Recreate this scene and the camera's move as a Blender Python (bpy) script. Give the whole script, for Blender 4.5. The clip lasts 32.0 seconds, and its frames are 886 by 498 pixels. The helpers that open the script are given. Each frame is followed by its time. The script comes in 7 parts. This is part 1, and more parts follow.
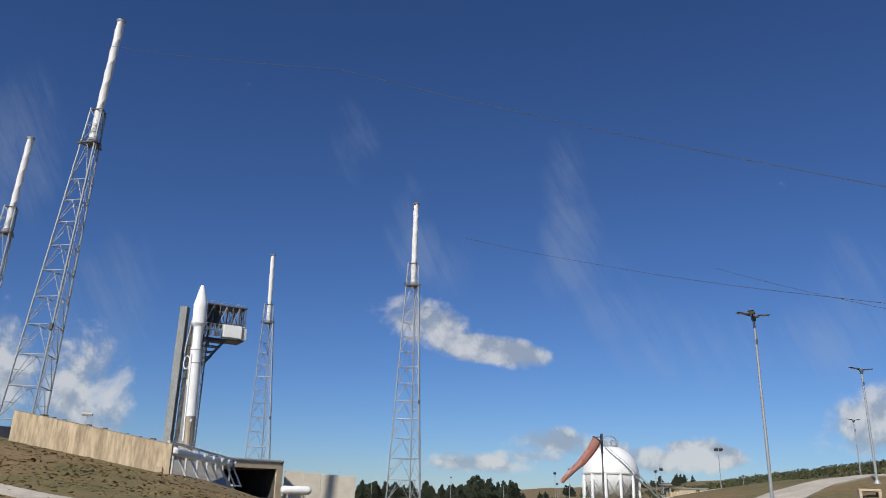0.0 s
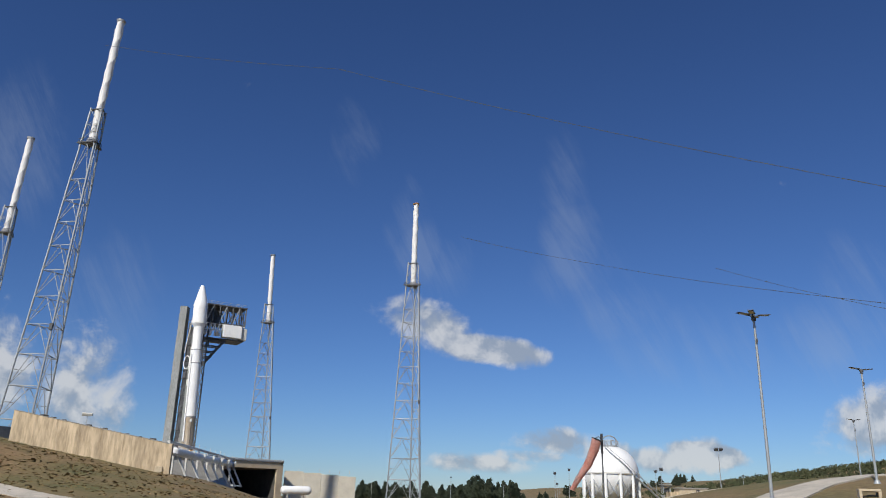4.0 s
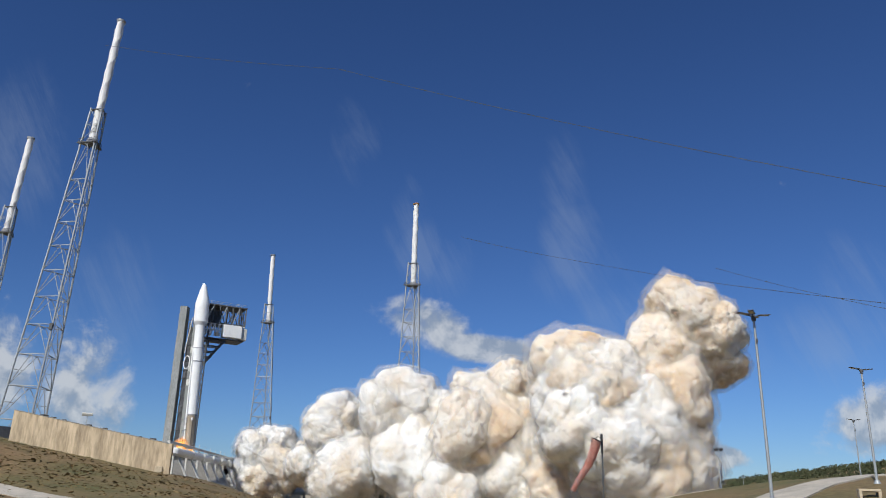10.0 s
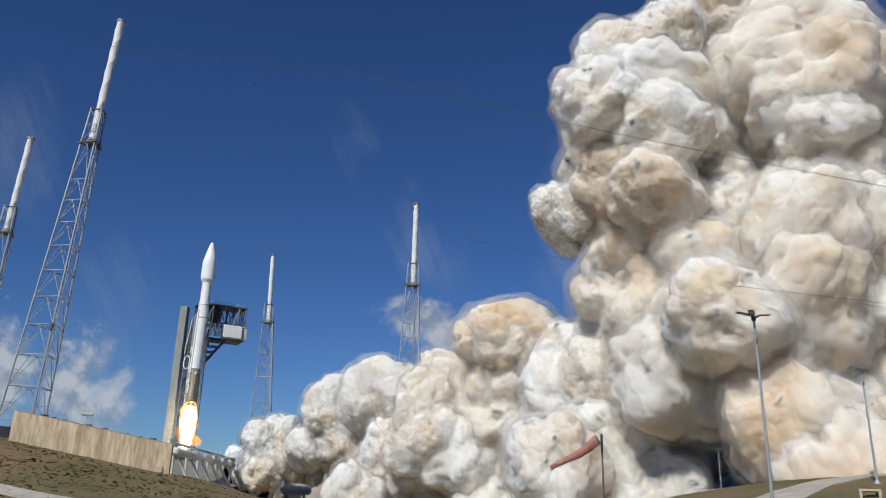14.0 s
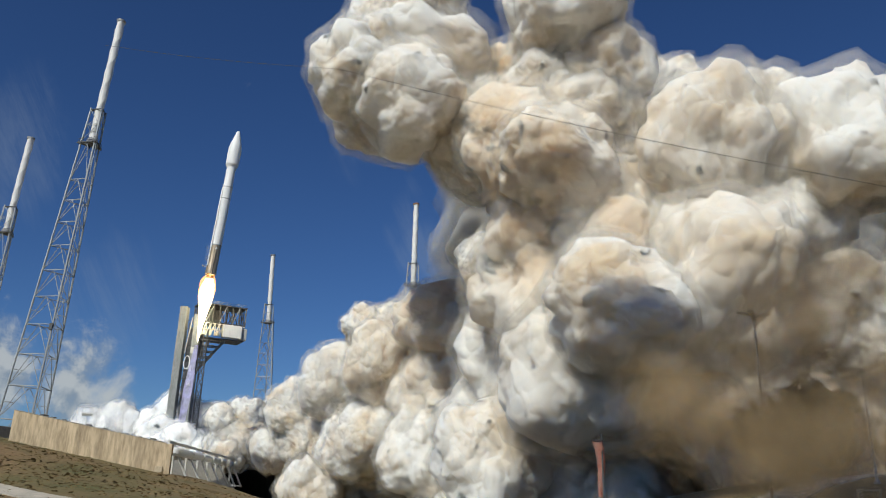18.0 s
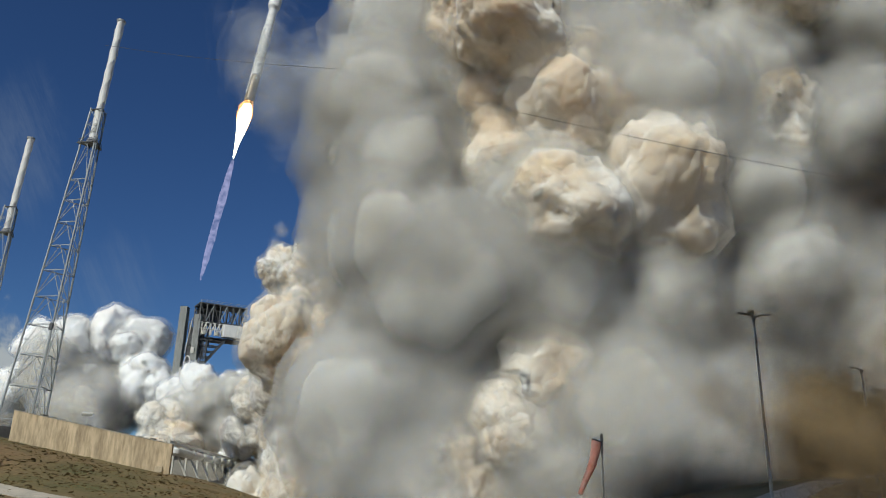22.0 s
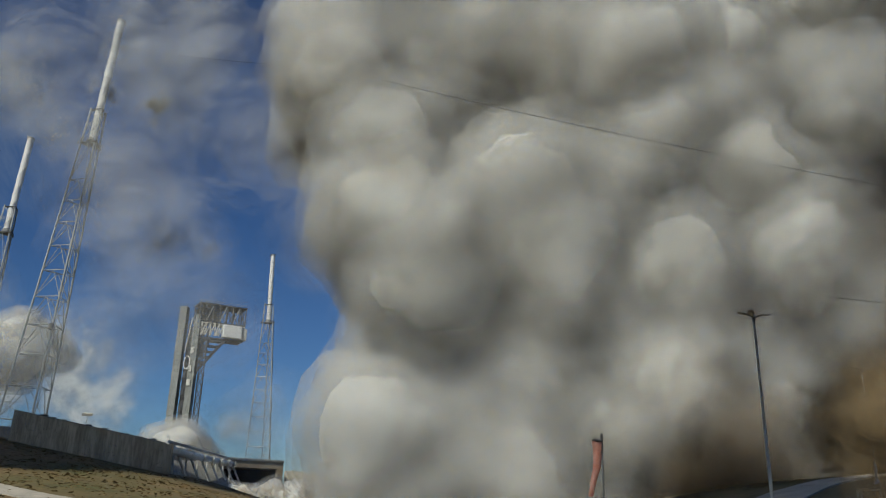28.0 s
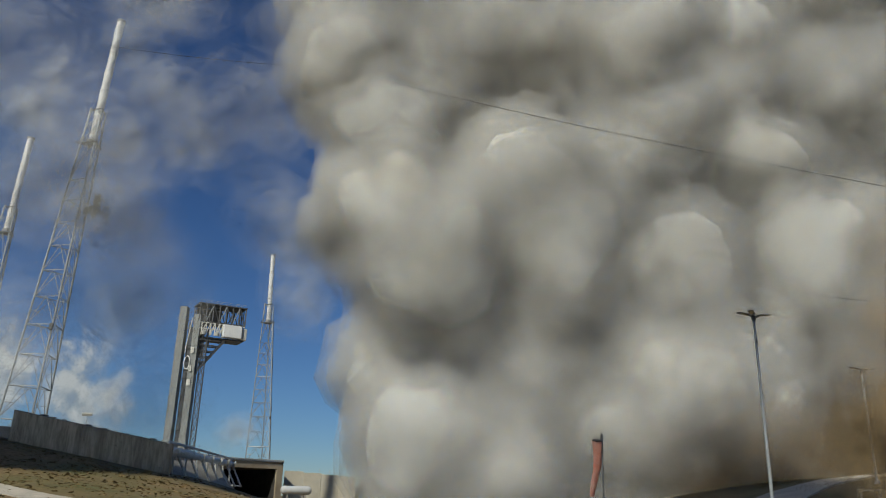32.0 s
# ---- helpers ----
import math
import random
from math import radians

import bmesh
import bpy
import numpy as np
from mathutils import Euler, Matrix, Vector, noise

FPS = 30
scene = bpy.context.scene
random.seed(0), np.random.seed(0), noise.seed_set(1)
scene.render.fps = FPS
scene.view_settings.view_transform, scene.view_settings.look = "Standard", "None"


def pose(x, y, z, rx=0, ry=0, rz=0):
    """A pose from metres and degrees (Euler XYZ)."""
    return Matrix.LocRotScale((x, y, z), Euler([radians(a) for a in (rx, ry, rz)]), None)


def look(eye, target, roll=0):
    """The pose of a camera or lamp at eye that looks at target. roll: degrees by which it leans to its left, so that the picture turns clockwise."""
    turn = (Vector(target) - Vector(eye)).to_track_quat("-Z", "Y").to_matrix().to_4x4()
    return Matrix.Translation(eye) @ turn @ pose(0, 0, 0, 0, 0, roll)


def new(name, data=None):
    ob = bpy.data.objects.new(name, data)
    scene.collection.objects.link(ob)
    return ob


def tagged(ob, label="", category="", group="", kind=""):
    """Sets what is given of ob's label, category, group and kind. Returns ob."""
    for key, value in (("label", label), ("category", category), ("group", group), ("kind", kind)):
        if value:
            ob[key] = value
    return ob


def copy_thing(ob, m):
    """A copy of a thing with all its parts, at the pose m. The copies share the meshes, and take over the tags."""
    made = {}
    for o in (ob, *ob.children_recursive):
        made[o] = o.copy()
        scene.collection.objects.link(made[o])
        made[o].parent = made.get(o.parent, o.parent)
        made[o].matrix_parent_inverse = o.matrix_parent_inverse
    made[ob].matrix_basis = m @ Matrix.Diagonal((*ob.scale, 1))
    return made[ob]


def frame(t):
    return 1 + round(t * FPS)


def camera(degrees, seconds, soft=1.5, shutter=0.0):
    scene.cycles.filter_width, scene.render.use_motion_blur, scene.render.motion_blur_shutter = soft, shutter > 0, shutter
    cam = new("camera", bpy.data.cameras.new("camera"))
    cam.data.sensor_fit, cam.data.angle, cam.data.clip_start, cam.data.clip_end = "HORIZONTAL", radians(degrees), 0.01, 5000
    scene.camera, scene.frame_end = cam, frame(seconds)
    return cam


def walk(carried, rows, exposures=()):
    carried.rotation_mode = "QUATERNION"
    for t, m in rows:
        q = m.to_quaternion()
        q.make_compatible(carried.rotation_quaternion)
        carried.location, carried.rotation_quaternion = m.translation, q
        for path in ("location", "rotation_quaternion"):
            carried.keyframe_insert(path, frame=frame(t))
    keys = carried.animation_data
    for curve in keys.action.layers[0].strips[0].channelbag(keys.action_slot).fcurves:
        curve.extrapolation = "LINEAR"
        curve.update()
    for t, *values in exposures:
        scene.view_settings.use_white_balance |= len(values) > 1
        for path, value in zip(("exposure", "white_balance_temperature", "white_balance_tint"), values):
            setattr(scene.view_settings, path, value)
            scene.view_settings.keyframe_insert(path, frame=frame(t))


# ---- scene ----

# ---- camera ----
cam = camera(60, 32.0, soft=1.1)
EYE = (0, 0, 1.6)
STAND = Matrix.Translation(EYE) @ pose(0, 0, 0, 108.1) @ pose(0, 0, 0, 0, 0, 1.5)

# ---- sky, sun, exposure ----
SUN = Vector((-0.34, -0.68, 0.65)).normalized()
world = bpy.data.worlds.new("sky")
scene.world = world
world.use_nodes = True
wn, wl = world.node_tree.nodes, world.node_tree.links
wn.clear()


def wnode(kind, **values):
    n = wn.new(kind)
    for k, v in values.items():
        n.inputs[k.replace("_", " ")].default_value = v
    return n


def wmath(op, a, b=None):
    n = wn.new("ShaderNodeMath")
    n.operation = op
    n.use_clamp = False
    for i, v in enumerate((a, b)):
        if v is None:
            continue
        if isinstance(v, (int, float)):
            n.inputs[i].default_value = v
        else:
            wl.new(v, n.inputs[i])
    return n.outputs[0]


sky = wn.new("ShaderNodeTexSky")
sky.sky_type, sky.sun_disc = "NISHITA", False
sky.sun_elevation, sky.sun_rotation = math.asin(SUN.z), math.atan2(SUN.x, SUN.y)
sky.air_density, sky.dust_density, sky.ozone_density, sky.altitude = 1.0, 0.05, 5.0, 0
toward = wn.new("ShaderNodeTexCoord").outputs["Generated"]
split = wn.new("ShaderNodeSeparateXYZ")
wl.new(toward, split.inputs[0])
# bearing (right of straight ahead) and height, both as slopes
flat = wmath("MAXIMUM", split.outputs[1], 0.05)
bear = wmath("DIVIDE", split.outputs[0], flat)
rise = wmath("DIVIDE", split.outputs[2], flat)
plane = wn.new("ShaderNodeCombineXYZ")
wl.new(bear, plane.inputs[0]), wl.new(rise, plane.inputs[1])


def cloud_noise(scale, detail, stretch=(1, 1, 1), turn=0.0, rough=0.6, shift=(0, 0, 0), bend=0.0):
    m, m2 = wn.new("ShaderNodeMapping"), wn.new("ShaderNodeMapping")
    m.inputs["Rotation"].default_value, m.inputs["Location"].default_value = (0, 0, turn), shift
    m2.inputs["Scale"].default_value = stretch
    wl.new(plane.outputs[0], m.inputs[0]), wl.new(m.outputs[0], m2.inputs[0])
    n = wnode("ShaderNodeTexNoise", Scale=scale, Detail=detail, Roughness=rough, Distortion=bend)
    wl.new(m2.outputs[0], n.inputs["Vector"])
    return n.outputs[0]


def bank(b, r, wide, high, lean=0.0):
    """1 at the middle of a cloud bank at that bearing and rise, falling off to 0."""
    u, v = wmath("SUBTRACT", bear, b), wmath("SUBTRACT", rise, r)
    v = wmath("ADD", v, wmath("MULTIPLY", u, lean))
    u, v = wmath("DIVIDE", u, wide), wmath("DIVIDE", v, high)
    d = wmath("ADD", wmath("MULTIPLY", u, u), wmath("MULTIPLY", v, v))
    return wmath("MAXIMUM", wmath("SUBTRACT", 1.0, d), 0.0)


def summed(parts):
    out = parts[0]
    for p in parts[1:]:
        out = wmath("ADD", out, p)
    return out


def ramp(value, lo, hi):
    n = wn.new("ShaderNodeMapRange")
    n.interpolation_type = "SMOOTHSTEP"
    n.inputs["From Min"].default_value, n.inputs["From Max"].default_value = lo, hi
    wl.new(value, n.inputs["Value"])
    return n.outputs[0]


CUMULUS = ((-0.46, 0.125, 0.10, 0.12, 0.1), (-0.58, 0.15, 0.06, 0.11, 0), (-0.01, 0.217, 0.10, 0.05, 0.3), (0.09, 0.185, 0.09, 0.026, 0.1), (0.15, 0.072, 0.10, 0.026, 0),
           (0.335, 0.072, 0.06, 0.024, 0.2), (0.57, 0.115, 0.14, 0.06, -0.3), (0.30, 0.055, 0.13, 0.025, 0), (0.05, 0.045, 0.14, 0.02, 0), (-0.75, 0.1, 0.12, 0.08, 0), (0.85, 0.1, 0.2, 0.08, 0))
puffs = wmath("ADD", cloud_noise(15, 12, rough=0.60, bend=0.25), wmath("MULTIPLY", cloud_noise(6, 3), 0.35))
lumps = ramp(wmath("ADD", wmath("MULTIPLY", summed([bank(*c) for c in CUMULUS]), 0.50), puffs), 0.88, 1.18)
shade = ramp(wmath("SUBTRACT", cloud_noise(15, 12, rough=0.60, bend=0.25), cloud_noise(15, 4, rough=0.5, bend=0.25, shift=(-0.006, 0.02, 0))), -0.09, 0.10)
CIRRUS = ((-0.05, 0.36, 0.05, 0.11, 0), (-0.13, 0.49, 0.06, 0.12, 0), (0.17, 0.42, 0.06, 0.15, 0), (0.20, 0.30, 0.12, 0.1, 0), (-0.45, 0.25, 0.12, 0.15, 0), (-0.62, 0.45, 0.12, 0.25, 0), (0.56, 0.22, 0.12, 0.2, 0), (0.0, 0.30, 0.07, 0.08, 0), (0.35, 0.2, 0.2, 0.1, 0))
wisps = ramp(wmath("MULTIPLY", summed([bank(*c) for c in CIRRUS]), wmath("MULTIPLY", cloud_noise(8, 9, (3.6, 0.5, 1), -0.47, 0.70, bend=0.4), cloud_noise(4.0, 4))), 0.13, 0.40)

gamma = wnode("ShaderNodeGamma", Gamma=1.12)
wl.new(sky.outputs[0], gamma.inputs[0])
deep = wn.new("ShaderNodeMix")
deep.data_type, deep.blend_type = "RGBA", "MULTIPLY"
deep.inputs["Factor"].default_value, deep.inputs["B"].default_value = 1.0, (0.763, 0.95, 1.294, 1)
wl.new(gamma.outputs[0], deep.inputs["A"])
cloud_colour = wn.new("ShaderNodeMix")
cloud_colour.data_type = "RGBA"
cloud_colour.inputs["A"].default_value, cloud_colour.inputs["B"].default_value = (6.3, 7.3, 8.8, 1), (12.4, 12.6, 12.8, 1)
wl.new(shade, cloud_colour.inputs["Factor"])
veil = wn.new("ShaderNodeMix")
veil.data_type = "RGBA"
veil.inputs["B"].default_value = (7.4, 8.7, 10.7, 1)
wl.new(wmath("MULTIPLY", wisps, 0.19), veil.inputs["Factor"]), wl.new(deep.outputs["Result"], veil.inputs["A"])
mixed = wn.new("ShaderNodeMix")
mixed.data_type = "RGBA"
wl.new(wmath("MULTIPLY", lumps, 0.84), mixed.inputs["Factor"]), wl.new(veil.outputs["Result"], mixed.inputs["A"]), wl.new(cloud_colour.outputs["Result"], mixed.inputs["B"])
back = wnode("ShaderNodeBackground", Strength=0.050)
wl.new(mixed.outputs["Result"], back.inputs["Color"])
wout = wn.new("ShaderNodeOutputWorld")
wl.new(back.outputs[0], wout.inputs[0])

lamp = bpy.data.lights.new("sun", "SUN")
lamp.energy, lamp.angle, lamp.color = 4.8, radians(0.6), (1.0, 0.96, 0.89)
sun = new("sun", lamp)
sun.matrix_world = look(SUN * 300, (0, 0, 0))
scene.cycles.transparent_max_bounces = 80

walk(cam, [(0, STAND), (32, STAND)], exposures=[(0, 0.0, 6500, 10), (8.5, 0.0, 6350, 9), (13, -0.30, 6150, 8), (17, -0.32, 6350, 5), (20, -0.42, 6450, 3), (25, -0.52, 6550, 1), (28, -0.55, 6600, 1), (32, -0.45, 6700, 2)])


# ---- materials ----
def material(name, base, rough=0.7, second=None, scale=1.0, amount=0.6, bump=0.0, fine=None, metal=0.0, spots=None, glow=None, streak=None, island=False):
    """A surface with a stain scale and a grain scale; colours are base colours."""
    m = bpy.data.materials.new(name)
    m.use_nodes = True
    nt = m.node_tree
    n, l = nt.nodes, nt.links
    b = n["Principled BSDF"]
    b.inputs["Roughness"].default_value, b.inputs["Metallic"].default_value = rough, metal
    co = n.new("ShaderNodeTexCoord").outputs["Object"]
    if streak:
        mp = n.new("ShaderNodeMapping")
        mp.inputs["Scale"].default_value = streak
        l.new(co, mp.inputs[0])
        co = mp.outputs[0]
    big = n.new("ShaderNodeTexNoise")
    big.inputs["Scale"].default_value, big.inputs["Detail"].default_value, big.inputs["Roughness"].default_value = scale, 6, 0.62
    l.new(co, big.inputs["Vector"])
    cr = n.new("ShaderNodeValToRGB")
    cr.color_ramp.elements[0].position, cr.color_ramp.elements[1].position = 0.36, 0.66
    second = second or tuple(c * 0.72 for c in base)
    cr.color_ramp.elements[0].color, cr.color_ramp.elements[1].color = (*base, 1), (*second, 1)
    l.new(big.outputs[0], cr.inputs[0])
    small = n.new("ShaderNodeTexNoise")
    small.inputs["Scale"].default_value, small.inputs["Detail"].default_value = fine or scale * 14, 4
    l.new(co, small.inputs["Vector"])
    mix = n.new("ShaderNodeMix")
    mix.data_type, mix.blend_type = "RGBA", "MULTIPLY"
    mix.inputs["Factor"].default_value = amount
    l.new(cr.outputs[0], mix.inputs["A"])
    gr = n.new("ShaderNodeValToRGB")
    gr.color_ramp.elements[0].position, gr.color_ramp.elements[1].position = 0.3, 0.62
    gr.color_ramp.elements[0].color, gr.color_ramp.elements[1].color = (0.5, 0.48, 0.45, 1), (1, 1, 1, 1)
    l.new(small.outputs[0], gr.inputs[0]), l.new(gr.outputs[0], mix.inputs["B"])
    l.new(mix.outputs["Result"], b.inputs["Base Color"])
    if bump:
        bp = n.new("ShaderNodeBump")
        bp.inputs["Strength"].default_value, bp.inputs["Distance"].default_value = 0.6, bump
        l.new(small.outputs[0], bp.inputs["Height"]), l.new(bp.outputs[0], b.inputs["Normal"])
    if glow:
        b.inputs["Emission Color"].default_value, b.inputs["Emission Strength"].default_value = (*glow[0], 1), glow[1]
    return m


M_GRASS = material("dry_grass", (0.245, 0.155, 0.072), 0.95, (0.115, 0.110, 0.034), 0.06, 0.75, 0.14, 1.7)
M_ROAD = material("pale_concrete_road", (0.54, 0.48, 0.39), 0.9, (0.36, 0.33, 0.27), 0.35, 0.35, 0.01)
M_WALL = material("stained_concrete", (0.66, 0.52, 0.34), 0.9, (0.44, 0.34, 0.22), 0.55, 0.8, 0.03, 2.4, streak=(1, 1, 0.16))
M_CONC = material("pad_concrete", (0.40, 0.37, 0.31), 0.9, (0.30, 0.28, 0.24), 0.2, 0.5, 0.02)
M_TAN = material("cream_concrete", (0.55, 0.45, 0.31), 0.85, (0.46, 0.37, 0.25), 0.3, 0.4, 0.02)
M_PALEWALL = material("pale_cream_concrete", (0.74, 0.68, 0.55), 0.85, (0.64, 0.58, 0.46), 0.3, 0.4, 0.02)
M_DARK = material("dark_concrete", (0.09, 0.08, 0.07), 0.95, (0.05, 0.045, 0.04), 0.4, 0.5, 0.04)
M_STEEL = material("galvanised_steel", (0.42, 0.44, 0.45), 0.55, (0.32, 0.34, 0.35), 1.2, 0.4, metal=0.35)
M_GREY = material("weathered_grey_paint", (0.30, 0.31, 0.30), 0.7, (0.22, 0.23, 0.22), 0.3, 0.6, 0.01, streak=(1, 1, 0.25))
M_GIRDER = material("dark_steel_girder", (0.10, 0.105, 0.11), 0.6, (0.07, 0.07, 0.075), 0.5, 0.4, metal=0.2)
M_WHITE = material("white_paint", (0.84, 0.84, 0.82), 0.55, (0.73, 0.73, 0.71), 0.25, 0.2)
M_DULLWHITE = material("dull_white_paint", (0.66, 0.65, 0.60), 0.6, (0.52, 0.50, 0.45), 0.5, 0.5)
M_MAST = material("white_fibreglass", (0.80, 0.79, 0.76), 0.5, (0.70, 0.69, 0.66), 0.6, 0.35)
M_RUST = material("rusty_tip", (0.45, 0.24, 0.10), 0.8, (0.30, 0.15, 0.07), 1.0, 0.6)
M_BRONZE = material("bronze_booster_skin", (0.42, 0.33, 0.22), 0.45, (0.30, 0.25, 0.19), 0.35, 0.5, metal=0.25, streak=(1, 1, 0.2))
M_RING = material("grey_ring", (0.35, 0.35, 0.35), 0.6)
M_BLACK = material("black_paint", (0.025, 0.025, 0.03), 0.6)
M_SOCK = material("faded_orange_fabric", (0.70, 0.30, 0.22), 0.85, (0.74, 0.48, 0.42), 1.6, 0.5, 0.02)
M_BUSH = material("scrub_leaves", (0.045, 0.060, 0.022), 0.9, (0.085, 0.085, 0.034), 0.10, 0.6, 0.2, 1.2)
M_PINE = material("dark_needles", (0.026, 0.040, 0.020), 0.9, (0.05, 0.06, 0.03), 0.12, 0.6, 0.2, 1.2)
M_BARK = material("bark", (0.12, 0.09, 0.06), 0.9)
M_BIRD = material("brown_feathers", (0.10, 0.075, 0.05), 0.8, (0.16, 0.13, 0.10), 9, 0.4)
M_PALE = material("pale_feathers", (0.55, 0.50, 0.42), 0.8)
M_SAND = material("tan_sand", (0.42, 0.30, 0.17), 0.95, (0.34, 0.25, 0.14), 0.2, 0.5)


def glowing(name, colour, power, alpha_top=None):
    m = bpy.data.materials.new(name)
    m.use_nodes = True
    n, l = m.node_tree.nodes, m.node_tree.links
    n.clear()
    out, em = n.new("ShaderNodeOutputMaterial"), n.new("ShaderNodeEmission")
    em.inputs["Color"].default_value, em.inputs["Strength"].default_value = (*colour, 1), power
    if alpha_top is None:
        l.new(em.outputs[0], out.inputs[0])
        return m
    tr, mx = n.new("ShaderNodeBsdfTransparent"), n.new("ShaderNodeMixShader")
    nz = n.new("ShaderNodeTexNoise")
    nz.inputs["Scale"].default_value, nz.inputs["Detail"].default_value = 0.5, 4
    l.new(n.new("ShaderNodeTexCoord").outputs["Object"], nz.inputs["Vector"])
    mr = n.new("ShaderNodeMapRange")
    mr.inputs["From Min"].default_value, mr.inputs["From Max"].default_value = 0.3, 0.7
    mr.inputs["To Max"].default_value = alpha_top
    l.new(nz.outputs[0], mr.inputs[0]), l.new(mr.outputs[0], mx.inputs[0])
    l.new(tr.outputs[0], mx.inputs[1]), l.new(em.outputs[0], mx.inputs[2]), l.new(mx.outputs[0], out.inputs[0])
    return m


M_FLAME = glowing("flame_core", (1.0, 0.84, 0.52), 24)
M_FIRE = glowing("flame_edge", (1.0, 0.42, 0.12), 4.5, 0.6)
M_SPLASH = glowing("flame_splash", (1.0, 0.36, 0.08), 2.2, 0.07)
M_TAIL = glowing("violet_exhaust", (0.62, 0.60, 1.0), 1.1, 0.55)


def smoke(name, pale, brown, brownness, depth=2.5, relief=1.0, grain=3.0):
    """Dense smoke: light wanders about inside it; browner in broad blotches, with small round heads as relief."""
    m = bpy.data.materials.new(name)
    m.use_nodes = True
    n, l = m.node_tree.nodes, m.node_tree.links
    b = n["Principled BSDF"]
    b.inputs["Roughness"].default_value, b.inputs["Specular IOR Level"].default_value = 1.0, 0.0
    b.subsurface_method = "RANDOM_WALK"
    b.inputs["Subsurface Weight"].default_value, b.inputs["Subsurface Scale"].default_value = 1.0, depth
    b.inputs["Subsurface Radius"].default_value = (1.0, 0.95, 0.9)
    co = n.new("ShaderNodeTexCoord").outputs["Object"]
    rnd = n.new("ShaderNodeObjectInfo").outputs["Random"]
    off, comb, mul = n.new("ShaderNodeVectorMath"), n.new("ShaderNodeCombineXYZ"), n.new("ShaderNodeMath")
    off.operation, mul.operation, mul.inputs[1].default_value = "ADD", "MULTIPLY", 40
    l.new(rnd, mul.inputs[0]), l.new(mul.outputs[0], comb.inputs[0]), l.new(mul.outputs[0], comb.inputs[2])
    l.new(co, off.inputs[0]), l.new(comb.outputs[0], off.inputs[1])
    at = off.outputs[0]
    nz = n.new("ShaderNodeTexNoise")
    nz.inputs["Scale"].default_value, nz.inputs["Detail"].default_value = 0.9, 3
    l.new(at, nz.inputs["Vector"])
    cr = n.new("ShaderNodeValToRGB")
    cr.color_ramp.elements[0].position, cr.color_ramp.elements[1].position = 0.42, 0.42 + 0.35 / max(brownness, 0.05)
    cr.color_ramp.elements[0].color, cr.color_ramp.elements[1].color = (*pale, 1), (*brown, 1)
    l.new(nz.outputs[0], cr.inputs[0]), l.new(cr.outputs[0], b.inputs["Base Color"])
    # round heads at two sizes, bent by a slow noise
    bent = n.new("ShaderNodeVectorMath")
    bent.operation = "MULTIPLY_ADD"
    bent.inputs[1].default_value = (0.5, 0.5, 0.5)
    l.new(nz.outputs["Color"], bent.inputs[0]), l.new(at, bent.inputs[2])
    heights = []
    for scale in (grain, grain * 2.3):
        v = n.new("ShaderNodeTexVoronoi")
        v.feature = "SMOOTH_F1"
        v.inputs["Scale"].default_value, v.inputs["Smoothness"].default_value = scale, 0.35
        l.new(bent.outputs[0], v.inputs["Vector"])
        sq = n.new("ShaderNodeMath")
        sq.operation = "MULTIPLY"
        l.new(v.outputs["Distance"], sq.inputs[0]), l.new(v.outputs["Distance"], sq.inputs[1])
        heights.append(sq.outputs[0])
    both = n.new("ShaderNodeMath")
    both.operation, both.inputs[1].default_value = "MULTIPLY_ADD", 0.5
    l.new(heights[1], both.inputs[0]), l.new(heights[0], both.inputs[2])
    bp = n.new("ShaderNodeBump")
    bp.invert = True
    bp.inputs["Strength"].default_value, bp.inputs["Distance"].default_value = 1.0, relief
    l.new(both.outputs[0], bp.inputs["Height"]), l.new(bp.outputs[0], b.inputs["Normal"])
    return m


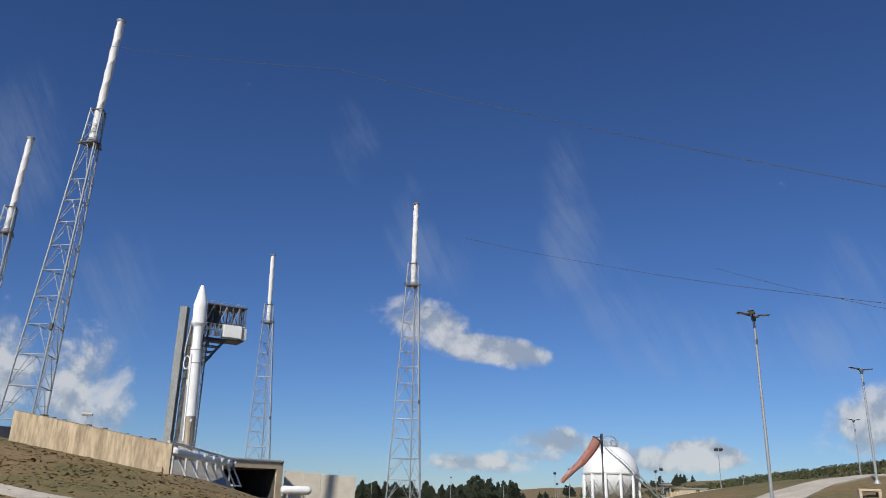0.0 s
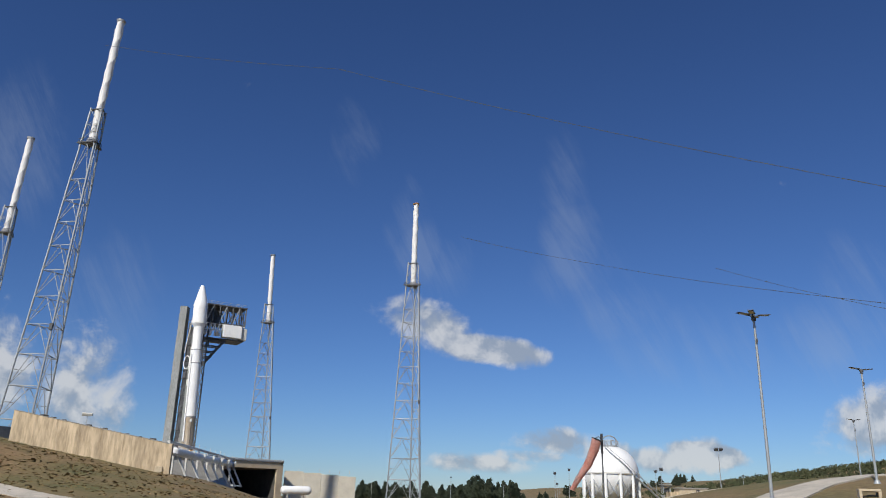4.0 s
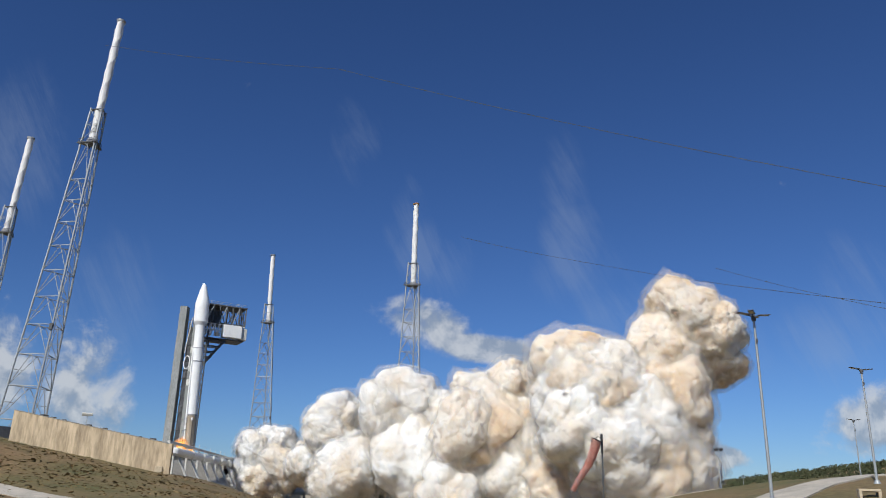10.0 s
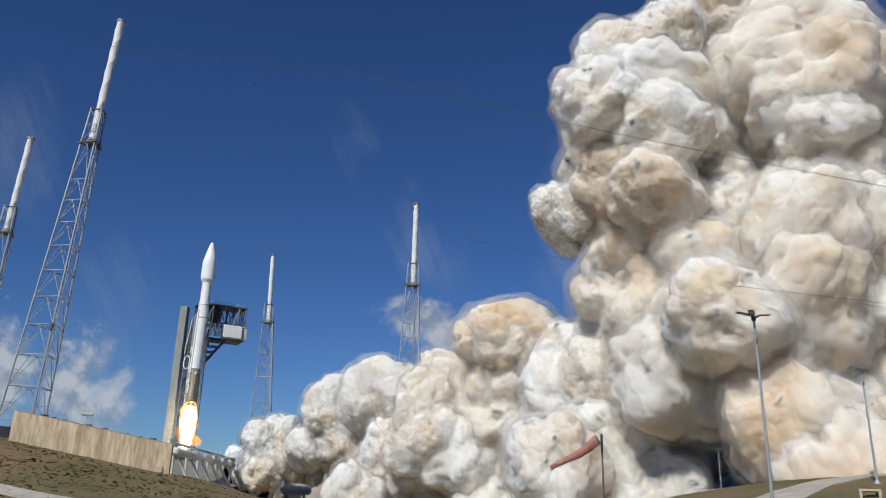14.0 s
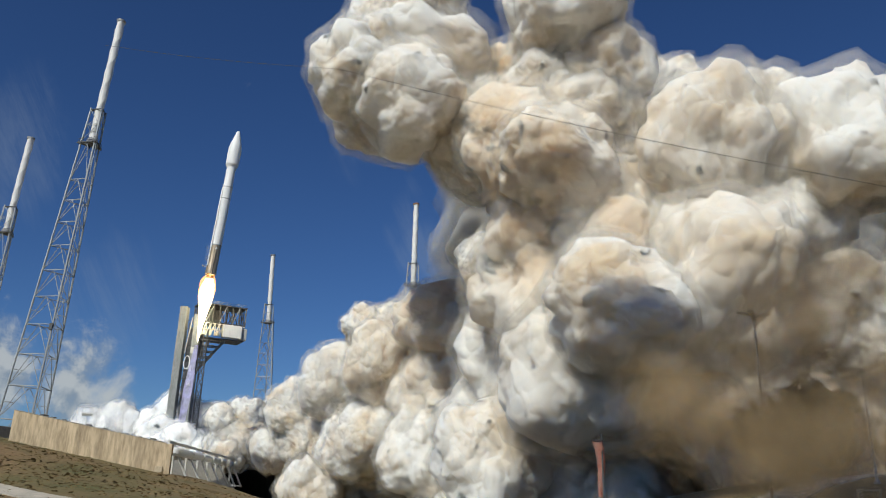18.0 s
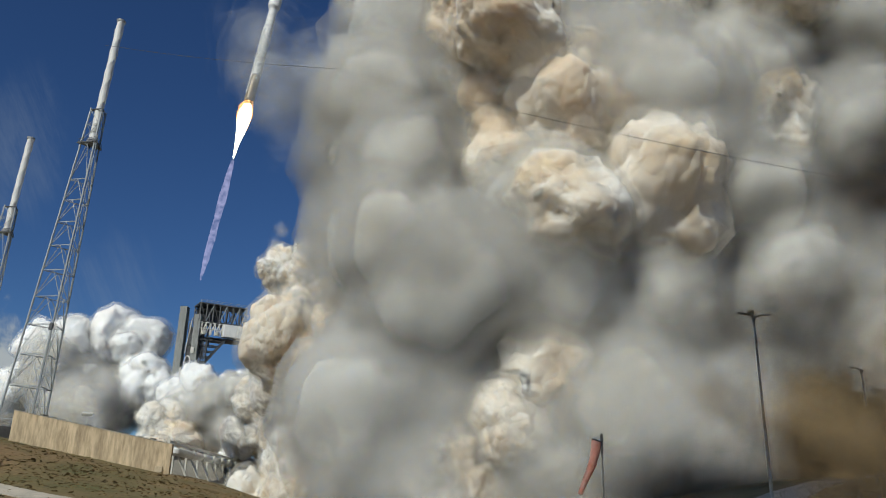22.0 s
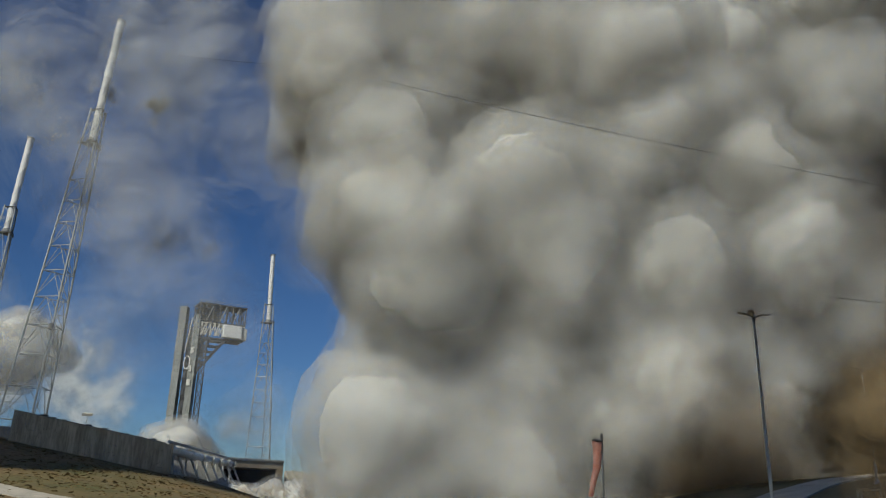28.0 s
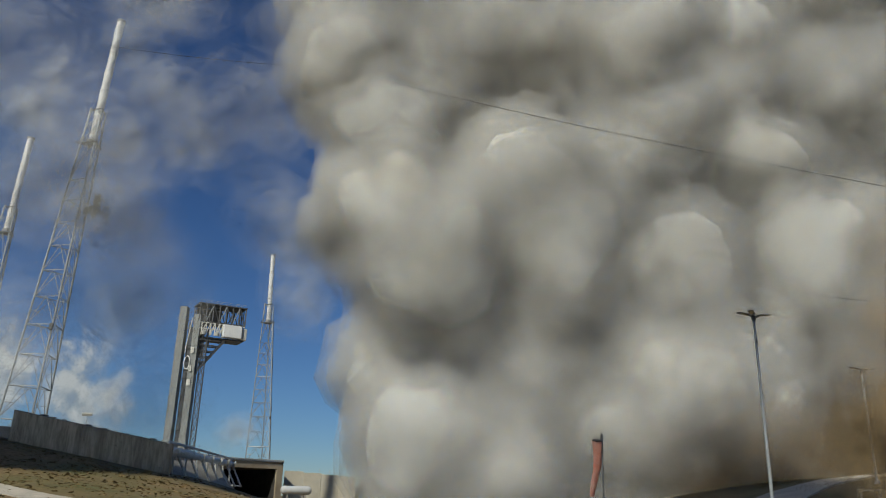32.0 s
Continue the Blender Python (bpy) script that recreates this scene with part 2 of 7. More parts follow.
def haze(name, colour, density, wisp=1.6, scale=1.8, far=1.0, fixed_normal=True):
    """Thin smoke: each shell of a lump lets most light through, less towards its middle and where a noise gathers it."""
    m = bpy.data.materials.new(name)
    m.use_nodes = True
    n, l = m.node_tree.nodes, m.node_tree.links
    n.clear()
    out = n.new("ShaderNodeOutputMaterial")
    co = n.new("ShaderNodeTexCoord").outputs["Object"]
    df, tl, mx = n.new("ShaderNodeBsdfDiffuse"), n.new("ShaderNodeBsdfTranslucent"), n.new("ShaderNodeMixShader")
    mx.inputs[0].default_value = 0.45
    # scattering is imitated: a fixed sunward normal lights every shell alike
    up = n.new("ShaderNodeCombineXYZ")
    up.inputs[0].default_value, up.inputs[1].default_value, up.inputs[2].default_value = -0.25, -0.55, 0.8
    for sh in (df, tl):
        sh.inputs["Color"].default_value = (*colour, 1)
        if fixed_normal:
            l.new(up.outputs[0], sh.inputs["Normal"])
    l.new(df.outputs[0], mx.inputs[1]), l.new(tl.outputs[0], mx.inputs[2])
    tr, mt = n.new("ShaderNodeBsdfTransparent"), n.new("ShaderNodeMixShader")
    nz = n.new("ShaderNodeTexNoise")
    nz.inputs["Scale"].default_value, nz.inputs["Detail"].default_value = scale, 3
    l.new(co, nz.inputs["Vector"])
    ln, ad, mr = n.new("ShaderNodeVectorMath"), n.new("ShaderNodeMath"), n.new("ShaderNodeMapRange")
    ln.operation, ad.operation, ad.inputs[1].default_value = "LENGTH", "MULTIPLY_ADD", wisp
    l.new(co, ln.inputs[0]), l.new(nz.outputs[0], ad.inputs[0]), l.new(ln.outputs["Value"], ad.inputs[2])
    mr.interpolation_type = "SMOOTHSTEP"
    mr.inputs["From Min"].default_value, mr.inputs["From Max"].default_value = far + 0.5 * wisp, far - 0.75 + 0.5 * wisp
    mr.inputs["To Min"].default_value, mr.inputs["To Max"].default_value = 0.0, density
    l.new(ad.outputs[0], mr.inputs["Value"]), l.new(mr.outputs[0], mt.inputs[0])
    l.new(tr.outputs[0], mt.inputs[1]), l.new(mx.outputs[0], mt.inputs[2]), l.new(mt.outputs[0], out.inputs[0])
    return m


M_SMOKE = smoke("white_smoke", (0.80, 0.78, 0.74), (0.66, 0.53, 0.37), 1.1, 2.0, 1.2)
M_BROWN = smoke("brown_smoke", (0.78, 0.72, 0.63), (0.66, 0.48, 0.30), 1.2, 2.0, 1.2)
M_STEAM = smoke("steam", (0.90, 0.90, 0.90), (0.87, 0.86, 0.84), 0.4, 3.5, 0.6)
M_OLD = smoke("grey_smoke", (0.72, 0.71, 0.685), (0.64, 0.58, 0.47), 0.9, 5.0, 0.3, 1.8)
M_CREAM = haze("cream_smoke_fringe", (0.81, 0.785, 0.735), 0.11, 1.6, 2.6, far=1.9, fixed_normal=False)
M_FRINGE = haze("white_smoke_fringe", (0.92, 0.915, 0.90), 0.13, 1.6, 2.6, far=1.9, fixed_normal=False)
M_SOFT = haze("grey_smoke_fringe", (0.74, 0.73, 0.70), 0.13, 2.0, 2.0, far=2.0, fixed_normal=False)
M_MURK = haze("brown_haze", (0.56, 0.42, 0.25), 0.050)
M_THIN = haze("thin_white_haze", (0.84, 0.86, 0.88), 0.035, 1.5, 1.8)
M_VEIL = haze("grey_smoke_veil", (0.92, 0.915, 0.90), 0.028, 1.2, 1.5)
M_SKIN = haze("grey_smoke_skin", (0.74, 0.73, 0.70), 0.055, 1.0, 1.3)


# ---- building helpers ----
def link_mesh(name, bm, mat, parent=None, label="", smooth=False):
    me = bpy.data.meshes.new(name)
    bm.to_mesh(me)
    bm.free()
    if smooth:
        me.polygons.foreach_set("use_smooth", [True] * len(me.polygons))
        me.set_sharp_from_angle(angle=radians(38))
    me.materials.append(mat)
    ob = new(name, me)
    ob.parent = parent
    return tagged(ob, label)


def part(name, bm, mat, parent, label="", smooth=False):
    return link_mesh(name, bm, mat, parent, label, smooth)


def thing(name, at, label, category, group="", kind="", turn=0.0):
    e = new(name)
    e.matrix_basis = pose(*at, 0, 0, turn)
    return tagged(e, label, category, group, kind)


def block(size, at=(0, 0, 0), bevel=0.0, bm=None, turn=None):
    """A box standing on at (its middle in x and y, its underside in z)."""
    bm = bm or bmesh.new()
    m = Matrix.Translation((at[0], at[1], at[2] + size[2] / 2)) @ (turn or Matrix()) @ Matrix.Diagonal((*size, 1))
    made = bmesh.ops.create_cube(bm, size=1, matrix=m)
    if bevel:
        edges = list({e for v in made["verts"] for e in v.link_edges})
        bmesh.ops.bevel(bm, geom=edges, offset=bevel, segments=2, affect="EDGES", profile=0.5)
    return bm


def lathe(profile, sides=32, bm=None, at=(0, 0, 0)):
    """A turned form from (radius, height) pairs."""
    bm = bm or bmesh.new()
    rings = []
    for r, z in profile:
        rings.append([bm.verts.new((at[0] + r * math.cos(2 * math.pi * i / sides), at[1] + r * math.sin(2 * math.pi * i / sides), at[2] + z)) for i in range(sides)])
    for a, b in zip(rings, rings[1:]):
        for i in range(sides):
            j = (i + 1) % sides
            bm.faces.new((a[i], a[j], b[j], b[i]))
    if profile[0][0] > 0.01:
        bm.faces.new(rings[0][::-1])
    if profile[-1][0] > 0.01:
        bm.faces.new(rings[-1])
    return bm


def along(p, q):
    p, q = Vector(p), Vector(q)
    return Matrix.Translation(p) @ (q - p).to_track_quat("Z", "Y").to_matrix().to_4x4(), (q - p).length


def tube(p, q, r, sides=10, bm=None, r2=None):
    bm = bm or bmesh.new()
    m, length = along(p, q)
    bmesh.ops.create_cone(bm, cap_ends=True, segments=sides, radius1=r, radius2=r if r2 is None else r2, depth=length, matrix=m @ Matrix.Translation((0, 0, length / 2)))
    return bm


BARS = {}


def bar(name, p, q, r, mat, parent, square=False):
    """A straight member; alike members share one mesh."""
    key = (mat.name, square)
    if key not in BARS:
        bm = bmesh.new()
        bmesh.ops.create_cone(bm, cap_ends=True, segments=4 if square else 7, radius1=1.41 if square else 1, radius2=1.41 if square else 1, depth=1, matrix=Matrix.Translation((0, 0, 0.5)) @ Matrix.Rotation(math.pi / 4 if square else 0, 4, "Z"))
        me = bpy.data.meshes.new("member")
        bm.to_mesh(me)
        bm.free()
        me.materials.append(mat)
        BARS[key] = me
    ob = new(name, BARS[key])
    m, length = along(p, q)
    ob.parent = parent
    ob.matrix_basis = m @ Matrix.Diagonal((r, r, length, 1))
    return ob


def smoothstep(a, b, x):
    t = min(max((x - a) / (b - a), 0), 1)
    return t * t * (3 - 2 * t)


WALL_A, WALL_B = Vector((-73.5, 136.0)), Vector((-47.6, 140.0))
WALL_ALONG = (WALL_B - WALL_A).normalized()
WALL_LONG = (WALL_B - WALL_A).length


def wall_foot(u):
    return 9.6 - 4.8 * min(max(u, -14), WALL_LONG) / WALL_LONG


def land(x, y):
    """The lie of the land: a grass bank up to the pad wall, flat ground ahead, a scrub ridge to the right."""
    dx, dy = x - WALL_A.x, y - WALL_A.y
    u = dx * WALL_ALONG.x + dy * WALL_ALONG.y
    n = dx * WALL_ALONG.y - dy * WALL_ALONG.x
    bank_ = wall_foot(u) * (1 - smoothstep(-4, 58, n)) * (1 - smoothstep(WALL_LONG - 1, WALL_LONG + 24, u)) * smoothstep(-130, -30, u) * smoothstep(-42, -9, n)
    right = 3.9 * smoothstep(14, 44, x) * smoothstep(30, 75, y) + 1.0 * smoothstep(10, 30, x) * smoothstep(20, 40, y)
    right *= 1 - 0.8 * smoothstep(88, 140, y) * (1 - smoothstep(48, 80, x))
    ridge = smoothstep(100, 200, x + 0.12 * (y - 250)) * smoothstep(110, 260, y) * 16.5 * (1 - 0.3 * smoothstep(260, 420, y))
    far = 0.3 * smoothstep(120, 400, y)
    bumps = 0.25 * noise.noise((x * 0.05, y * 0.05, 3)) + 0.10 * noise.noise((x * 0.22, y * 0.22, 7))
    if abs(x) < 6 and abs(y) < 8:
        bumps = -0.1
    return bank_ + right + ridge + far + bumps


# ---- ground ----
def ground():
    xs = np.concatenate([np.linspace(-4800, -420, 14), np.linspace(-400, -130, 28), np.linspace(-126, 126, 127), np.linspace(130, 400, 36), np.linspace(430, 4800, 14)])
    ys = np.concatenate([np.linspace(-4800, -150, 10), np.linspace(-120, 6, 22), np.linspace(8, 270, 132), np.linspace(275, 520, 40), np.linspace(560, 4900, 16)])
    bm = bmesh.new()
    grid = [[bm.verts.new((x, y, land(x, y))) for x in xs] for y in ys]
    for a, b in zip(grid, grid[1:]):
        for i in range(len(xs) - 1):
            bm.faces.new((a[i], a[i + 1], b[i + 1], b[i]))
    return tagged(link_mesh("ground", bm, M_GRASS, smooth=True), "dry brown and green grass rising in a bank and a ridge", "ground", kind="structure")


GROUND = ground()


def lane(name, line, width, label, lift=0.12):
    """A pale road laid on the land along a line."""
    bm = bmesh.new()
    pts = []
    for (x0, y0), (x1, y1) in zip(line, line[1:]):
        steps = max(int(math.hypot(x1 - x0, y1 - y0) / 2.5), 1)
        pts += [(x0 + (x1 - x0) * i / steps, y0 + (y1 - y0) * i / steps) for i in range(steps)]
    pts.append(line[-1])
    rows = []
    for i, (x, y) in enumerate(pts):
        a, b = pts[max(i - 1, 0)], pts[min(i + 1, len(pts) - 1)]
        d = Vector((b[0] - a[0], b[1] - a[1])).normalized()
        row = []
        for k in range(-2, 3):
            px, py = x - d.y * width / 4 * k, y + d.x * width / 4 * k
            row.append(bm.verts.new((px, py, land(px, py) + lift)))
        rows.append(row)
    for a, b in zip(rows, rows[1:]):
        for k in range(4):
            bm.faces.new((a[k], a[k + 1], b[k + 1], b[k]))
    bmesh.ops.recalc_face_normals(bm, faces=bm.faces)
    made = bmesh.ops.extrude_face_region(bm, geom=bm.faces[:])
    bmesh.ops.translate(bm, vec=(0, 0, -0.3), verts=[v for v in made["geom"] if isinstance(v, bmesh.types.BMVert)])
    bmesh.ops.recalc_face_normals(bm, faces=bm.faces)
    return tagged(link_mesh(name, bm, M_ROAD), label, "road", kind="structure")


lane("road_bank", [(-88, 114), (-53, 98.6), (-47.5, 95.6), (-42, 92.8), (-20, 82)], 4.2, "pale concrete track on the grass bank")
lane("road_east", [(24, 60), (31, 68), (38, 74), (60, 84), (110, 104)], 5.2, "pale concrete road climbing past the lamp posts")
lane("road_far", [(8, 104), (34, 100), (52, 108), (72, 130), (84, 160)], 3.2, "pale sandy track beside the fence")


def build_pad():
    bm = bmesh.new()
    edge = [(-88, 152), (-76, 190), (-73, 222), (-72, 300), (-68, 345), (-150, 360), (-200, 300), (-190, 150), (-120, 130)]
    low = [bm.verts.new((x, y, -1)) for x, y in edge]
    high = [bm.verts.new((x, y, 13.4)) for x, y in edge]
    bm.faces.new(high[::-1])
    for i in range(len(edge)):
        j = (i + 1) % len(edge)
        bm.faces.new((low[i], low[j], high[j], high[i]))
    bmesh.ops.recalc_face_normals(bm, faces=bm.faces)
    return tagged(link_mesh("launch_pad", bm, M_CONC), "raised pale concrete launch pad deck", "launch pad", kind="structure")


PAD = build_pad()


def build_retaining_wall():
    """The stained wall along the pad's edge, in poured panels."""
    e = thing("retaining_wall", (WALL_A.x, WALL_A.y, 0), "stained tan concrete retaining wall above a grass bank", "wall", kind="structure", turn=math.degrees(math.atan2(WALL_ALONG.y, WALL_ALONG.x)))
    rng = random.Random(3)
    count = 7
    step = WALL_LONG / count

    def top(u):
        return 14.5 - 4.7 * u / WALL_LONG

    for i in range(count):
        bm = bmesh.new()
        u0, u1, thick = step * i + 0.006, step * (i + 1) - 0.006, 0.6 + rng.uniform(-0.006, 0.006)
        low = [bm.verts.new(p) for p in ((u0, -thick, 1), (u1, -thick, 1), (u1, 0.6, 1), (u0, 0.6, 1))]
        high = [bm.verts.new((v.co.x, v.co.y, top(v.co.x))) for v in low]
        bm.faces.new(low[::-1])
        bm.faces.new(high)
        for k in range(4):
            bm.faces.new((low[k], low[(k + 1) % 4], high[(k + 1) % 4], high[k]))
        bmesh.ops.bevel(bm, geom=bm.edges[:], offset=0.012, segments=1, affect="EDGES")
        part("panel", bm, M_WALL, e)
    m = Matrix.Rotation(-math.atan2(-4.7, WALL_LONG), 4, "Y")
    bm = block((WALL_LONG, 1.3, 0.14), (WALL_LONG / 2, 0, 0), 0.03)
    bm.transform(Matrix.Translation((0, 0, 14.51)) @ m)
    part("coping", bm, M_CONC, e, "weathered dark coping along the wall top")
    for i in range(14):
        u = rng.uniform(1, WALL_LONG - 1)
        part("debris", block((rng.uniform(0.3, 1.2), 0.4, rng.uniform(0.1, 0.25)), (u, rng.uniform(-0.3, 0.2), top(u) + 0.12), 0.04), M_DARK, e, "dark scraps on the wall top")
    part("junction_box", block((1.3, 0.3, 1.0), (WALL_LONG - 1.0, -0.72, 4.9), 0.04), M_TAN, e, "pale box at the wall's foot")
    part("end_pier", block((0.8, 1.5, top(WALL_LONG) - 1), (WALL_LONG + 0.42, 0, 1), 0.05), M_WALL, e)
    return e


build_retaining_wall()


# ---- flame duct portal and its surroundings ----
def build_portal():
    p, q = Vector((-64.0, 232, 0)), Vector((-47.8, 248, 0))
    d = (q - p).normalized()
    turn = math.degrees(math.atan2(d.y, d.x))
    w = (q - p).length
    e = thing("flame_duct", (p.x, p.y, 0), "tan concrete flame duct with corrugated steel edging and a dark mouth", "flame duct", turn=turn, kind="structure")
    h = 11.3
    part("side_wall", block((2.3, 26, h), (1.15, 13, 0), 0.08), M_TAN, e)
    part("side_wall", block((2.3, 26, h), (w - 1.15, 13, 0), 0.08), M_TAN, e)
    part("roof_slab", block((w - 4.6, 26, 2.0), (w / 2, 13, h - 2.0), 0.05), M_TAN, e)
    # back, linings and floor of the duct are coloured near black
    part("back_wall", block((w - 4.6, 1, h - 2.0), (w / 2, 25.4, 0)), M_DARK, e, "dark back of the duct")
    part("lining", block((0.2, 24, h - 2.1), (2.42, 12.5, 0)), M_DARK, e)
    part("lining", block((0.2, 24, h - 2.1), (w - 2.42, 12.5, 0)), M_DARK, e)
    part("duct_floor", block((w - 5.2, 24, 0.3), (w / 2, 12.5, 0.6)), M_DARK, e)
    count = int(w / 0.75)
    for i in range(count):
        part("sheet_rib", block((0.42, 1.2, 0.75), ((i + 0.5) * w / count, 0.2, h), 0.1), M_STEEL, e)
    for i in range(14):
        part("sheet_rib", block((0.8, 1.2, 0.45), (-0.42, 0.2, 0.3 + i * 0.8), 0.1), M_STEEL, e)
    return e


build_portal()


def build_slope():
    bm = bmesh.new()
    base = [(-54, 143), (-64, 231), (-55, 226), (-43, 170), (-45.5, 145)]
    tops = [7.2, 10.6, 1.0, 1.0, 2.8]
    low = [bm.verts.new((x, y, -1)) for x, y in base]
    high = [bm.verts.new((x, y, z)) for (x, y), z in zip(base, tops)]
    bm.faces.new(high)
    for i in range(5):
        j = (i + 1) % 5
        bm.faces.new((low[i], low[j], high[j], high[i]))
    bmesh.ops.recalc_face_normals(bm, faces=bm.faces)
    bmesh.ops.triangulate(bm, faces=bm.faces)
    tagged(link_mesh("embankment", bm, M_CONC), "grey shotcrete slope between the wall and the duct", "embankment", kind="structure")


build_slope()


def build_cream_wall():
    e = thing("blast_wall", (-48.5, 255, 0), "low cream concrete blast wall beside the duct", "wall", turn=28, kind="structure")
    for i in range(4):
        part("panel", block((6.0, 1.0, 9.2 - i * 0.35), (3 + i * 6.05, 0, 0), 0.06), M_PALEWALL, e)
    for i in range(7):
        part("post", tube((1 + i * 3.5, 0, 9), (1 + i * 3.5, 0, 10.0), 0.05), M_DULLWHITE, e)
    tank = thing("horizontal_tank", (-41.2, 236, 2.0), "white horizontal pressure vessel lying on saddles", "tank", turn=20)
    bm = lathe([(0.05, -4.6), (0.7, -4.4), (1.1, -4.0), (1.2, -3.4), (1.2, 3.4), (1.1, 4.0), (0.7, 4.4), (0.05, 4.6)], 20)
    bmesh.ops.rotate(bm, matrix=Matrix.Rotation(math.pi / 2, 3, "Y"), verts=bm.verts)
    bmesh.ops.translate(bm, vec=(0, 0, 1.2), verts=bm.verts)
    part("shell", bm, M_WHITE, tank, smooth=True)
    for x in (-2.5, 2.5):
        part("saddle", block((0.5, 1.8, 1.2), (x, 0, -1.2), 0.04), M_CONC, tank)


build_cream_wall()


def build_pipe_rack():
    """Large white pipes on slanting frames from the wall's end down to the duct."""
    e = thing("pipe_rack", (0, 0, 0), "white water pipes carried on slanting steel frames beside the pad", "pipe rack")
    a, b = Vector((-48.6, 143, 9.7)), Vector((-58.2, 226, 10.6))
    part("pipe", tube(a + Vector((0, 0, 0.7)), b + Vector((0, 0, 0.5)), 0.28, 12), M_DULLWHITE, e, smooth=True)
    part("pipe", tube(a - Vector((-1.2, 0, 1.0)), b - Vector((0, 0, 0.9)), 0.75, 16), M_WHITE, e, "thick white deluge pipe", smooth=True)
    part("pipe_cap", lathe([(0.3, -0.3), (0.9, -0.2), (0.9, 0.5), (0.3, 0.6)], 16, at=(a.x + 1.3, a.y, a.z - 1.2)), M_WHITE, e, smooth=True)
    for i in range(7):
        f = 0.06 + i * 0.15
        p = a.lerp(b, f)
        bar("upright", p + Vector((0, 0, 0.8)), p + Vector((0.3, -0.4, -6.6)), 0.22, M_DULLWHITE, e)
        bar("strut", p + Vector((0, 0, 0.2)), p + Vector((3.4, 1.0, -7.0)), 0.25, M_DULLWHITE, e)
        bar("foot_beam", p + Vector((0.3, -0.4, -6.4)), p + Vector((3.4, 1.0, -6.8)), 0.2, M_DULLWHITE, e)
        part("collar", tube(p + Vector((1.05, 0, -1.0)), p + Vector((1.35, 0.15, -1.08)), 0.95, 14), M_DULLWHITE, e, smooth=True)
    for i in range(12):
        p = a.lerp(b, i / 11)
        bar("rail_post", p + Vector((0, 0, 0.9)), p + Vector((0, 0, 1.7)), 0.05, M_DULLWHITE, e)
    return e


build_pipe_rack()


def build_floodlight(name, at, height, heads, group, label, head_size=0.5):
    e = thing(name, at, label, "light pole", group)
    part("pole", tube((0, 0, 0), (0, 0, height), 0.09, 8, r2=0.06), M_STEEL, e)
    part("crossarm", tube((-0.6 * heads / 2, 0, height), (0.6 * heads / 2, 0, height), 0.05, 6), M_STEEL, e)
    for i in range(heads):
        x = (i - (heads - 1) / 2) * 0.75
        part("lamp_head", block((head_size, head_size * 0.7, head_size * 0.7), (x, -0.1, height + 0.05), 0.06, turn=Matrix.Rotation(0.5, 4, "X")), M_DULLWHITE if heads == 3 else M_GIRDER, e)
    return e


build_floodlight("floodlight_mast", (-77.0, 172, 10.0), 7.2, 3, "", "white floodlight mast with three heads behind the wall", 0.8)


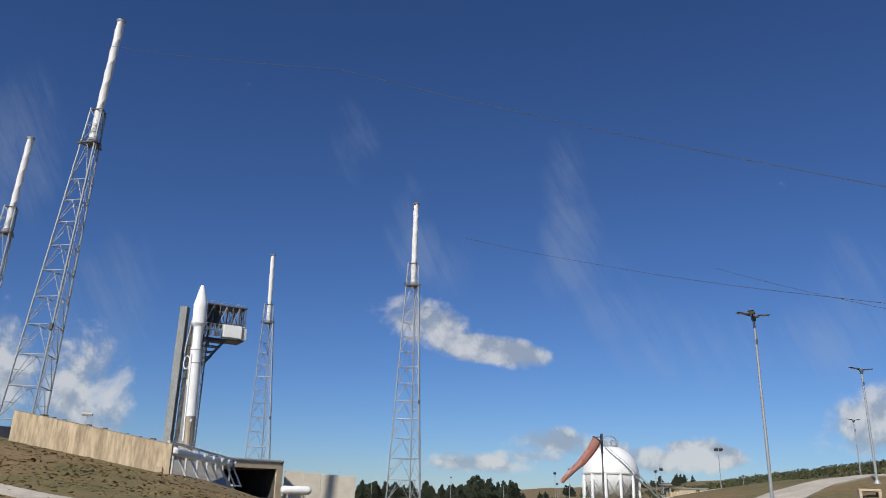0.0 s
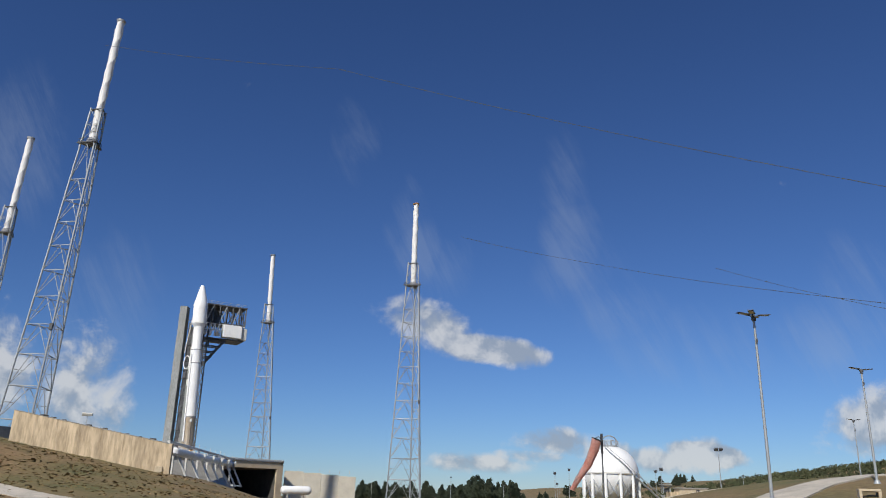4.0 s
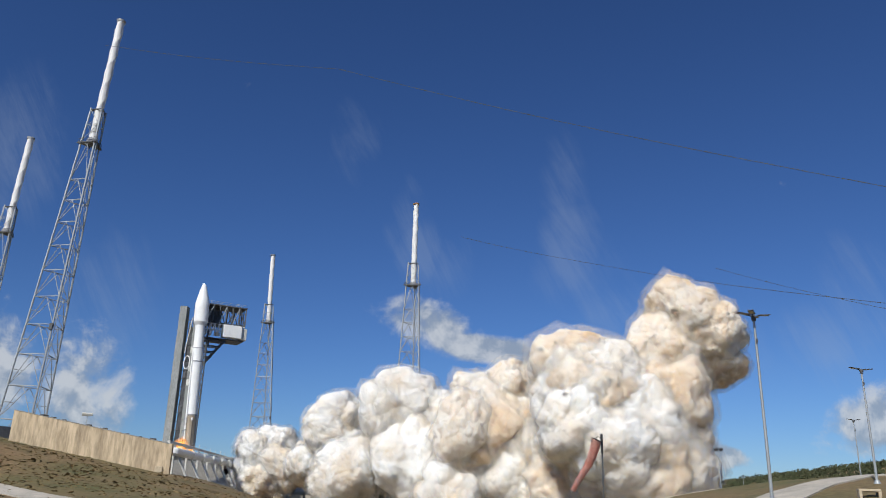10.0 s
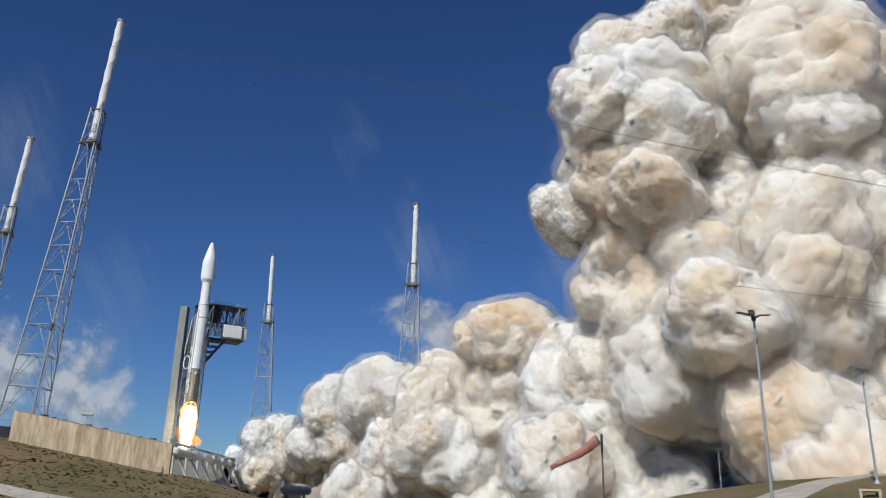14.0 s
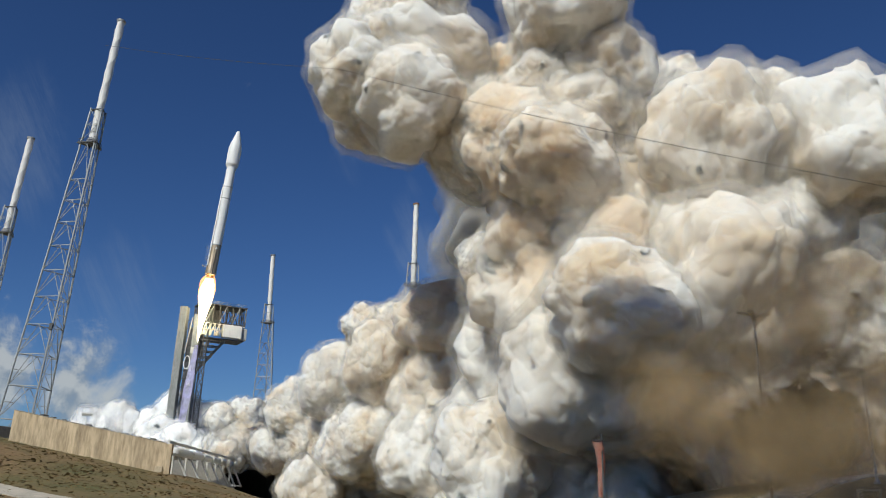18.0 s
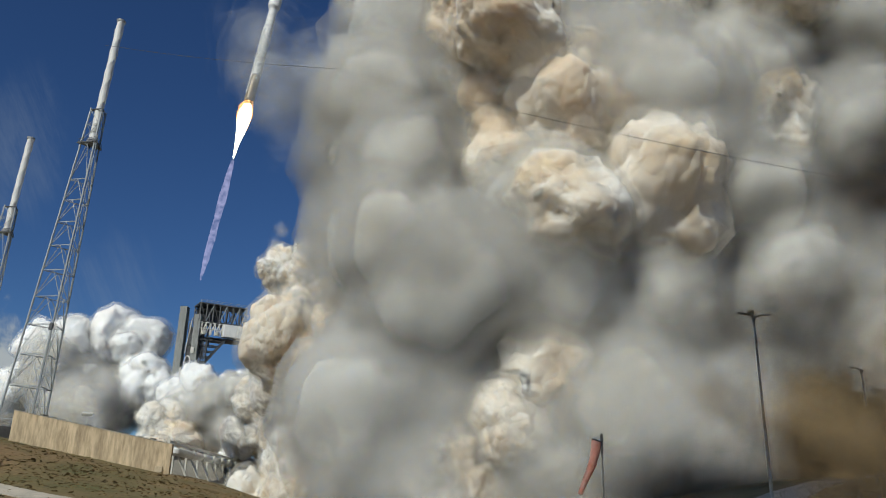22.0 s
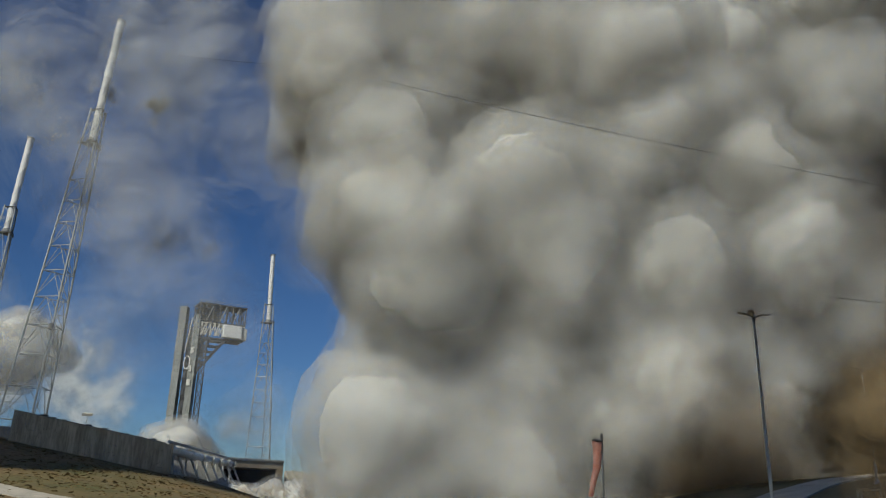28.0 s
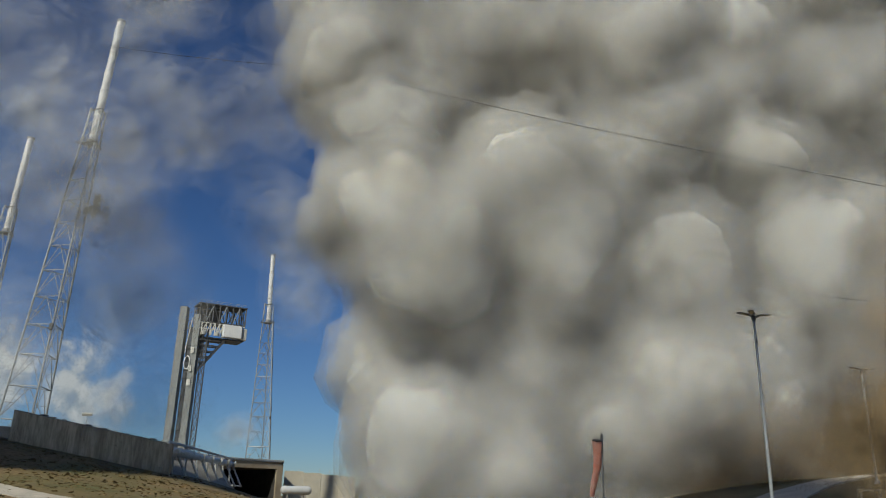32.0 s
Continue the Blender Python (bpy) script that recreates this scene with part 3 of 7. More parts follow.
# ---- lightning towers ----
def build_lightning_tower():
    """Three legs, lattice panels, a platform, a cage and a white mast; origin at the foot."""
    e = thing("lightning_tower", (0, 0, 0), "tall grey lattice lightning tower with a white mast", "lightning tower", "lightning towers round the pad")
    H, r0, r1 = 79.0, 7.0, 2.8
    ang = [math.radians(a) for a in (198, 318, 78)]

    def corner(k, z):
        r = r0 + (r1 - r0) * z / H
        return Vector((r * math.cos(ang[k]), r * math.sin(ang[k]), z))

    for k in range(3):
        bar("leg", corner(k, 0), corner(k, H + 9.5) if k != 1 else corner(k, H + 8), 0.26, M_STEEL, e)
    levels = [0]
    step = 7.6
    while levels[-1] + step < H:
        levels.append(levels[-1] + step)
        step *= 0.963
    levels[-1] = H
    for a, b in zip(levels, levels[1:]):
        for k in range(3):
            j = (k + 1) % 3
            bar("girt", corner(k, b), corner(j, b), 0.11, M_STEEL, e)
            mid = (corner(k, b) + corner(j, b)) / 2
            bar("diagonal", corner(k, a), mid, 0.095, M_STEEL, e)
            bar("diagonal", corner(j, a), mid, 0.095, M_STEEL, e)
            if a < 40:
                bar("secondary_brace", (corner(k, a) + mid) / 2, corner(k, (a + b) / 2), 0.07, M_STEEL, e)
                bar("secondary_brace", (corner(j, a) + mid) / 2, corner(j, (a + b) / 2), 0.07, M_STEEL, e)
    bm = lathe([(3.9, 0), (3.9, 0.35)], 3)
    bmesh.ops.rotate(bm, matrix=Matrix.Rotation(ang[0], 3, "Z"), verts=bm.verts)
    bmesh.ops.translate(bm, vec=(0, 0, H), verts=bm.verts)
    part("platform", bm, M_GIRDER, e, "dark steel grating platform")
    for k in range(3):
        j = (k + 1) % 3
        u, v = corner(k, H) * 1.25, corner(j, H) * 1.25
        u.z = v.z = H
        for z in (0.7, 1.3):
            bar("guard_rail", u + Vector((0, 0, z)), v + Vector((0, 0, z)), 0.05, M_GIRDER, e)
        bar("rail_post", u, u + Vector((0, 0, 1.3)), 0.06, M_GIRDER, e)
        bar("cage_girt", corner(k, H + 5), corner(j, H + 5), 0.1, M_STEEL, e)
        bar("cage_girt", corner(k, H + 9), corner(j, H + 9), 0.16, M_GIRDER, e)
        bar("cage_brace", corner(k, H + 1), corner(j, H + 5), 0.08, M_STEEL, e)
        bar("cage_brace", corner(j, H + 5), corner(k, H + 9), 0.08, M_STEEL, e)
    # mast with a spiral strake
    bm = bmesh.new()
    sides, rows = 16, 130
    z0, z1 = H + 1.6, 112.6
    last = None
    for i in range(rows + 1):
        z = z0 + (z1 - z0) * i / rows
        ring = []
        for s in range(sides):
            a = 2 * math.pi * s / sides
            r = 1.02 * (1.0 + 0.13 * max(0, math.cos(2 * (a - z * 0.55))) ** 3)
            ring.append(bm.verts.new((r * math.cos(a), r * math.sin(a), z)))
        if last:
            for s in range(sides):
                bm.faces.new((last[s], last[(s + 1) % sides], ring[(s + 1) % sides], ring[s]))
        else:
            bm.faces.new(ring[::-1])
        last = ring
    bm.faces.new(last)
    mast = part("mast", bm, M_MAST, e, "white fibreglass lightning mast with spiral strakes", True)
    part("tip_cap", lathe([(1.25, 112.6), (1.25, 113.2), (0.6, 113.4)], 16), M_RING, mast)
    part("mast_base", lathe([(1.5, H + 0.3), (1.5, H + 1.0), (1.2, H + 1.6)], 12), M_RING, e)
    part("footing", lathe([(9.0, -1.0), (9.0, 0.4)], 24), M_CONC, e, "pale concrete footing")
    # ladder
    lad = corner(1, 0) * 0.9
    bar("ladder", corner(1, 0) + Vector((0.4, 0.4, 0)), corner(1, H) + Vector((0.4, 0.4, 0)), 0.1, M_STEEL, e)
    part("junction_box", block((0.9, 0.6, 1.4), (corner(1, 34).x, corner(1, 34).y - 0.4, 34), 0.05), M_GIRDER, e)
    return e


TOWER = build_lightning_tower()
TOWER.matrix_basis = pose(-11.1, 285.4, 0.4)
copy_thing(TOWER, pose(-80.2, 359.4, 0.4, 0, -1.5, 12))
tower_w = copy_thing(TOWER, pose(-88.3, 166.2, 0.4, 0, 3.3, -8))
tower_n = copy_thing(TOWER, pose(-144.3, 233.7, 0.4, 0, 2.7, 4))
tower_w.scale = (0.86, 0.86, 1)
tip = [o for o in TOWER.children if o.name.startswith("mast")][0].children[0]
tip.data = tip.data.copy()
tip.data.materials[0] = M_RUST
tagged(TOWER, "tall grey lattice lightning tower, its white mast tipped with rust")


# ---- umbilical tower ----
ROCKET_AT = Vector((-85.2, 270.0, 15.3))


def build_umbilical():
    e = thing("umbilical_tower", (ROCKET_AT.x - 1.7, ROCKET_AT.y, 13.4), "grey umbilical tower with an overhanging dark truss and white access room", "umbilical tower")
    H = 52.0
    part("column", block((2.6, 3.2, H + 1.2), (-7.2, 5.5, 0), 0.1), M_GREY, e, "weathered grey boxed column")
    part("column", block((2.4, 3.2, H - 1.6), (-1.9, 6.0, 0), 0.1), M_GREY, e, "weathered grey boxed column")
    # block added to darken the gap between the columns
    part("core", block((2.1, 1.6, H - 6), (-4.15, 7.0, 0)), M_GIRDER, e, "dark block filling the gap between the columns")
    for z in range(3, 50, 3):
        bar("rung", (-5.3, 5.0, z), (-3.2, 5.2, z), 0.16, M_GIRDER, e)
        if z % 6 == 3:
            part("cable_tray", block((1.0, 0.4, 2.2), (-4.2, 4.6, z), 0.05), M_GIRDER, e)
    # lattice strip behind the rocket
    for z in range(0, 46, 4):
        bar("lattice", (0.2, 6.5, z), (2.0, 6.5, z + 4), 0.16, M_GIRDER, e)
        bar("lattice", (2.0, 6.5, z), (0.2, 6.5, z + 4), 0.16, M_GIRDER, e)
        bar("lattice", (0.2, 6.5, z), (2.0, 6.5, z), 0.14, M_GIRDER, e)
    bar("lattice_post", (2.0, 6.5, 0), (2.0, 6.5, 50), 0.24, M_GIRDER, e)
    bar("lattice_post", (0.2, 6.5, 0), (0.2, 6.5, 50), 0.24, M_GIRDER, e)
    # footing of the columns
    part("base_block", block((6.5, 5.0, 5.0), (-6.6, 6.0, 0), 0.3), M_GREY, e)
    bar("raker", (-9.6, 5.5, 0), (-6.6, 5.5, 11), 0.45, M_GREY, e, True)
    bar("raker", (-8.3, 4.6, 0), (-6.8, 4.6, 7), 0.35, M_GREY, e, True)
    # overhanging head: local frame u (outwards) and v (back)
    u, v = Vector((0.86, 0.51, 0)), Vector((-0.51, 0.86, 0))
    o = Vector((-1.3, 4.5, 0))
    head = Matrix.Translation(o) @ Matrix(((u.x, v.x, 0, 0), (u.y, v.y, 0, 0), (0, 0, 1, 0), (0, 0, 0, 1)))

    def at(a, b, c):
        return head @ Vector((a, b, c))

    def slab(name, size, loc, mat, label="", bev=0.05):
        bm = block(size, loc, bev)
        bm.transform(head)
        return part(name, bm, mat, e, label)

    L, W, zt, zm, zb = 17.0, 8.0, 54.6, 48.0, 42.2
    slab("roof", (L + 0.8, W + 0.6, 0.5), (L / 2, W / 2, zt), M_GIRDER, "dark roof deck")
    slab("floor_deck", (L, W, 0.45), (L / 2, W / 2, zm), M_GIRDER)
    slab("lower_deck", (L - 3, W, 0.4), (L / 2 + 1.5, W / 2, zb), M_GIRDER)
    slab("back_screen", (L * 0.55, 0.2, zt - zm), (L * 0.3, W - 0.3, zm), M_GIRDER)
    n = 7
    for i in range(n + 1):
        x = L * i / n
        for b in (0, W):
            bar("truss_post", at(x, b, zm), at(x, b, zt), 0.20, M_GIRDER, e, True)
            if i < n:
                p, q = (zm, zt) if i % 2 else (zt, zm)
                bar("truss_diagonal", at(x, b, p), at(x + L / n, b, q), 0.15, M_STEEL if b == 0 and i % 2 else M_GIRDER, e, True)
    for b in range(4):
        bar("end_post", at(L, W * b / 3, zb), at(L, W * b / 3, zt), 0.16, M_GIRDER, e, True)
    for z in (zm + 2.2, zm + 4.4):
        bar("truss_rail", at(0, 0, z), at(L, 0, z), 0.10, M_GIRDER, e)
    for z in (zt + 1.0, zt + 1.5):
        bar("roof_rail", at(0, 0, z), at(L, 0, z), 0.05, M_STEEL, e)
    for i in range(10):
        bar("roof_rail_post", at(L * i / 9, 0, zt), at(L * i / 9, 0, zt + 1.5), 0.05, M_STEEL, e)
    # white access room and the braces behind it
    slab("access_room", (6.8, 3.6, 4.6), (12.2, -0.4, zb + 0.7), M_WHITE, "white access room hung under the truss", 0.15)
    slab("end_room", (2.6, 3.2, 4.2), (16.4, 0.2, zb + 0.5), M_DULLWHITE, "", 0.1)
    for i in range(5):
        x = 1.2 + i * 1.6
        bar("white_brace", at(x, -0.3, zb + 0.8), at(x + 1.4, -0.3, zb + 5.2), 0.17, M_DULLWHITE, e, True)
        bar("white_post", at(x, -0.4, zb + 0.8), at(x, -0.4, zb + 5.6), 0.16, M_DULLWHITE, e, True)
    bar("white_rail", at(0.4, -0.45, zb + 3.2), at(9, -0.45, zb + 3.2), 0.16, M_DULLWHITE, e)
    bar("white_rail", at(0.4, -0.45, zb + 5.4), at(17, -0.45, zb + 5.4), 0.14, M_DULLWHITE, e)
    for i in range(3):
        slab("hose_box", (0.8, 0.7, 1.6), (2.0 + i * 2.4, -0.7, zb + 1.0), M_DULLWHITE)
    # stepped bracket under the head
    for k, (x, z) in enumerate(((9.5, 41.5), (8.2, 39.5), (6.6, 37.4), (5.2, 35.4), (4.0, 33.4), (2.8, 31.2), (1.8, 29.4))):
        bar("bracket_beam", at(0, 0.4, z), at(x, 0.4, z), 0.22, M_GIRDER, e, True)
        bar("bracket_beam", at(0, 3.4, z), at(x, 3.4, z), 0.2, M_GIRDER, e, True)
        bar("bracket_post", at(x * 0.55, 0.4, z), at(x * 0.55, 0.4, min(z + 3, zb)), 0.18, M_GIRDER, e, True)
    bar("bracket_strut", at(0.2, 0.4, 28), at(10.5, 0.4, zb), 0.32, M_GIRDER, e, True)
    bar("bracket_strut", at(0.2, 3.4, 28), at(10.5, 3.4, zb), 0.3, M_GIRDER, e, True)
    bar("bracket_post", at(0.3, 0.4, 22), at(0.3, 0.4, zb), 0.26, M_GIRDER, e, True)
    slab("bracket_floor", (9.0, 3.6, 0.25), (4.6, 1.9, 41.2), M_GIRDER)
    # plain block added for the dark area behind the rocket
    slab("equipment_rack", (3.2, 3.0, 13.0), (1.4, 3.0, 36.0), M_GIRDER, "dark bulk behind the rocket")
    # service lines on the column front
    bm = bmesh.new()
    pts = [Vector((-3.6 + 1.0 * math.cos(a), 3.9, 32.6 + 2.4 * math.sin(a))) for a in np.linspace(0, 2 * math.pi, 18)]
    for p, q in zip(pts, pts[1:]):
        tube(p, q, 0.17, 7, bm)
    part("umbilical_hose", bm, M_WHITE, e, "looped white umbilical hose")
    for z, w in ((24.5, 1.3), (29.5, 1.0), (36, 1.2)):
        part("service_box", block((w, 0.6, 2.2), (-2.2, 4.2, z), 0.08), M_DULLWHITE, e)
    bar("white_pipe", (-4.9, 4.2, 36), (-3.6, 4.2, 49), 0.2, M_DULLWHITE, e)
    return e


build_umbilical()


# ---- rocket ----
def build_rocket():
    e = thing("rocket", ROCKET_AT, "white rocket with a bronze lower booster and a pointed fairing", "rocket")
    part("booster_lower", lathe([(1.75, 0.0), (1.98, 0.2), (1.98, 2.4), (1.905, 2.6), (1.905, 11.0)], 40), M_BRONZE, e, "bronze ribbed lower booster", True)
    part("booster_band", lathe([(1.95, 11.0), (1.95, 11.5)], 40), M_RING, e, smooth=True)
    part("booster_tank", lathe([(1.905, 11.5), (1.905, 29.6)], 40), M_WHITE, e, "white booster tank", True)
    part("ring", lathe([(1.96, 29.6), (1.96, 29.95)], 40), M_RING, e, "thin grey ring", True)
    part("interstage", lathe([(1.905, 29.95), (1.905, 34.4)], 40), M_WHITE, e, "", True)
    part("ring", lathe([(1.95, 34.4), (1.95, 34.6)], 40), M_RING, e, "", True)
    part("upper_stage", lathe([(1.88, 34.6), (1.66, 36.0), (1.66, 42.9)], 40), M_WHITE, e, "white upper stage", True)
    part("boat_tail", lathe([(1.66, 42.7), (2.45, 44.0)], 40), M_WHITE, e, "", True)
    prof = [(2.45, 44.0), (2.45, 50.7), (2.40, 51.1), (2.05, 52.7), (1.62, 54.5), (1.15, 56.3), (0.72, 57.7), (0.5, 58.15), (0.3, 58.33), (0.03, 58.4)]
    fairing = part("fairing", lathe(prof, 40), M_WHITE, e, "white pointed payload fairing", True)
    for i, (w, h) in enumerate(((1.7, 2.2), (0.9, 0.5))):
        bm = bmesh.new()
        cols, rows_ = 10, 10
        g = []
        for r in range(rows_ + 1):
            row = []
            for c in range(cols + 1):
                s, t = (c / cols - 0.5) * 2, (r / rows_ - 0.5) * 2
                k = math.sqrt(max(1 - t * t, 0.0)) if i == 0 else 1
                a = math.radians(-118) + s * k * w / 2 / 2.45
                row.append(bm.verts.new((2.435 * math.cos(a), 2.435 * math.sin(a), (49.2 if i == 0 else 47.3) + t * h / 2)))
            g.append(row)
        for a_, b_ in zip(g, g[1:]):
            for c in range(cols):
                bm.faces.new((a_[c], a_[c + 1], b_[c + 1], b_[c]))
        bmesh.ops.solidify(bm, geom=bm.faces[:], thickness=0.02)
        part("emblem", bm, M_BLACK, fairing, "plain dark round emblem")
    part("raceway", block((0.5, 0.4, 30), (-1.2, -1.75, 3), 0.1), M_WHITE, e)
    part("feed_line", tube((0.9, -1.75, 0.5), (0.9, -1.75, 9.5), 0.16, 10), M_BRONZE, e, "thin feed line on the booster")
    part("feed_line_cap", lathe([(0.3, 0), (0.42, 0.5), (0.1, 1.1)], 12, at=(0.9, -1.75, 9.4)), M_WHITE, e)
    for x in (-0.85, 0.85):
        part("engine_nozzle", lathe([(0.72, -1.3), (0.6, -0.7), (0.35, 0.0)], 20, at=(x, 0, 0)), M_GIRDER, e)
    # exhaust: bright core, orange skirt, violet tail, all below the nozzles
    rng = random.Random(8)

    def plume(profile, name, mat, label, wob):
        bm = lathe(profile, 22)
        for vtx in bm.verts:
            k = noise.noise((vtx.co.x * 0.6, vtx.co.y * 0.6, vtx.co.z * 0.22))
            vtx.co.x *= 1 + wob * k
            vtx.co.y *= 1 + wob * k
        part(name, bm, mat, e, label, True)

    plume([(0.05, -25), (0.35, -22.5), (0.7, -19.5), (1.1, -16.5), (1.6, -13.5), (2.15, -10.5), (2.5, -8), (2.45, -5.6), (2.1, -3.6), (1.6, -2.0), (1.3, -1.5), (0.2, -1.35)], "flame", M_FLAME, "blinding white flame", 0.12)
    plume([(0.1, -20), (1.0, -16), (2.0, -12), (2.9, -8.5), (3.1, -5.5), (2.9, -3.0), (2.4, -1.2), (1.6, -0.2)], "flame_edge", M_FIRE, "orange flame fringe", 0.3)
    plume([(0.3, -74), (1.0, -66), (1.3, -58), (1.1, -50), (1.5, -42), (1.2, -36), (1.0, -30), (0.6, -26)], "exhaust_tail", M_TAIL, "violet translucent exhaust trail", 0.35)
    return e


ROCKET = build_rocket()


# ---- sphere tank ----
def build_sphere():
    e = thing("sphere_tank", (43.5, 200, 2.2), "large white spherical tank on legs with stairs and top railing", "storage tank")
    R, zc = 6.9, 6.6
    bm = bmesh.new()
    bmesh.ops.create_uvsphere(bm, u_segments=48, v_segments=28, radius=R, matrix=Matrix.Translation((0, 0, zc)))
    part("shell", bm, M_WHITE, e, "white painted steel sphere", True)
    part("equator_band", lathe([(R + 0.02, zc - 0.2), (R + 0.25, zc - 0.15), (R + 0.25, zc + 0.15), (R + 0.02, zc + 0.2)], 48), M_DULLWHITE, e)
    for i in range(12):
        a = 2 * math.pi * i / 12 + 0.13
        c, s = math.cos(a), math.sin(a)
        bar("leg", (R * c, R * s, -3.0), (R * c, R * s, zc), 0.36, M_WHITE, e)
        b = 2 * math.pi * (i + 1) / 12 + 0.13
        bar("tie_rod", (R * c, R * s, 0.4), (R * math.cos(b), R * math.sin(b), zc - 1), 0.07, M_STEEL, e)
        bar("tie_rod", (R * math.cos(b), R * math.sin(b), 0.4), (R * c, R * s, zc - 1), 0.07, M_STEEL, e)
    # stairs: up along the front right, then over the shell
    p = [Vector((13.0, -4.2, -1.0)), Vector((4.2, -6.2, 6.4))]
    for side in (0, 0.9):
        bar("stair_stringer", p[0] + Vector((0, side, 0)), p[1] + Vector((0, side, 0)), 0.16, M_STEEL, e)
        bar("stair_rail", p[0] + Vector((0, side, 1.1)), p[1] + Vector((0, side, 1.1)), 0.06, M_STEEL, e)
    for i in range(18):
        q = p[0].lerp(p[1], i / 17)
        bar("tread", q, q + Vector((0, 0.9, 0)), 0.12, M_STEEL, e)
    last = None
    for i in range(16):
        f = i / 15
        az, el = math.radians(-58 - 75 * f), math.radians(2 + 72 * f)
        q = Vector((math.cos(az) * math.cos(el), math.sin(az) * math.cos(el), math.sin(el))) * (R + 0.35) + Vector((0, 0, zc))
        if last:
            bar("shell_stair", last, q, 0.13, M_STEEL, e)
            bar("shell_rail", last + (last - Vector((0, 0, zc))).normalized() * 0.9, q + (q - Vector((0, 0, zc))).normalized() * 0.9, 0.06, M_STEEL, e)
        last = q
    part("top_platform", lathe([(2.2, zc + R - 0.3), (2.2, zc + R)], 20), M_STEEL, e)
    for i in range(12):
        a, b = 2 * math.pi * i / 12, 2 * math.pi * (i + 1) / 12
        bar("rail_post", (2.2 * math.cos(a), 2.2 * math.sin(a), zc + R), (2.2 * math.cos(a), 2.2 * math.sin(a), zc + R + 1.1), 0.06, M_STEEL, e)
        bar("top_rail", (2.2 * math.cos(a), 2.2 * math.sin(a), zc + R + 1.1), (2.2 * math.cos(b), 2.2 * math.sin(b), zc + R + 1.1), 0.06, M_STEEL, e)
    for x, h in ((-2.6, 1.6), (-1.4, 1.3), (0.3, 2.2), (1.6, 2.4)):
        part("vent_pipe", tube((x, -0.4, zc + R - 0.8), (x, -0.4, zc + R + h * 0.6), 0.18, 8), M_STEEL, e)
    bm = bmesh.new()
    arc = [Vector((-0.2 + 2.2 * math.cos(a), -0.6, zc + R + 0.2 + 2.2 * math.sin(a))) for a in np.linspace(0, math.pi, 10)]
    for q, w in zip(arc, arc[1:]):
        tube(q, w, 0.14, 7, bm)
    part("gooseneck", bm, M_STEEL, e)
    return e


build_sphere()


# ---- windsock ----
def build_windsock():
    """A post and a fabric sock that swings on it; the sock is built along -z from its hoop."""
    post = thing("windsock_pole", (9.35, 45, land(9.35, 45)), "thin dark metal windsock pole on the grass", "pole")
    top = 5.3 - land(9.35, 45)
    part("pole", tube((0, 0, 0), (0, 0, top - 1.0), 0.045, 10), M_GIRDER, post)
    part("swivel", tube((0, 0, top - 1.0), (0, 0, top + 0.12), 0.075, 10), M_BLACK, post)
    part("base_plate", block((0.5, 0.5, 0.06), (0, 0, 0), 0.01), M_GIRDER, post)
    sock = thing("windsock", (9.35, 45, 5.15), "faded orange fabric windsock with pale bands hanging from its hoop", "windsock")
    part("hoop", lathe([(0.30, -0.03), (0.33, 0), (0.30, 0.03), (0.27, 0)], 24, at=(0.0, 0, -0.1)), M_BLACK, sock)
    for a in (0, 2.1, 4.2):
        bar("bridle", (0.34 * math.cos(a), 0.34 * math.sin(a), -0.1), (0, 0, 0.14), 0.015, M_BLACK, sock)
    n, sides, L = 6, 22, 3.15
    for k in range(n):
        bm = bmesh.new()
        last = None
        for i in range(9):
            s = (k + i / 8) / n
            z = -0.1 - s * L
            r = 0.30 - 0.17 * s
            ring = []
            for j in range(sides):
                a = 2 * math.pi * j / sides
                f = 1 + 0.14 * noise.noise((math.cos(a) * 1.4, math.sin(a) * 1.4, s * 9)) + 0.05 * noise.noise((math.cos(a) * 4, math.sin(a) * 4, s * 25))
                bend = 0.10 * math.sin(s * 4.5)
                ring.append(bm.verts.new((r * f * math.cos(a) + bend, r * f * math.sin(a) * 0.9, z)))
            if last:
                for j in range(sides):
                    bm.faces.new((last[j], last[(j + 1) % sides], ring[(j + 1) % sides], ring[j]))
            last = ring
        bmesh.ops.solidify(bm, geom=bm.faces[:], thickness=0.008)
        part("fabric_band", bm, M_SOCK, sock, smooth=True)
    return sock


SOCK = build_windsock()


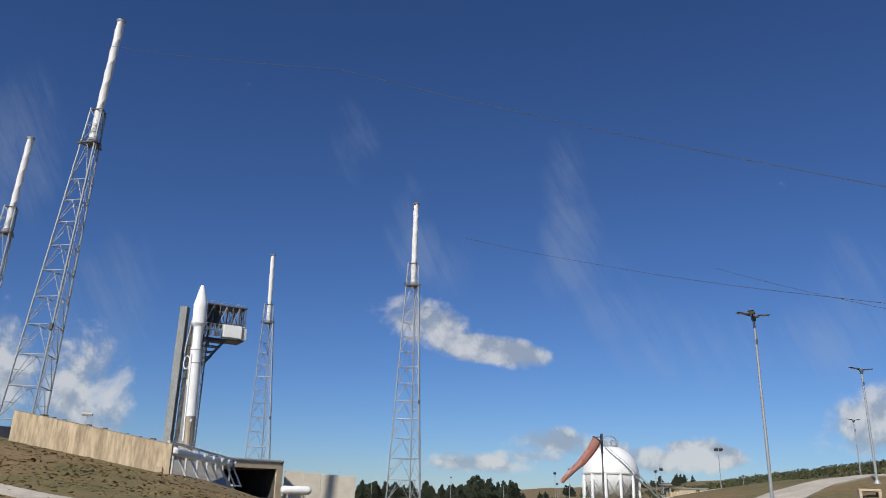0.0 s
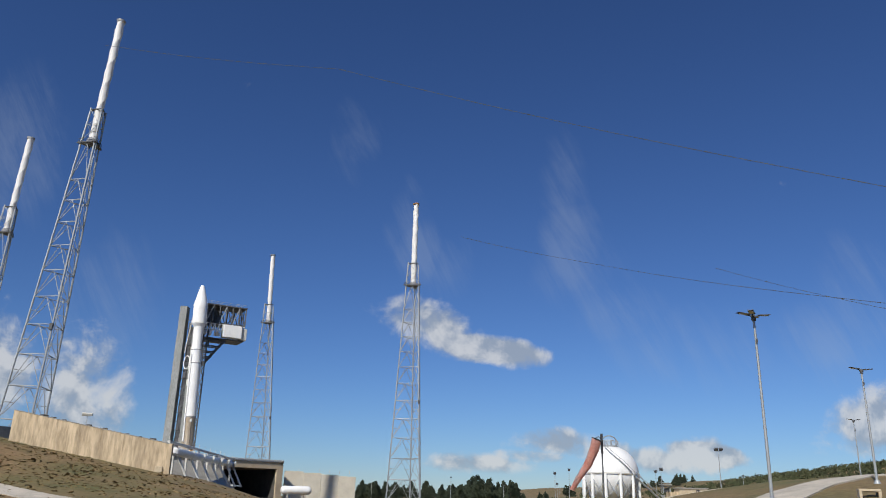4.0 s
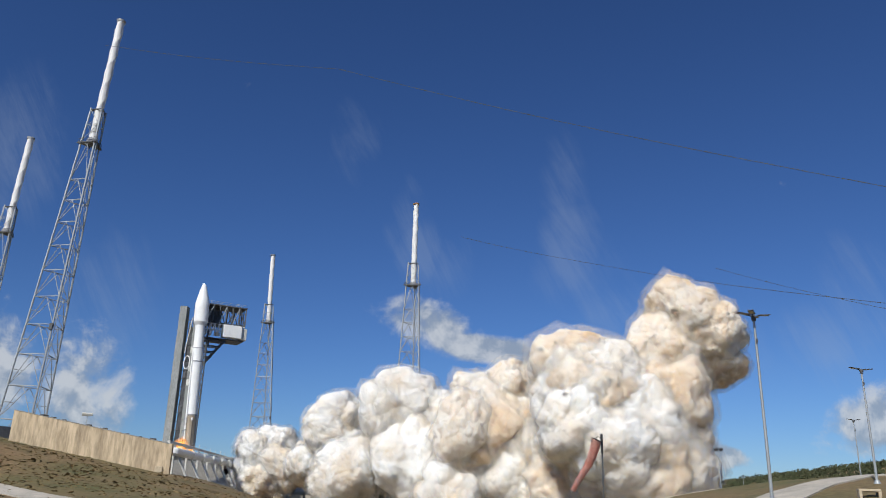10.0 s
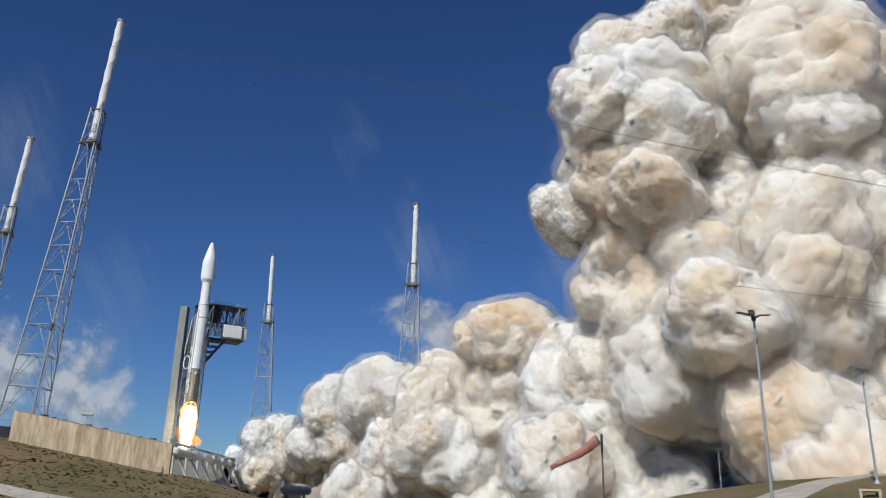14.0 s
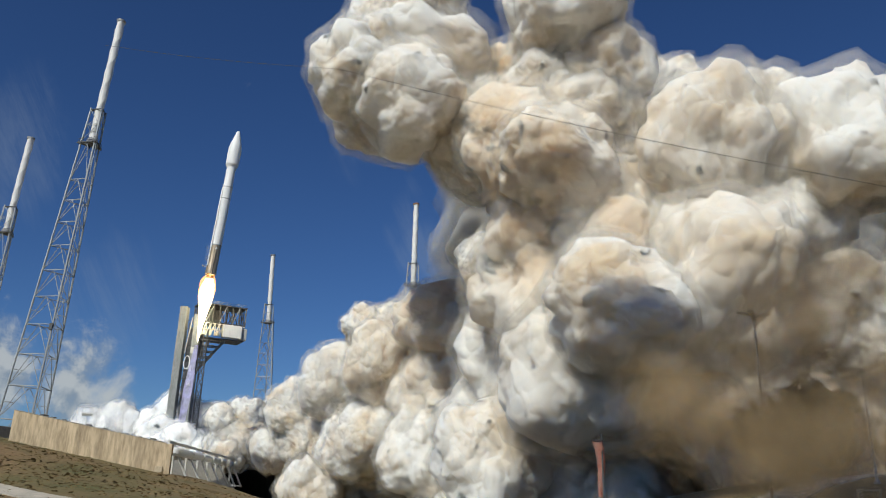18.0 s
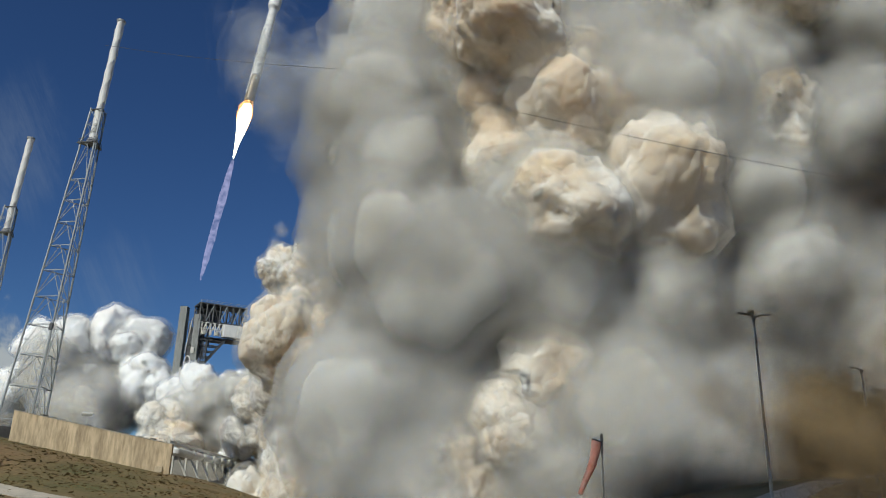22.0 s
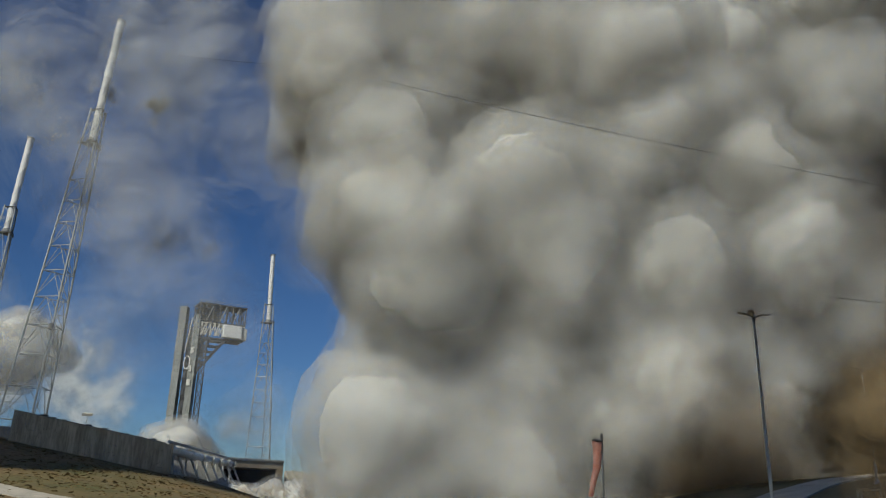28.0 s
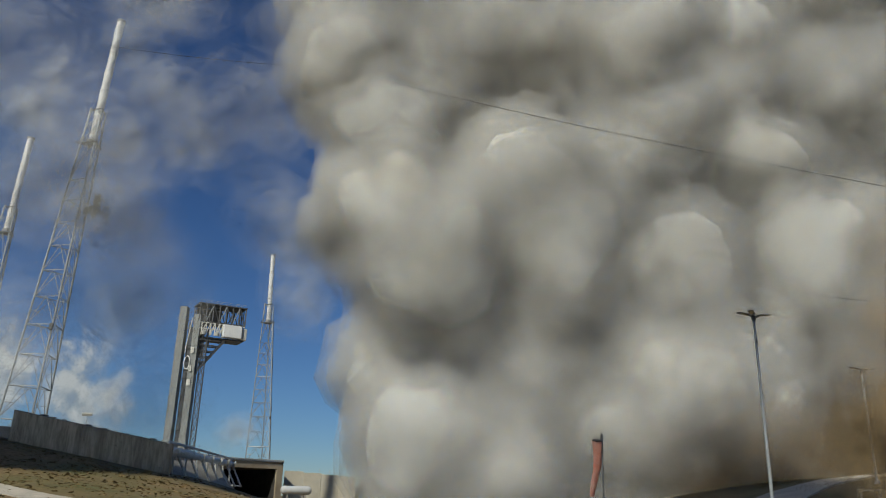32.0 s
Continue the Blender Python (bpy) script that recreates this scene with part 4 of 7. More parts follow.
# ---- lamp posts ----
def build_lamp_post(at, height, arms, label, spin=0.0):
    e = thing("lamp_post", at, label, "street lamp", "lamp posts along the road", turn=spin)
    part("pole", tube((0, 0, 0), (0, 0, height), 0.105, 14, r2=0.065), M_STEEL, e, "grey tapered pole", True)
    part("base_flange", lathe([(0.28, 0), (0.28, 0.08), (0.17, 0.35)], 14), M_STEEL, e)
    part("pole_collar", lathe([(0.12, -0.3), (0.15, -0.1), (0.1, 0.1)], 12, at=(0, 0, height)), M_GIRDER, e)
    part("access_cover", block((0.12, 0.05, 0.3), (0, -0.12, height * 0.86), 0.01), M_GIRDER, e)
    for a in arms:
        c, s = math.cos(math.radians(a)), math.sin(math.radians(a))
        arm = bar("arm", (0, 0, height - 0.05), (0.35 * c, 0.35 * s, height + 0.05), 0.04, M_GIRDER, e)
        m = Matrix.Rotation(math.radians(a), 4, "Z") @ Matrix.Rotation(-0.10, 4, "Y")
        bm = block((0.82, 0.34, 0.06), (0.70, 0, 0.0), 0.02)
        bm.transform(Matrix.Translation((0, 0, height + 0.02)) @ m)
        head = part("luminaire", bm, M_GIRDER, e, "flat dark luminaire")
        bm = block((0.5, 0.24, 0.02), (0.72, 0, -0.012), 0.005)
        bm.transform(Matrix.Translation((0, 0, height + 0.02)) @ m)
        part("lens", bm, M_DULLWHITE, head)
    return e


z1, z2 = land(18.75, 46), land(34.6, 64)
build_lamp_post((19.2, 46, z1), 12.8 - z1, (12, 60, 192, 240), "tall grey lamp post with four flat dark luminaires")
build_lamp_post((35.3, 64, z2), 12.8 - z2, (15, 195), "tall grey lamp post with two flat dark luminaires")
z3 = land(62.8, 118)
build_lamp_post((62.8, 118, z3), 14.6 - z3, (10, 190), "slender grey lamp post below the scrub ridge")


def small_poles():
    spots = ((42.6, 120, 9.7, 2, 0.55), (28.0, 190, 8.0, 1, 0.7), (38.0, 230, 10.5, 1, 0.7), (39.0, 260, 7.2, 1, 0.7), (63.0, 230, 10.6, 1, 0.8), (66.0, 235, 11.4, 1, 1.0),
             (92.0, 240, 10.5, 1, 0.6), (5.2, 300, 9.5, 1, 0.5), (25.0, 300, 7.5, 0, 0.5), (46.0, 300, 7.4, 0, 0.5), (-26.0, 320, 9.0, 0, 0.5))
    for x, y, top, heads, size in spots:
        z = land(x, y)
        build_floodlight("floodlight_pole", (x, y, z), top - z, heads, "floodlights round the tank farm", "slender pale pole with a small floodlight head" if heads else "bare slender pale pole", size)


small_poles()


def far_structures():
    e = thing("pump_house", (68.0, 215, land(68, 215)), "low tan concrete block house on the grass", "building")
    z = 4.6 - land(68, 215)
    part("wall", block((7.5, 5, max(z, 2.2)), (0, 0, 0), 0.06), M_TAN, e)
    part("roof", block((8.0, 5.5, 0.3), (0, 0, max(z, 2.2)), 0.04), M_CONC, e)
    part("lean_to", block((3.2, 4, max(z, 2.2) * 0.6), (-4.6, -0.4, 0), 0.05), M_WALL, e)
    part("door", block((0.9, 0.1, 2.0), (1.2, -2.52, 0), 0.02), M_DARK, e)
    s = thing("valve_stand", (68.5, 240, land(68.5, 240)), "grey steel valve stand with a square platform", "valve stand")
    h = 7.0 - land(68.5, 240)
    for x in (-1.0, 1.0):
        for y in (-1.0, 1.0):
            bar("leg", (x, y, 0), (x, y, h), 0.15, M_STEEL, s, True)
    part("deck", block((3.2, 3.2, 0.3), (0, 0, h), 0.03), M_GIRDER, s)
    part("cabinet", block((1.6, 1.2, 1.2), (0, 0, h * 0.45), 0.05), M_GIRDER, s)
    for z in (0.6, 1.1):
        for a, b in (((-1.6, -1.6), (1.6, -1.6)), ((-1.6, 1.6), (1.6, 1.6)), ((-1.6, -1.6), (-1.6, 1.6)), ((1.6, -1.6), (1.6, 1.6))):
            bar("rail", (*a, h + z), (*b, h + z), 0.05, M_STEEL, s)
    v = thing("parked_trailer", (86, 190, land(86, 190)), "small white box trailer parked on the slope", "trailer", turn=12)
    part("body", block((5.0, 2.2, 1.5), (0, 0, 0.7), 0.12), M_WHITE, v)
    for x in (-1.4, 1.4):
        bm = lathe([(0.2, -0.15), (0.42, -0.12), (0.42, 0.12), (0.2, 0.15)], 14)
        bmesh.ops.rotate(bm, matrix=Matrix.Rotation(math.pi / 2, 3, "X"), verts=bm.verts)
        bmesh.ops.translate(bm, vec=(x, -1.1, 0.42), verts=bm.verts)
        part("wheel", bm, M_BLACK, v)
    bar("drawbar", (2.5, 0, 0.8), (3.9, 0, 0.5), 0.08, M_STEEL, v)
    c = thing("culvert_head", (30.2, 56, land(30.2, 56) - 0.25), "small tan concrete culvert head by the road", "culvert", turn=-20)
    part("wing", block((0.2, 1.2, 0.6), (-0.6, 0, 0), 0.03), M_TAN, c)
    part("wing", block((0.2, 1.2, 0.6), (0.6, 0, 0), 0.03), M_TAN, c)
    part("lintel", block((1.4, 1.2, 0.18), (0, 0, 0.6), 0.03), M_TAN, c)
    bm = bmesh.new()
    bmesh.ops.create_icosphere(bm, subdivisions=4, radius=1)
    for q in bm.verts:
        q.co *= 1 + 0.12 * noise.noise(q.co * 2)
        q.co.x *= 4
        q.co.y *= 3
        q.co.z *= 3.2
    m = tagged(link_mesh("sand_mound", bm, M_SAND, smooth=True), "tan heap of sand on the flat ground", "mound")
    m.location = (28, 300, land(28, 300) - 1.6)


far_structures()


def fence():
    e = thing("fence", (0, 0, 0), "wire fence on thin posts along the sandy track", "fence")
    line = [(40 + i * 3.2, 128 + i * 4.2) for i in range(26)]
    for i, (x, y) in enumerate(line):
        z = land(x, y)
        bar("post", (x, y, z - 0.1), (x, y, z + 2.0), 0.05, M_STEEL, e)
        if i:
            a, b = line[i - 1]
            for k in (0.7, 1.3, 1.9):
                bar("wire", (a, b, land(a, b) + k), (x, y, z + k), 0.018, M_STEEL, e)


fence()


def overhead_wires():
    for line, r in ((((-40, 78, 51), (-9.7, 60, 37.8), (25.4, 40, 19.0), (44, 30, 9)), 0.022), (((2, 88, 32), (14, 80, 26.9), (30.2, 50, 14.9), (38, 35, 9)), 0.02), (((28, 75, 24.8), (36.5, 60, 17.0), (46, 44, 9)), 0.018)):
        bm = bmesh.new()
        pts = []
        P = [Vector(EYE).lerp(Vector(p), 1.75) for p in line]
        for a, b in zip(P, P[1:]):
            for i in range(10):
                t = i / 10
                p = a.lerp(b, t)
                p.z -= 1.2 * math.sin(math.pi * t) * (b - a).length / 40 * 0.3
                pts.append(p)
        pts.append(P[-1])
        for p, q in zip(pts, pts[1:]):
            tube(p, q, r * 1.75, 5, bm)
        tagged(link_mesh("guy_wire", bm, M_GIRDER), "thin dark steel wire strung across the sky", "wire", "wires overhead")


overhead_wires()


# ---- trees and scrub ----
def leaf_cloud(bm, rng, centre, size, count, leaf):
    for _ in range(count):
        d = Vector((rng.gauss(0, 1), rng.gauss(0, 1), rng.gauss(0, 1))).normalized() * rng.random() ** 0.45
        c = Vector(centre) + Vector((d.x * size[0], d.y * size[1], d.z * size[2]))
        q = Euler((rng.uniform(0, 6), rng.uniform(0, 6), rng.uniform(0, 6))).to_matrix()
        s = leaf * rng.uniform(0.6, 1.4)
        vs = [bm.verts.new(c + q @ Vector(p) * s) for p in ((-1, -0.5, 0), (1, -0.5, 0.1), (0.8, 0.6, -0.1), (-0.8, 0.6, 0.15))]
        bm.faces.new(vs)


def build_pine(seed, height):
    rng = random.Random(seed)
    e = thing("pine_tree", (0, 0, 0), "dark evergreen tree in a distant belt", "tree", "evergreens behind the tank farm")
    part("trunk", tube((0, 0, 0), (0.2, 0, height * 0.9), 0.28, 7, r2=0.06), M_BARK, e)
    for k in range(5):
        z = height * (0.35 + 0.12 * k)
        a = rng.uniform(0, 6.3)
        bar("limb", (0, 0, z), (1.6 * math.cos(a), 1.6 * math.sin(a), z + 1.0), 0.08, M_BARK, e)
    bm = bmesh.new()
    for k in range(20):
        f = rng.random()
        r = (1 - f) * 3.4 + 1.0
        a = rng.uniform(0, 6.3)
        leaf_cloud(bm, rng, (r * 0.6 * math.cos(a), r * 0.6 * math.sin(a), height * (0.18 + 0.8 * f)), (r * 0.8, r * 0.8, 1.4), 46, 0.45)
    part("crown", bm, M_PINE, e)
    return e


def build_woods():
    rng = random.Random(5)
    kinds = [build_pine(i, h) for i, h in enumerate((11.0, 13.0, 9.0, 12.0))]
    spots = []
    for i in range(46):
        x = rng.uniform(6, 46)
        spots.append((x, rng.uniform(440, 480), rng.uniform(0.8, 1.1) * (0.75 + 0.4 * math.exp(-((x - 26) / 12) ** 2))))
    for i in range(44):
        spots.append((rng.uniform(-64, 6), rng.uniform(450, 490), rng.uniform(0.6, 0.95)))
    for i in range(40):
        spots.append((rng.uniform(48, 150), rng.uniform(440, 480), rng.uniform(0.3, 0.55)))
    used = set()
    for i, (x, y, s) in enumerate(spots):
        k = kinds[i % 4]
        m = pose(x, y, land(x, y) - 0.2, 0, 0, rng.uniform(0, 360))
        if i % 4 not in used:
            used.add(i % 4)
            k.matrix_basis = m
            t = k
        else:
            t = copy_thing(k, m)
        t.scale = (s, s, s)


build_woods()


def scrub():
    """Low bushes all over the ridge, and tufts on the bank, as stuff."""
    rng = random.Random(11)
    bm = bmesh.new()
    for _ in range(4200):
        y = rng.uniform(120, 400)
        x = rng.uniform(55, 300)
        z = land(x, y)
        if z < 6.5:
            if rng.random() > 0.10:
                continue
        s = rng.uniform(0.8, 2.2)
        leaf_cloud(bm, rng, (x, y, z + s * 0.35), (s * 1.5, s * 1.5, s * 0.8), 26, 0.45)
    tagged(link_mesh("scrub", bm, M_BUSH), "low dark green scrub covering the ridge", "bushes", kind="stuff")


scrub()


# ---- birds ----
def build_bird(label, size):
    e = thing("bird", (0, 0, 0), label, "bird", "birds in flight")
    bm = lathe([(0.01, -0.5), (0.08, -0.42), (0.16, -0.15), (0.17, 0.1), (0.12, 0.3), (0.09, 0.36), (0.10, 0.44), (0.05, 0.53), (0.01, 0.58)], 14)
    bmesh.ops.rotate(bm, matrix=Matrix.Rotation(math.pi / 2, 3, "Y"), verts=bm.verts)
    bmesh.ops.scale(bm, vec=(size, size, size), verts=bm.verts)
    part("body", bm, M_PALE, e, "pale breast", True)
    bm = block((0.42 * size, 0.22 * size, 0.03 * size), (-0.6 * size, 0, 0), 0.01)
    part("tail", bm, M_BIRD, e)
    wings = []
    for s in (1, -1):
        bm = bmesh.new()
        outline = [(0.22, 0.0), (0.26, 0.35), (0.12, 0.85), (-0.08, 1.0), (-0.16, 0.7), (-0.18, 0.35), (-0.16, 0.0)]
        bm.faces.new([bm.verts.new((x * size, y * size * s, 0.0)) for x, y in outline])
        bmesh.ops.solidify(bm, geom=bm.faces[:], thickness=0.025 * size)
        wings.append(part("wing", bm, M_BIRD, e, "dark outstretched wing"))
    return e, wings


BIRDS = [build_bird("brown and white bird flying past", 0.30), build_bird("small dark bird flying past", 0.22), build_bird("dark bird gliding before the smoke", 0.26)]


# ---- dry tufts on the grass bank ----
def bank_tufts():
    rng = random.Random(77)
    verts, faces = [], []
    while len(faces) < 15000:
        x, y = rng.uniform(-86, -22), rng.uniform(70, 137)
        if noise.noise((x * 0.12, y * 0.12, 9)) < rng.uniform(-0.5, 0.4):
            continue
        h, w, z = rng.uniform(0.06, 0.22), rng.uniform(0.15, 0.5), land(x, y) - 0.05
        for _ in range(3):
            a = rng.uniform(0, math.pi)
            c, s, k = math.cos(a) * w, math.sin(a) * w, len(verts)
            verts += [(x - c, y - s, z), (x + c, y + s, z), (x + rng.uniform(-w, w), y + rng.uniform(-w, w), z + h)]
            faces.append((k, k + 1, k + 2))
    me = bpy.data.meshes.new("dry_grass")
    me.from_pydata(verts, [], faces)
    me.materials.append(M_TUFT)
    tagged(new("dry_grass", me), "dry olive and tan grass tufts on the bank", "grass", kind="stuff")


M_TUFT = material("dry_tufts", (0.33, 0.22, 0.11), 0.9, (0.20, 0.16, 0.06), 0.6, 0.8, island=True)
bank_tufts()


# ---- smoke: rigid billows that rise from the duct and the pad and drift ----
def domes(p, scale, seed):
    d = noise.voronoi(Vector(p) * scale + Vector((seed, seed * 1.7, -seed)))[0][0]
    return math.sqrt(max(0.0, 1.0 - (d / 0.75) ** 2))


def round_mesh(name, mats, shells, form, fineness):
    """Uneven shells inside one another; the first takes the first material, the rest the last."""
    bm = bmesh.new()
    inner = 20 * 4 ** (fineness[0] - 1)
    for k, r0 in enumerate(shells):
        for v in bmesh.ops.create_icosphere(bm, subdivisions=fineness[min(k, 1)], radius=1)["verts"]:
            p = v.co.normalized()
            v.co = p * (r0 * form(p, k))
    me = bpy.data.meshes.new(name)
    bm.to_mesh(me)
    bm.free()
    me.polygons.foreach_set("use_smooth", [True] * len(me.polygons))
    for mat in mats:
        me.materials.append(mat)
    me.polygons.foreach_set("material_index", [0 if i < inner else len(mats) - 1 for i in range(len(me.polygons))])
    return me


def billow_mesh(seed, mat, fringe):
    """A dense lump with heads on heads, like a cauliflower, in a thin uneven fringe."""
    def form(p, k):
        q = p + 0.25 * noise.noise_vector(p * 2.0 + Vector((seed, 3, 0)))
        ragged = 0.06 * abs(noise.noise(p * 5.0 + Vector((k * 3.1, seed, 0)))) if k else 0.0
        return 0.56 + 0.24 * domes(q, 1.3, seed) + 0.15 * domes(q, 2.7, seed + 5) + 0.085 * domes(q, 5.5, seed + 9) + 0.22 * noise.noise(p * 1.2 + Vector((seed, 0, 0))) + ragged
    return round_mesh("billow", (mat, fringe), (0.96, 1.06, 1.10), form, (4, 3))


def old_mesh(seed, mat, fringe):
    """A lump of old smoke: softer heads in a deep, uneven fringe."""
    def form(p, k):
        q = p + 0.3 * noise.noise_vector(p * 1.6 + Vector((seed, 3, 0)))
        ragged = 0.22 * abs(noise.noise(p * 2.6 + Vector((k * 3.1, seed, 0)))) if k else 0.0
        return 0.60 + 0.20 * domes(q, 1.3, seed) + 0.10 * domes(q, 2.8, seed + 5) + 0.22 * noise.noise(p * 1.2 + Vector((seed, 0, 0))) + ragged
    return round_mesh("old_billow", (mat, fringe), (0.90, 0.98, 1.03, 1.08, 1.13, 1.19, 1.26), form, (3, 3))


def haze_mesh(seed, mat):
    """Nested uneven shells, thinner outwards, so that the haze has no hard edge."""
    def form(p, k):
        return 0.95 + 0.35 * noise.noise(p * 1.5 + Vector((seed, k * 0.9, 0))) + 0.15 * noise.noise(p * 3.5 + Vector((seed, k * 1.9, 5)))
    return round_mesh("haze", (mat,), [0.16 + 0.08 * k for k in range(11)], form, (3, 3))


MESHES = {}
SOFT = ("murk", "thin", "veil", "skin", "fire")
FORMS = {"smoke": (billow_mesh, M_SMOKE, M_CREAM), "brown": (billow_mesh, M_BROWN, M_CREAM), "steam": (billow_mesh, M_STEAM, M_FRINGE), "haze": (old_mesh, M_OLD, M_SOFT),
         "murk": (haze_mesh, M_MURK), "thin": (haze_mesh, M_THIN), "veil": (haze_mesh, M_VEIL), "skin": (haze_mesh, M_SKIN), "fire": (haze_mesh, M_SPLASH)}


def smoke_mesh(kind, k):
    if (kind, k) not in MESHES:
        build, *mats = FORMS[kind]
        MESHES[kind, k] = build(2.9 * k + 0.6, *mats)
    return MESHES[kind, k]


WORDS = {"smoke": "dense white and tan billow of rocket exhaust smoke", "brown": "dense tan and brown billow of rocket exhaust smoke", "steam": "bright white billow of steam",
         "haze": "soft grey cloud of drifting exhaust smoke", "murk": "soft brownish cloud of drifting exhaust smoke", "fire": "bright orange flame spreading over the pad", "thin": "thin whitish veil of drifting smoke", "veil": "broad soft grey veil of drifting smoke", "skin": "soft outer layer of old grey smoke"}
SEEDS = [0]


def billow(kind, radius, count, rows, flat=1.0):
    """A bunch of smoke lumps about one moving middle. Rows: seconds, x, y, z and how far the bunch has spread."""
    SEEDS[0] += 1
    rng = random.Random(100 + SEEDS[0])
    soft = kind in SOFT
    for j in range(count):
        ob = new("flame_cloud" if kind == "fire" else "smoke_haze" if soft else "smoke_billow", smoke_mesh(kind, rng.randrange(5)))
        tagged(ob, WORDS[kind], "flame" if kind == "fire" else "smoke", "smoke of the launch")
        s = radius * (rng.uniform(0.5, 0.8) if soft else rng.uniform(0.6, 0.9)) * (1.0 if j else 1.1)
        ob.scale = (s * rng.uniform(0.9, 1.25), s, s * flat * rng.uniform(0.85, 1.1))
        d = Vector((rng.gauss(0, 1), rng.gauss(0, 1) * 0.8, rng.gauss(0, 1))).normalized() * (0.0 if j == 0 else rng.uniform(0.5, 0.85) if not soft else rng.uniform(0.35, 0.95)) * radius
        turn = [rng.uniform(-180, 180) for _ in range(3)]
        spin = [rng.uniform(-9, 9) for _ in range(3)]
        out = []
        t0 = rows[1][0] if len(rows) > 1 else 0
        for t, x, y, z, g in rows:
            w = 0.0 if t < t0 else (t - t0)
            roll = [a + s_ * min(w, 6) ** 0.8 for a, s_ in zip(turn, spin)]
            out.append((t, pose(x + d.x * g, y + d.y * g, z + d.z * g, *roll)))
        walk(ob, out)


def smoke_wall():
    """The broad mass of old smoke: lump by lump it wells up behind the fresh billows, comes nearer and leans over to the left."""
    rng = random.Random(77)
    for i in range(10):
        for j in range(-1, 9):
            ob = new("smoke_billow", smoke_mesh("haze", rng.randrange(5)))
            tagged(ob, WORDS["haze"], "smoke", "smoke of the launch")
            r = rng.uniform(10.5, 14.5)
            ob.scale = (r * rng.uniform(0.9, 1.2), r, r * rng.uniform(0.9, 1.1))
            x, y, z = -7 + 11 * i + rng.uniform(-4, 4), rng.uniform(-7, 7), 3 + 11 * j + rng.uniform(-4, 4)
            lean, low = 0.13 * (z - 25), 0.4 * max(30 - z, 0)
            turn, spin = [rng.uniform(-180, 180) for _ in range(3)], [rng.uniform(-5, 5) for _ in range(3)]
            rows = []
            for t, px, py, pz in ((0, 40 + 0.3 * x, 215, -40), (12.5, 40 + 0.3 * x, 215, -40), (14.5, 45 + 0.45 * x, 205 + y, 0.35 * z), (17, 28 + 0.75 * x, 185 + y, 0.8 * z), (19, 10 + 0.9 * x, 150 + y, 0.95 * z),
                                  (21, x, 124 + y, z), (23, x - 0.4 * lean, 121 + y, z + 1), (25, x - lean, 119 + y, z + 2), (28, x - 1.3 * lean + low, 117 + y, z + 2.5), (32, x - 1.1 * lean + low, 116 + y, z + 3)):
                w = max(t - 12.5, 0)
                rows.append((t, pose(px, py, pz, *[a + b * w for a, b in zip(turn, spin)])))
            walk(ob, rows)
            if (i + j) % 2 == 0:
                soft = new("smoke_haze", smoke_mesh("skin", rng.randrange(5)))
                tagged(soft, WORDS["skin"], "smoke", "smoke of the launch")
                soft.scale = (18, 11, 17)
                walk(soft, [(t, pose(m.translation.x, m.translation.y + (12 if t < 19 else 2 - 2.2 * min(t - 19, 6)), m.translation.z, 0, 0, 30 * j)) for t, m in rows])


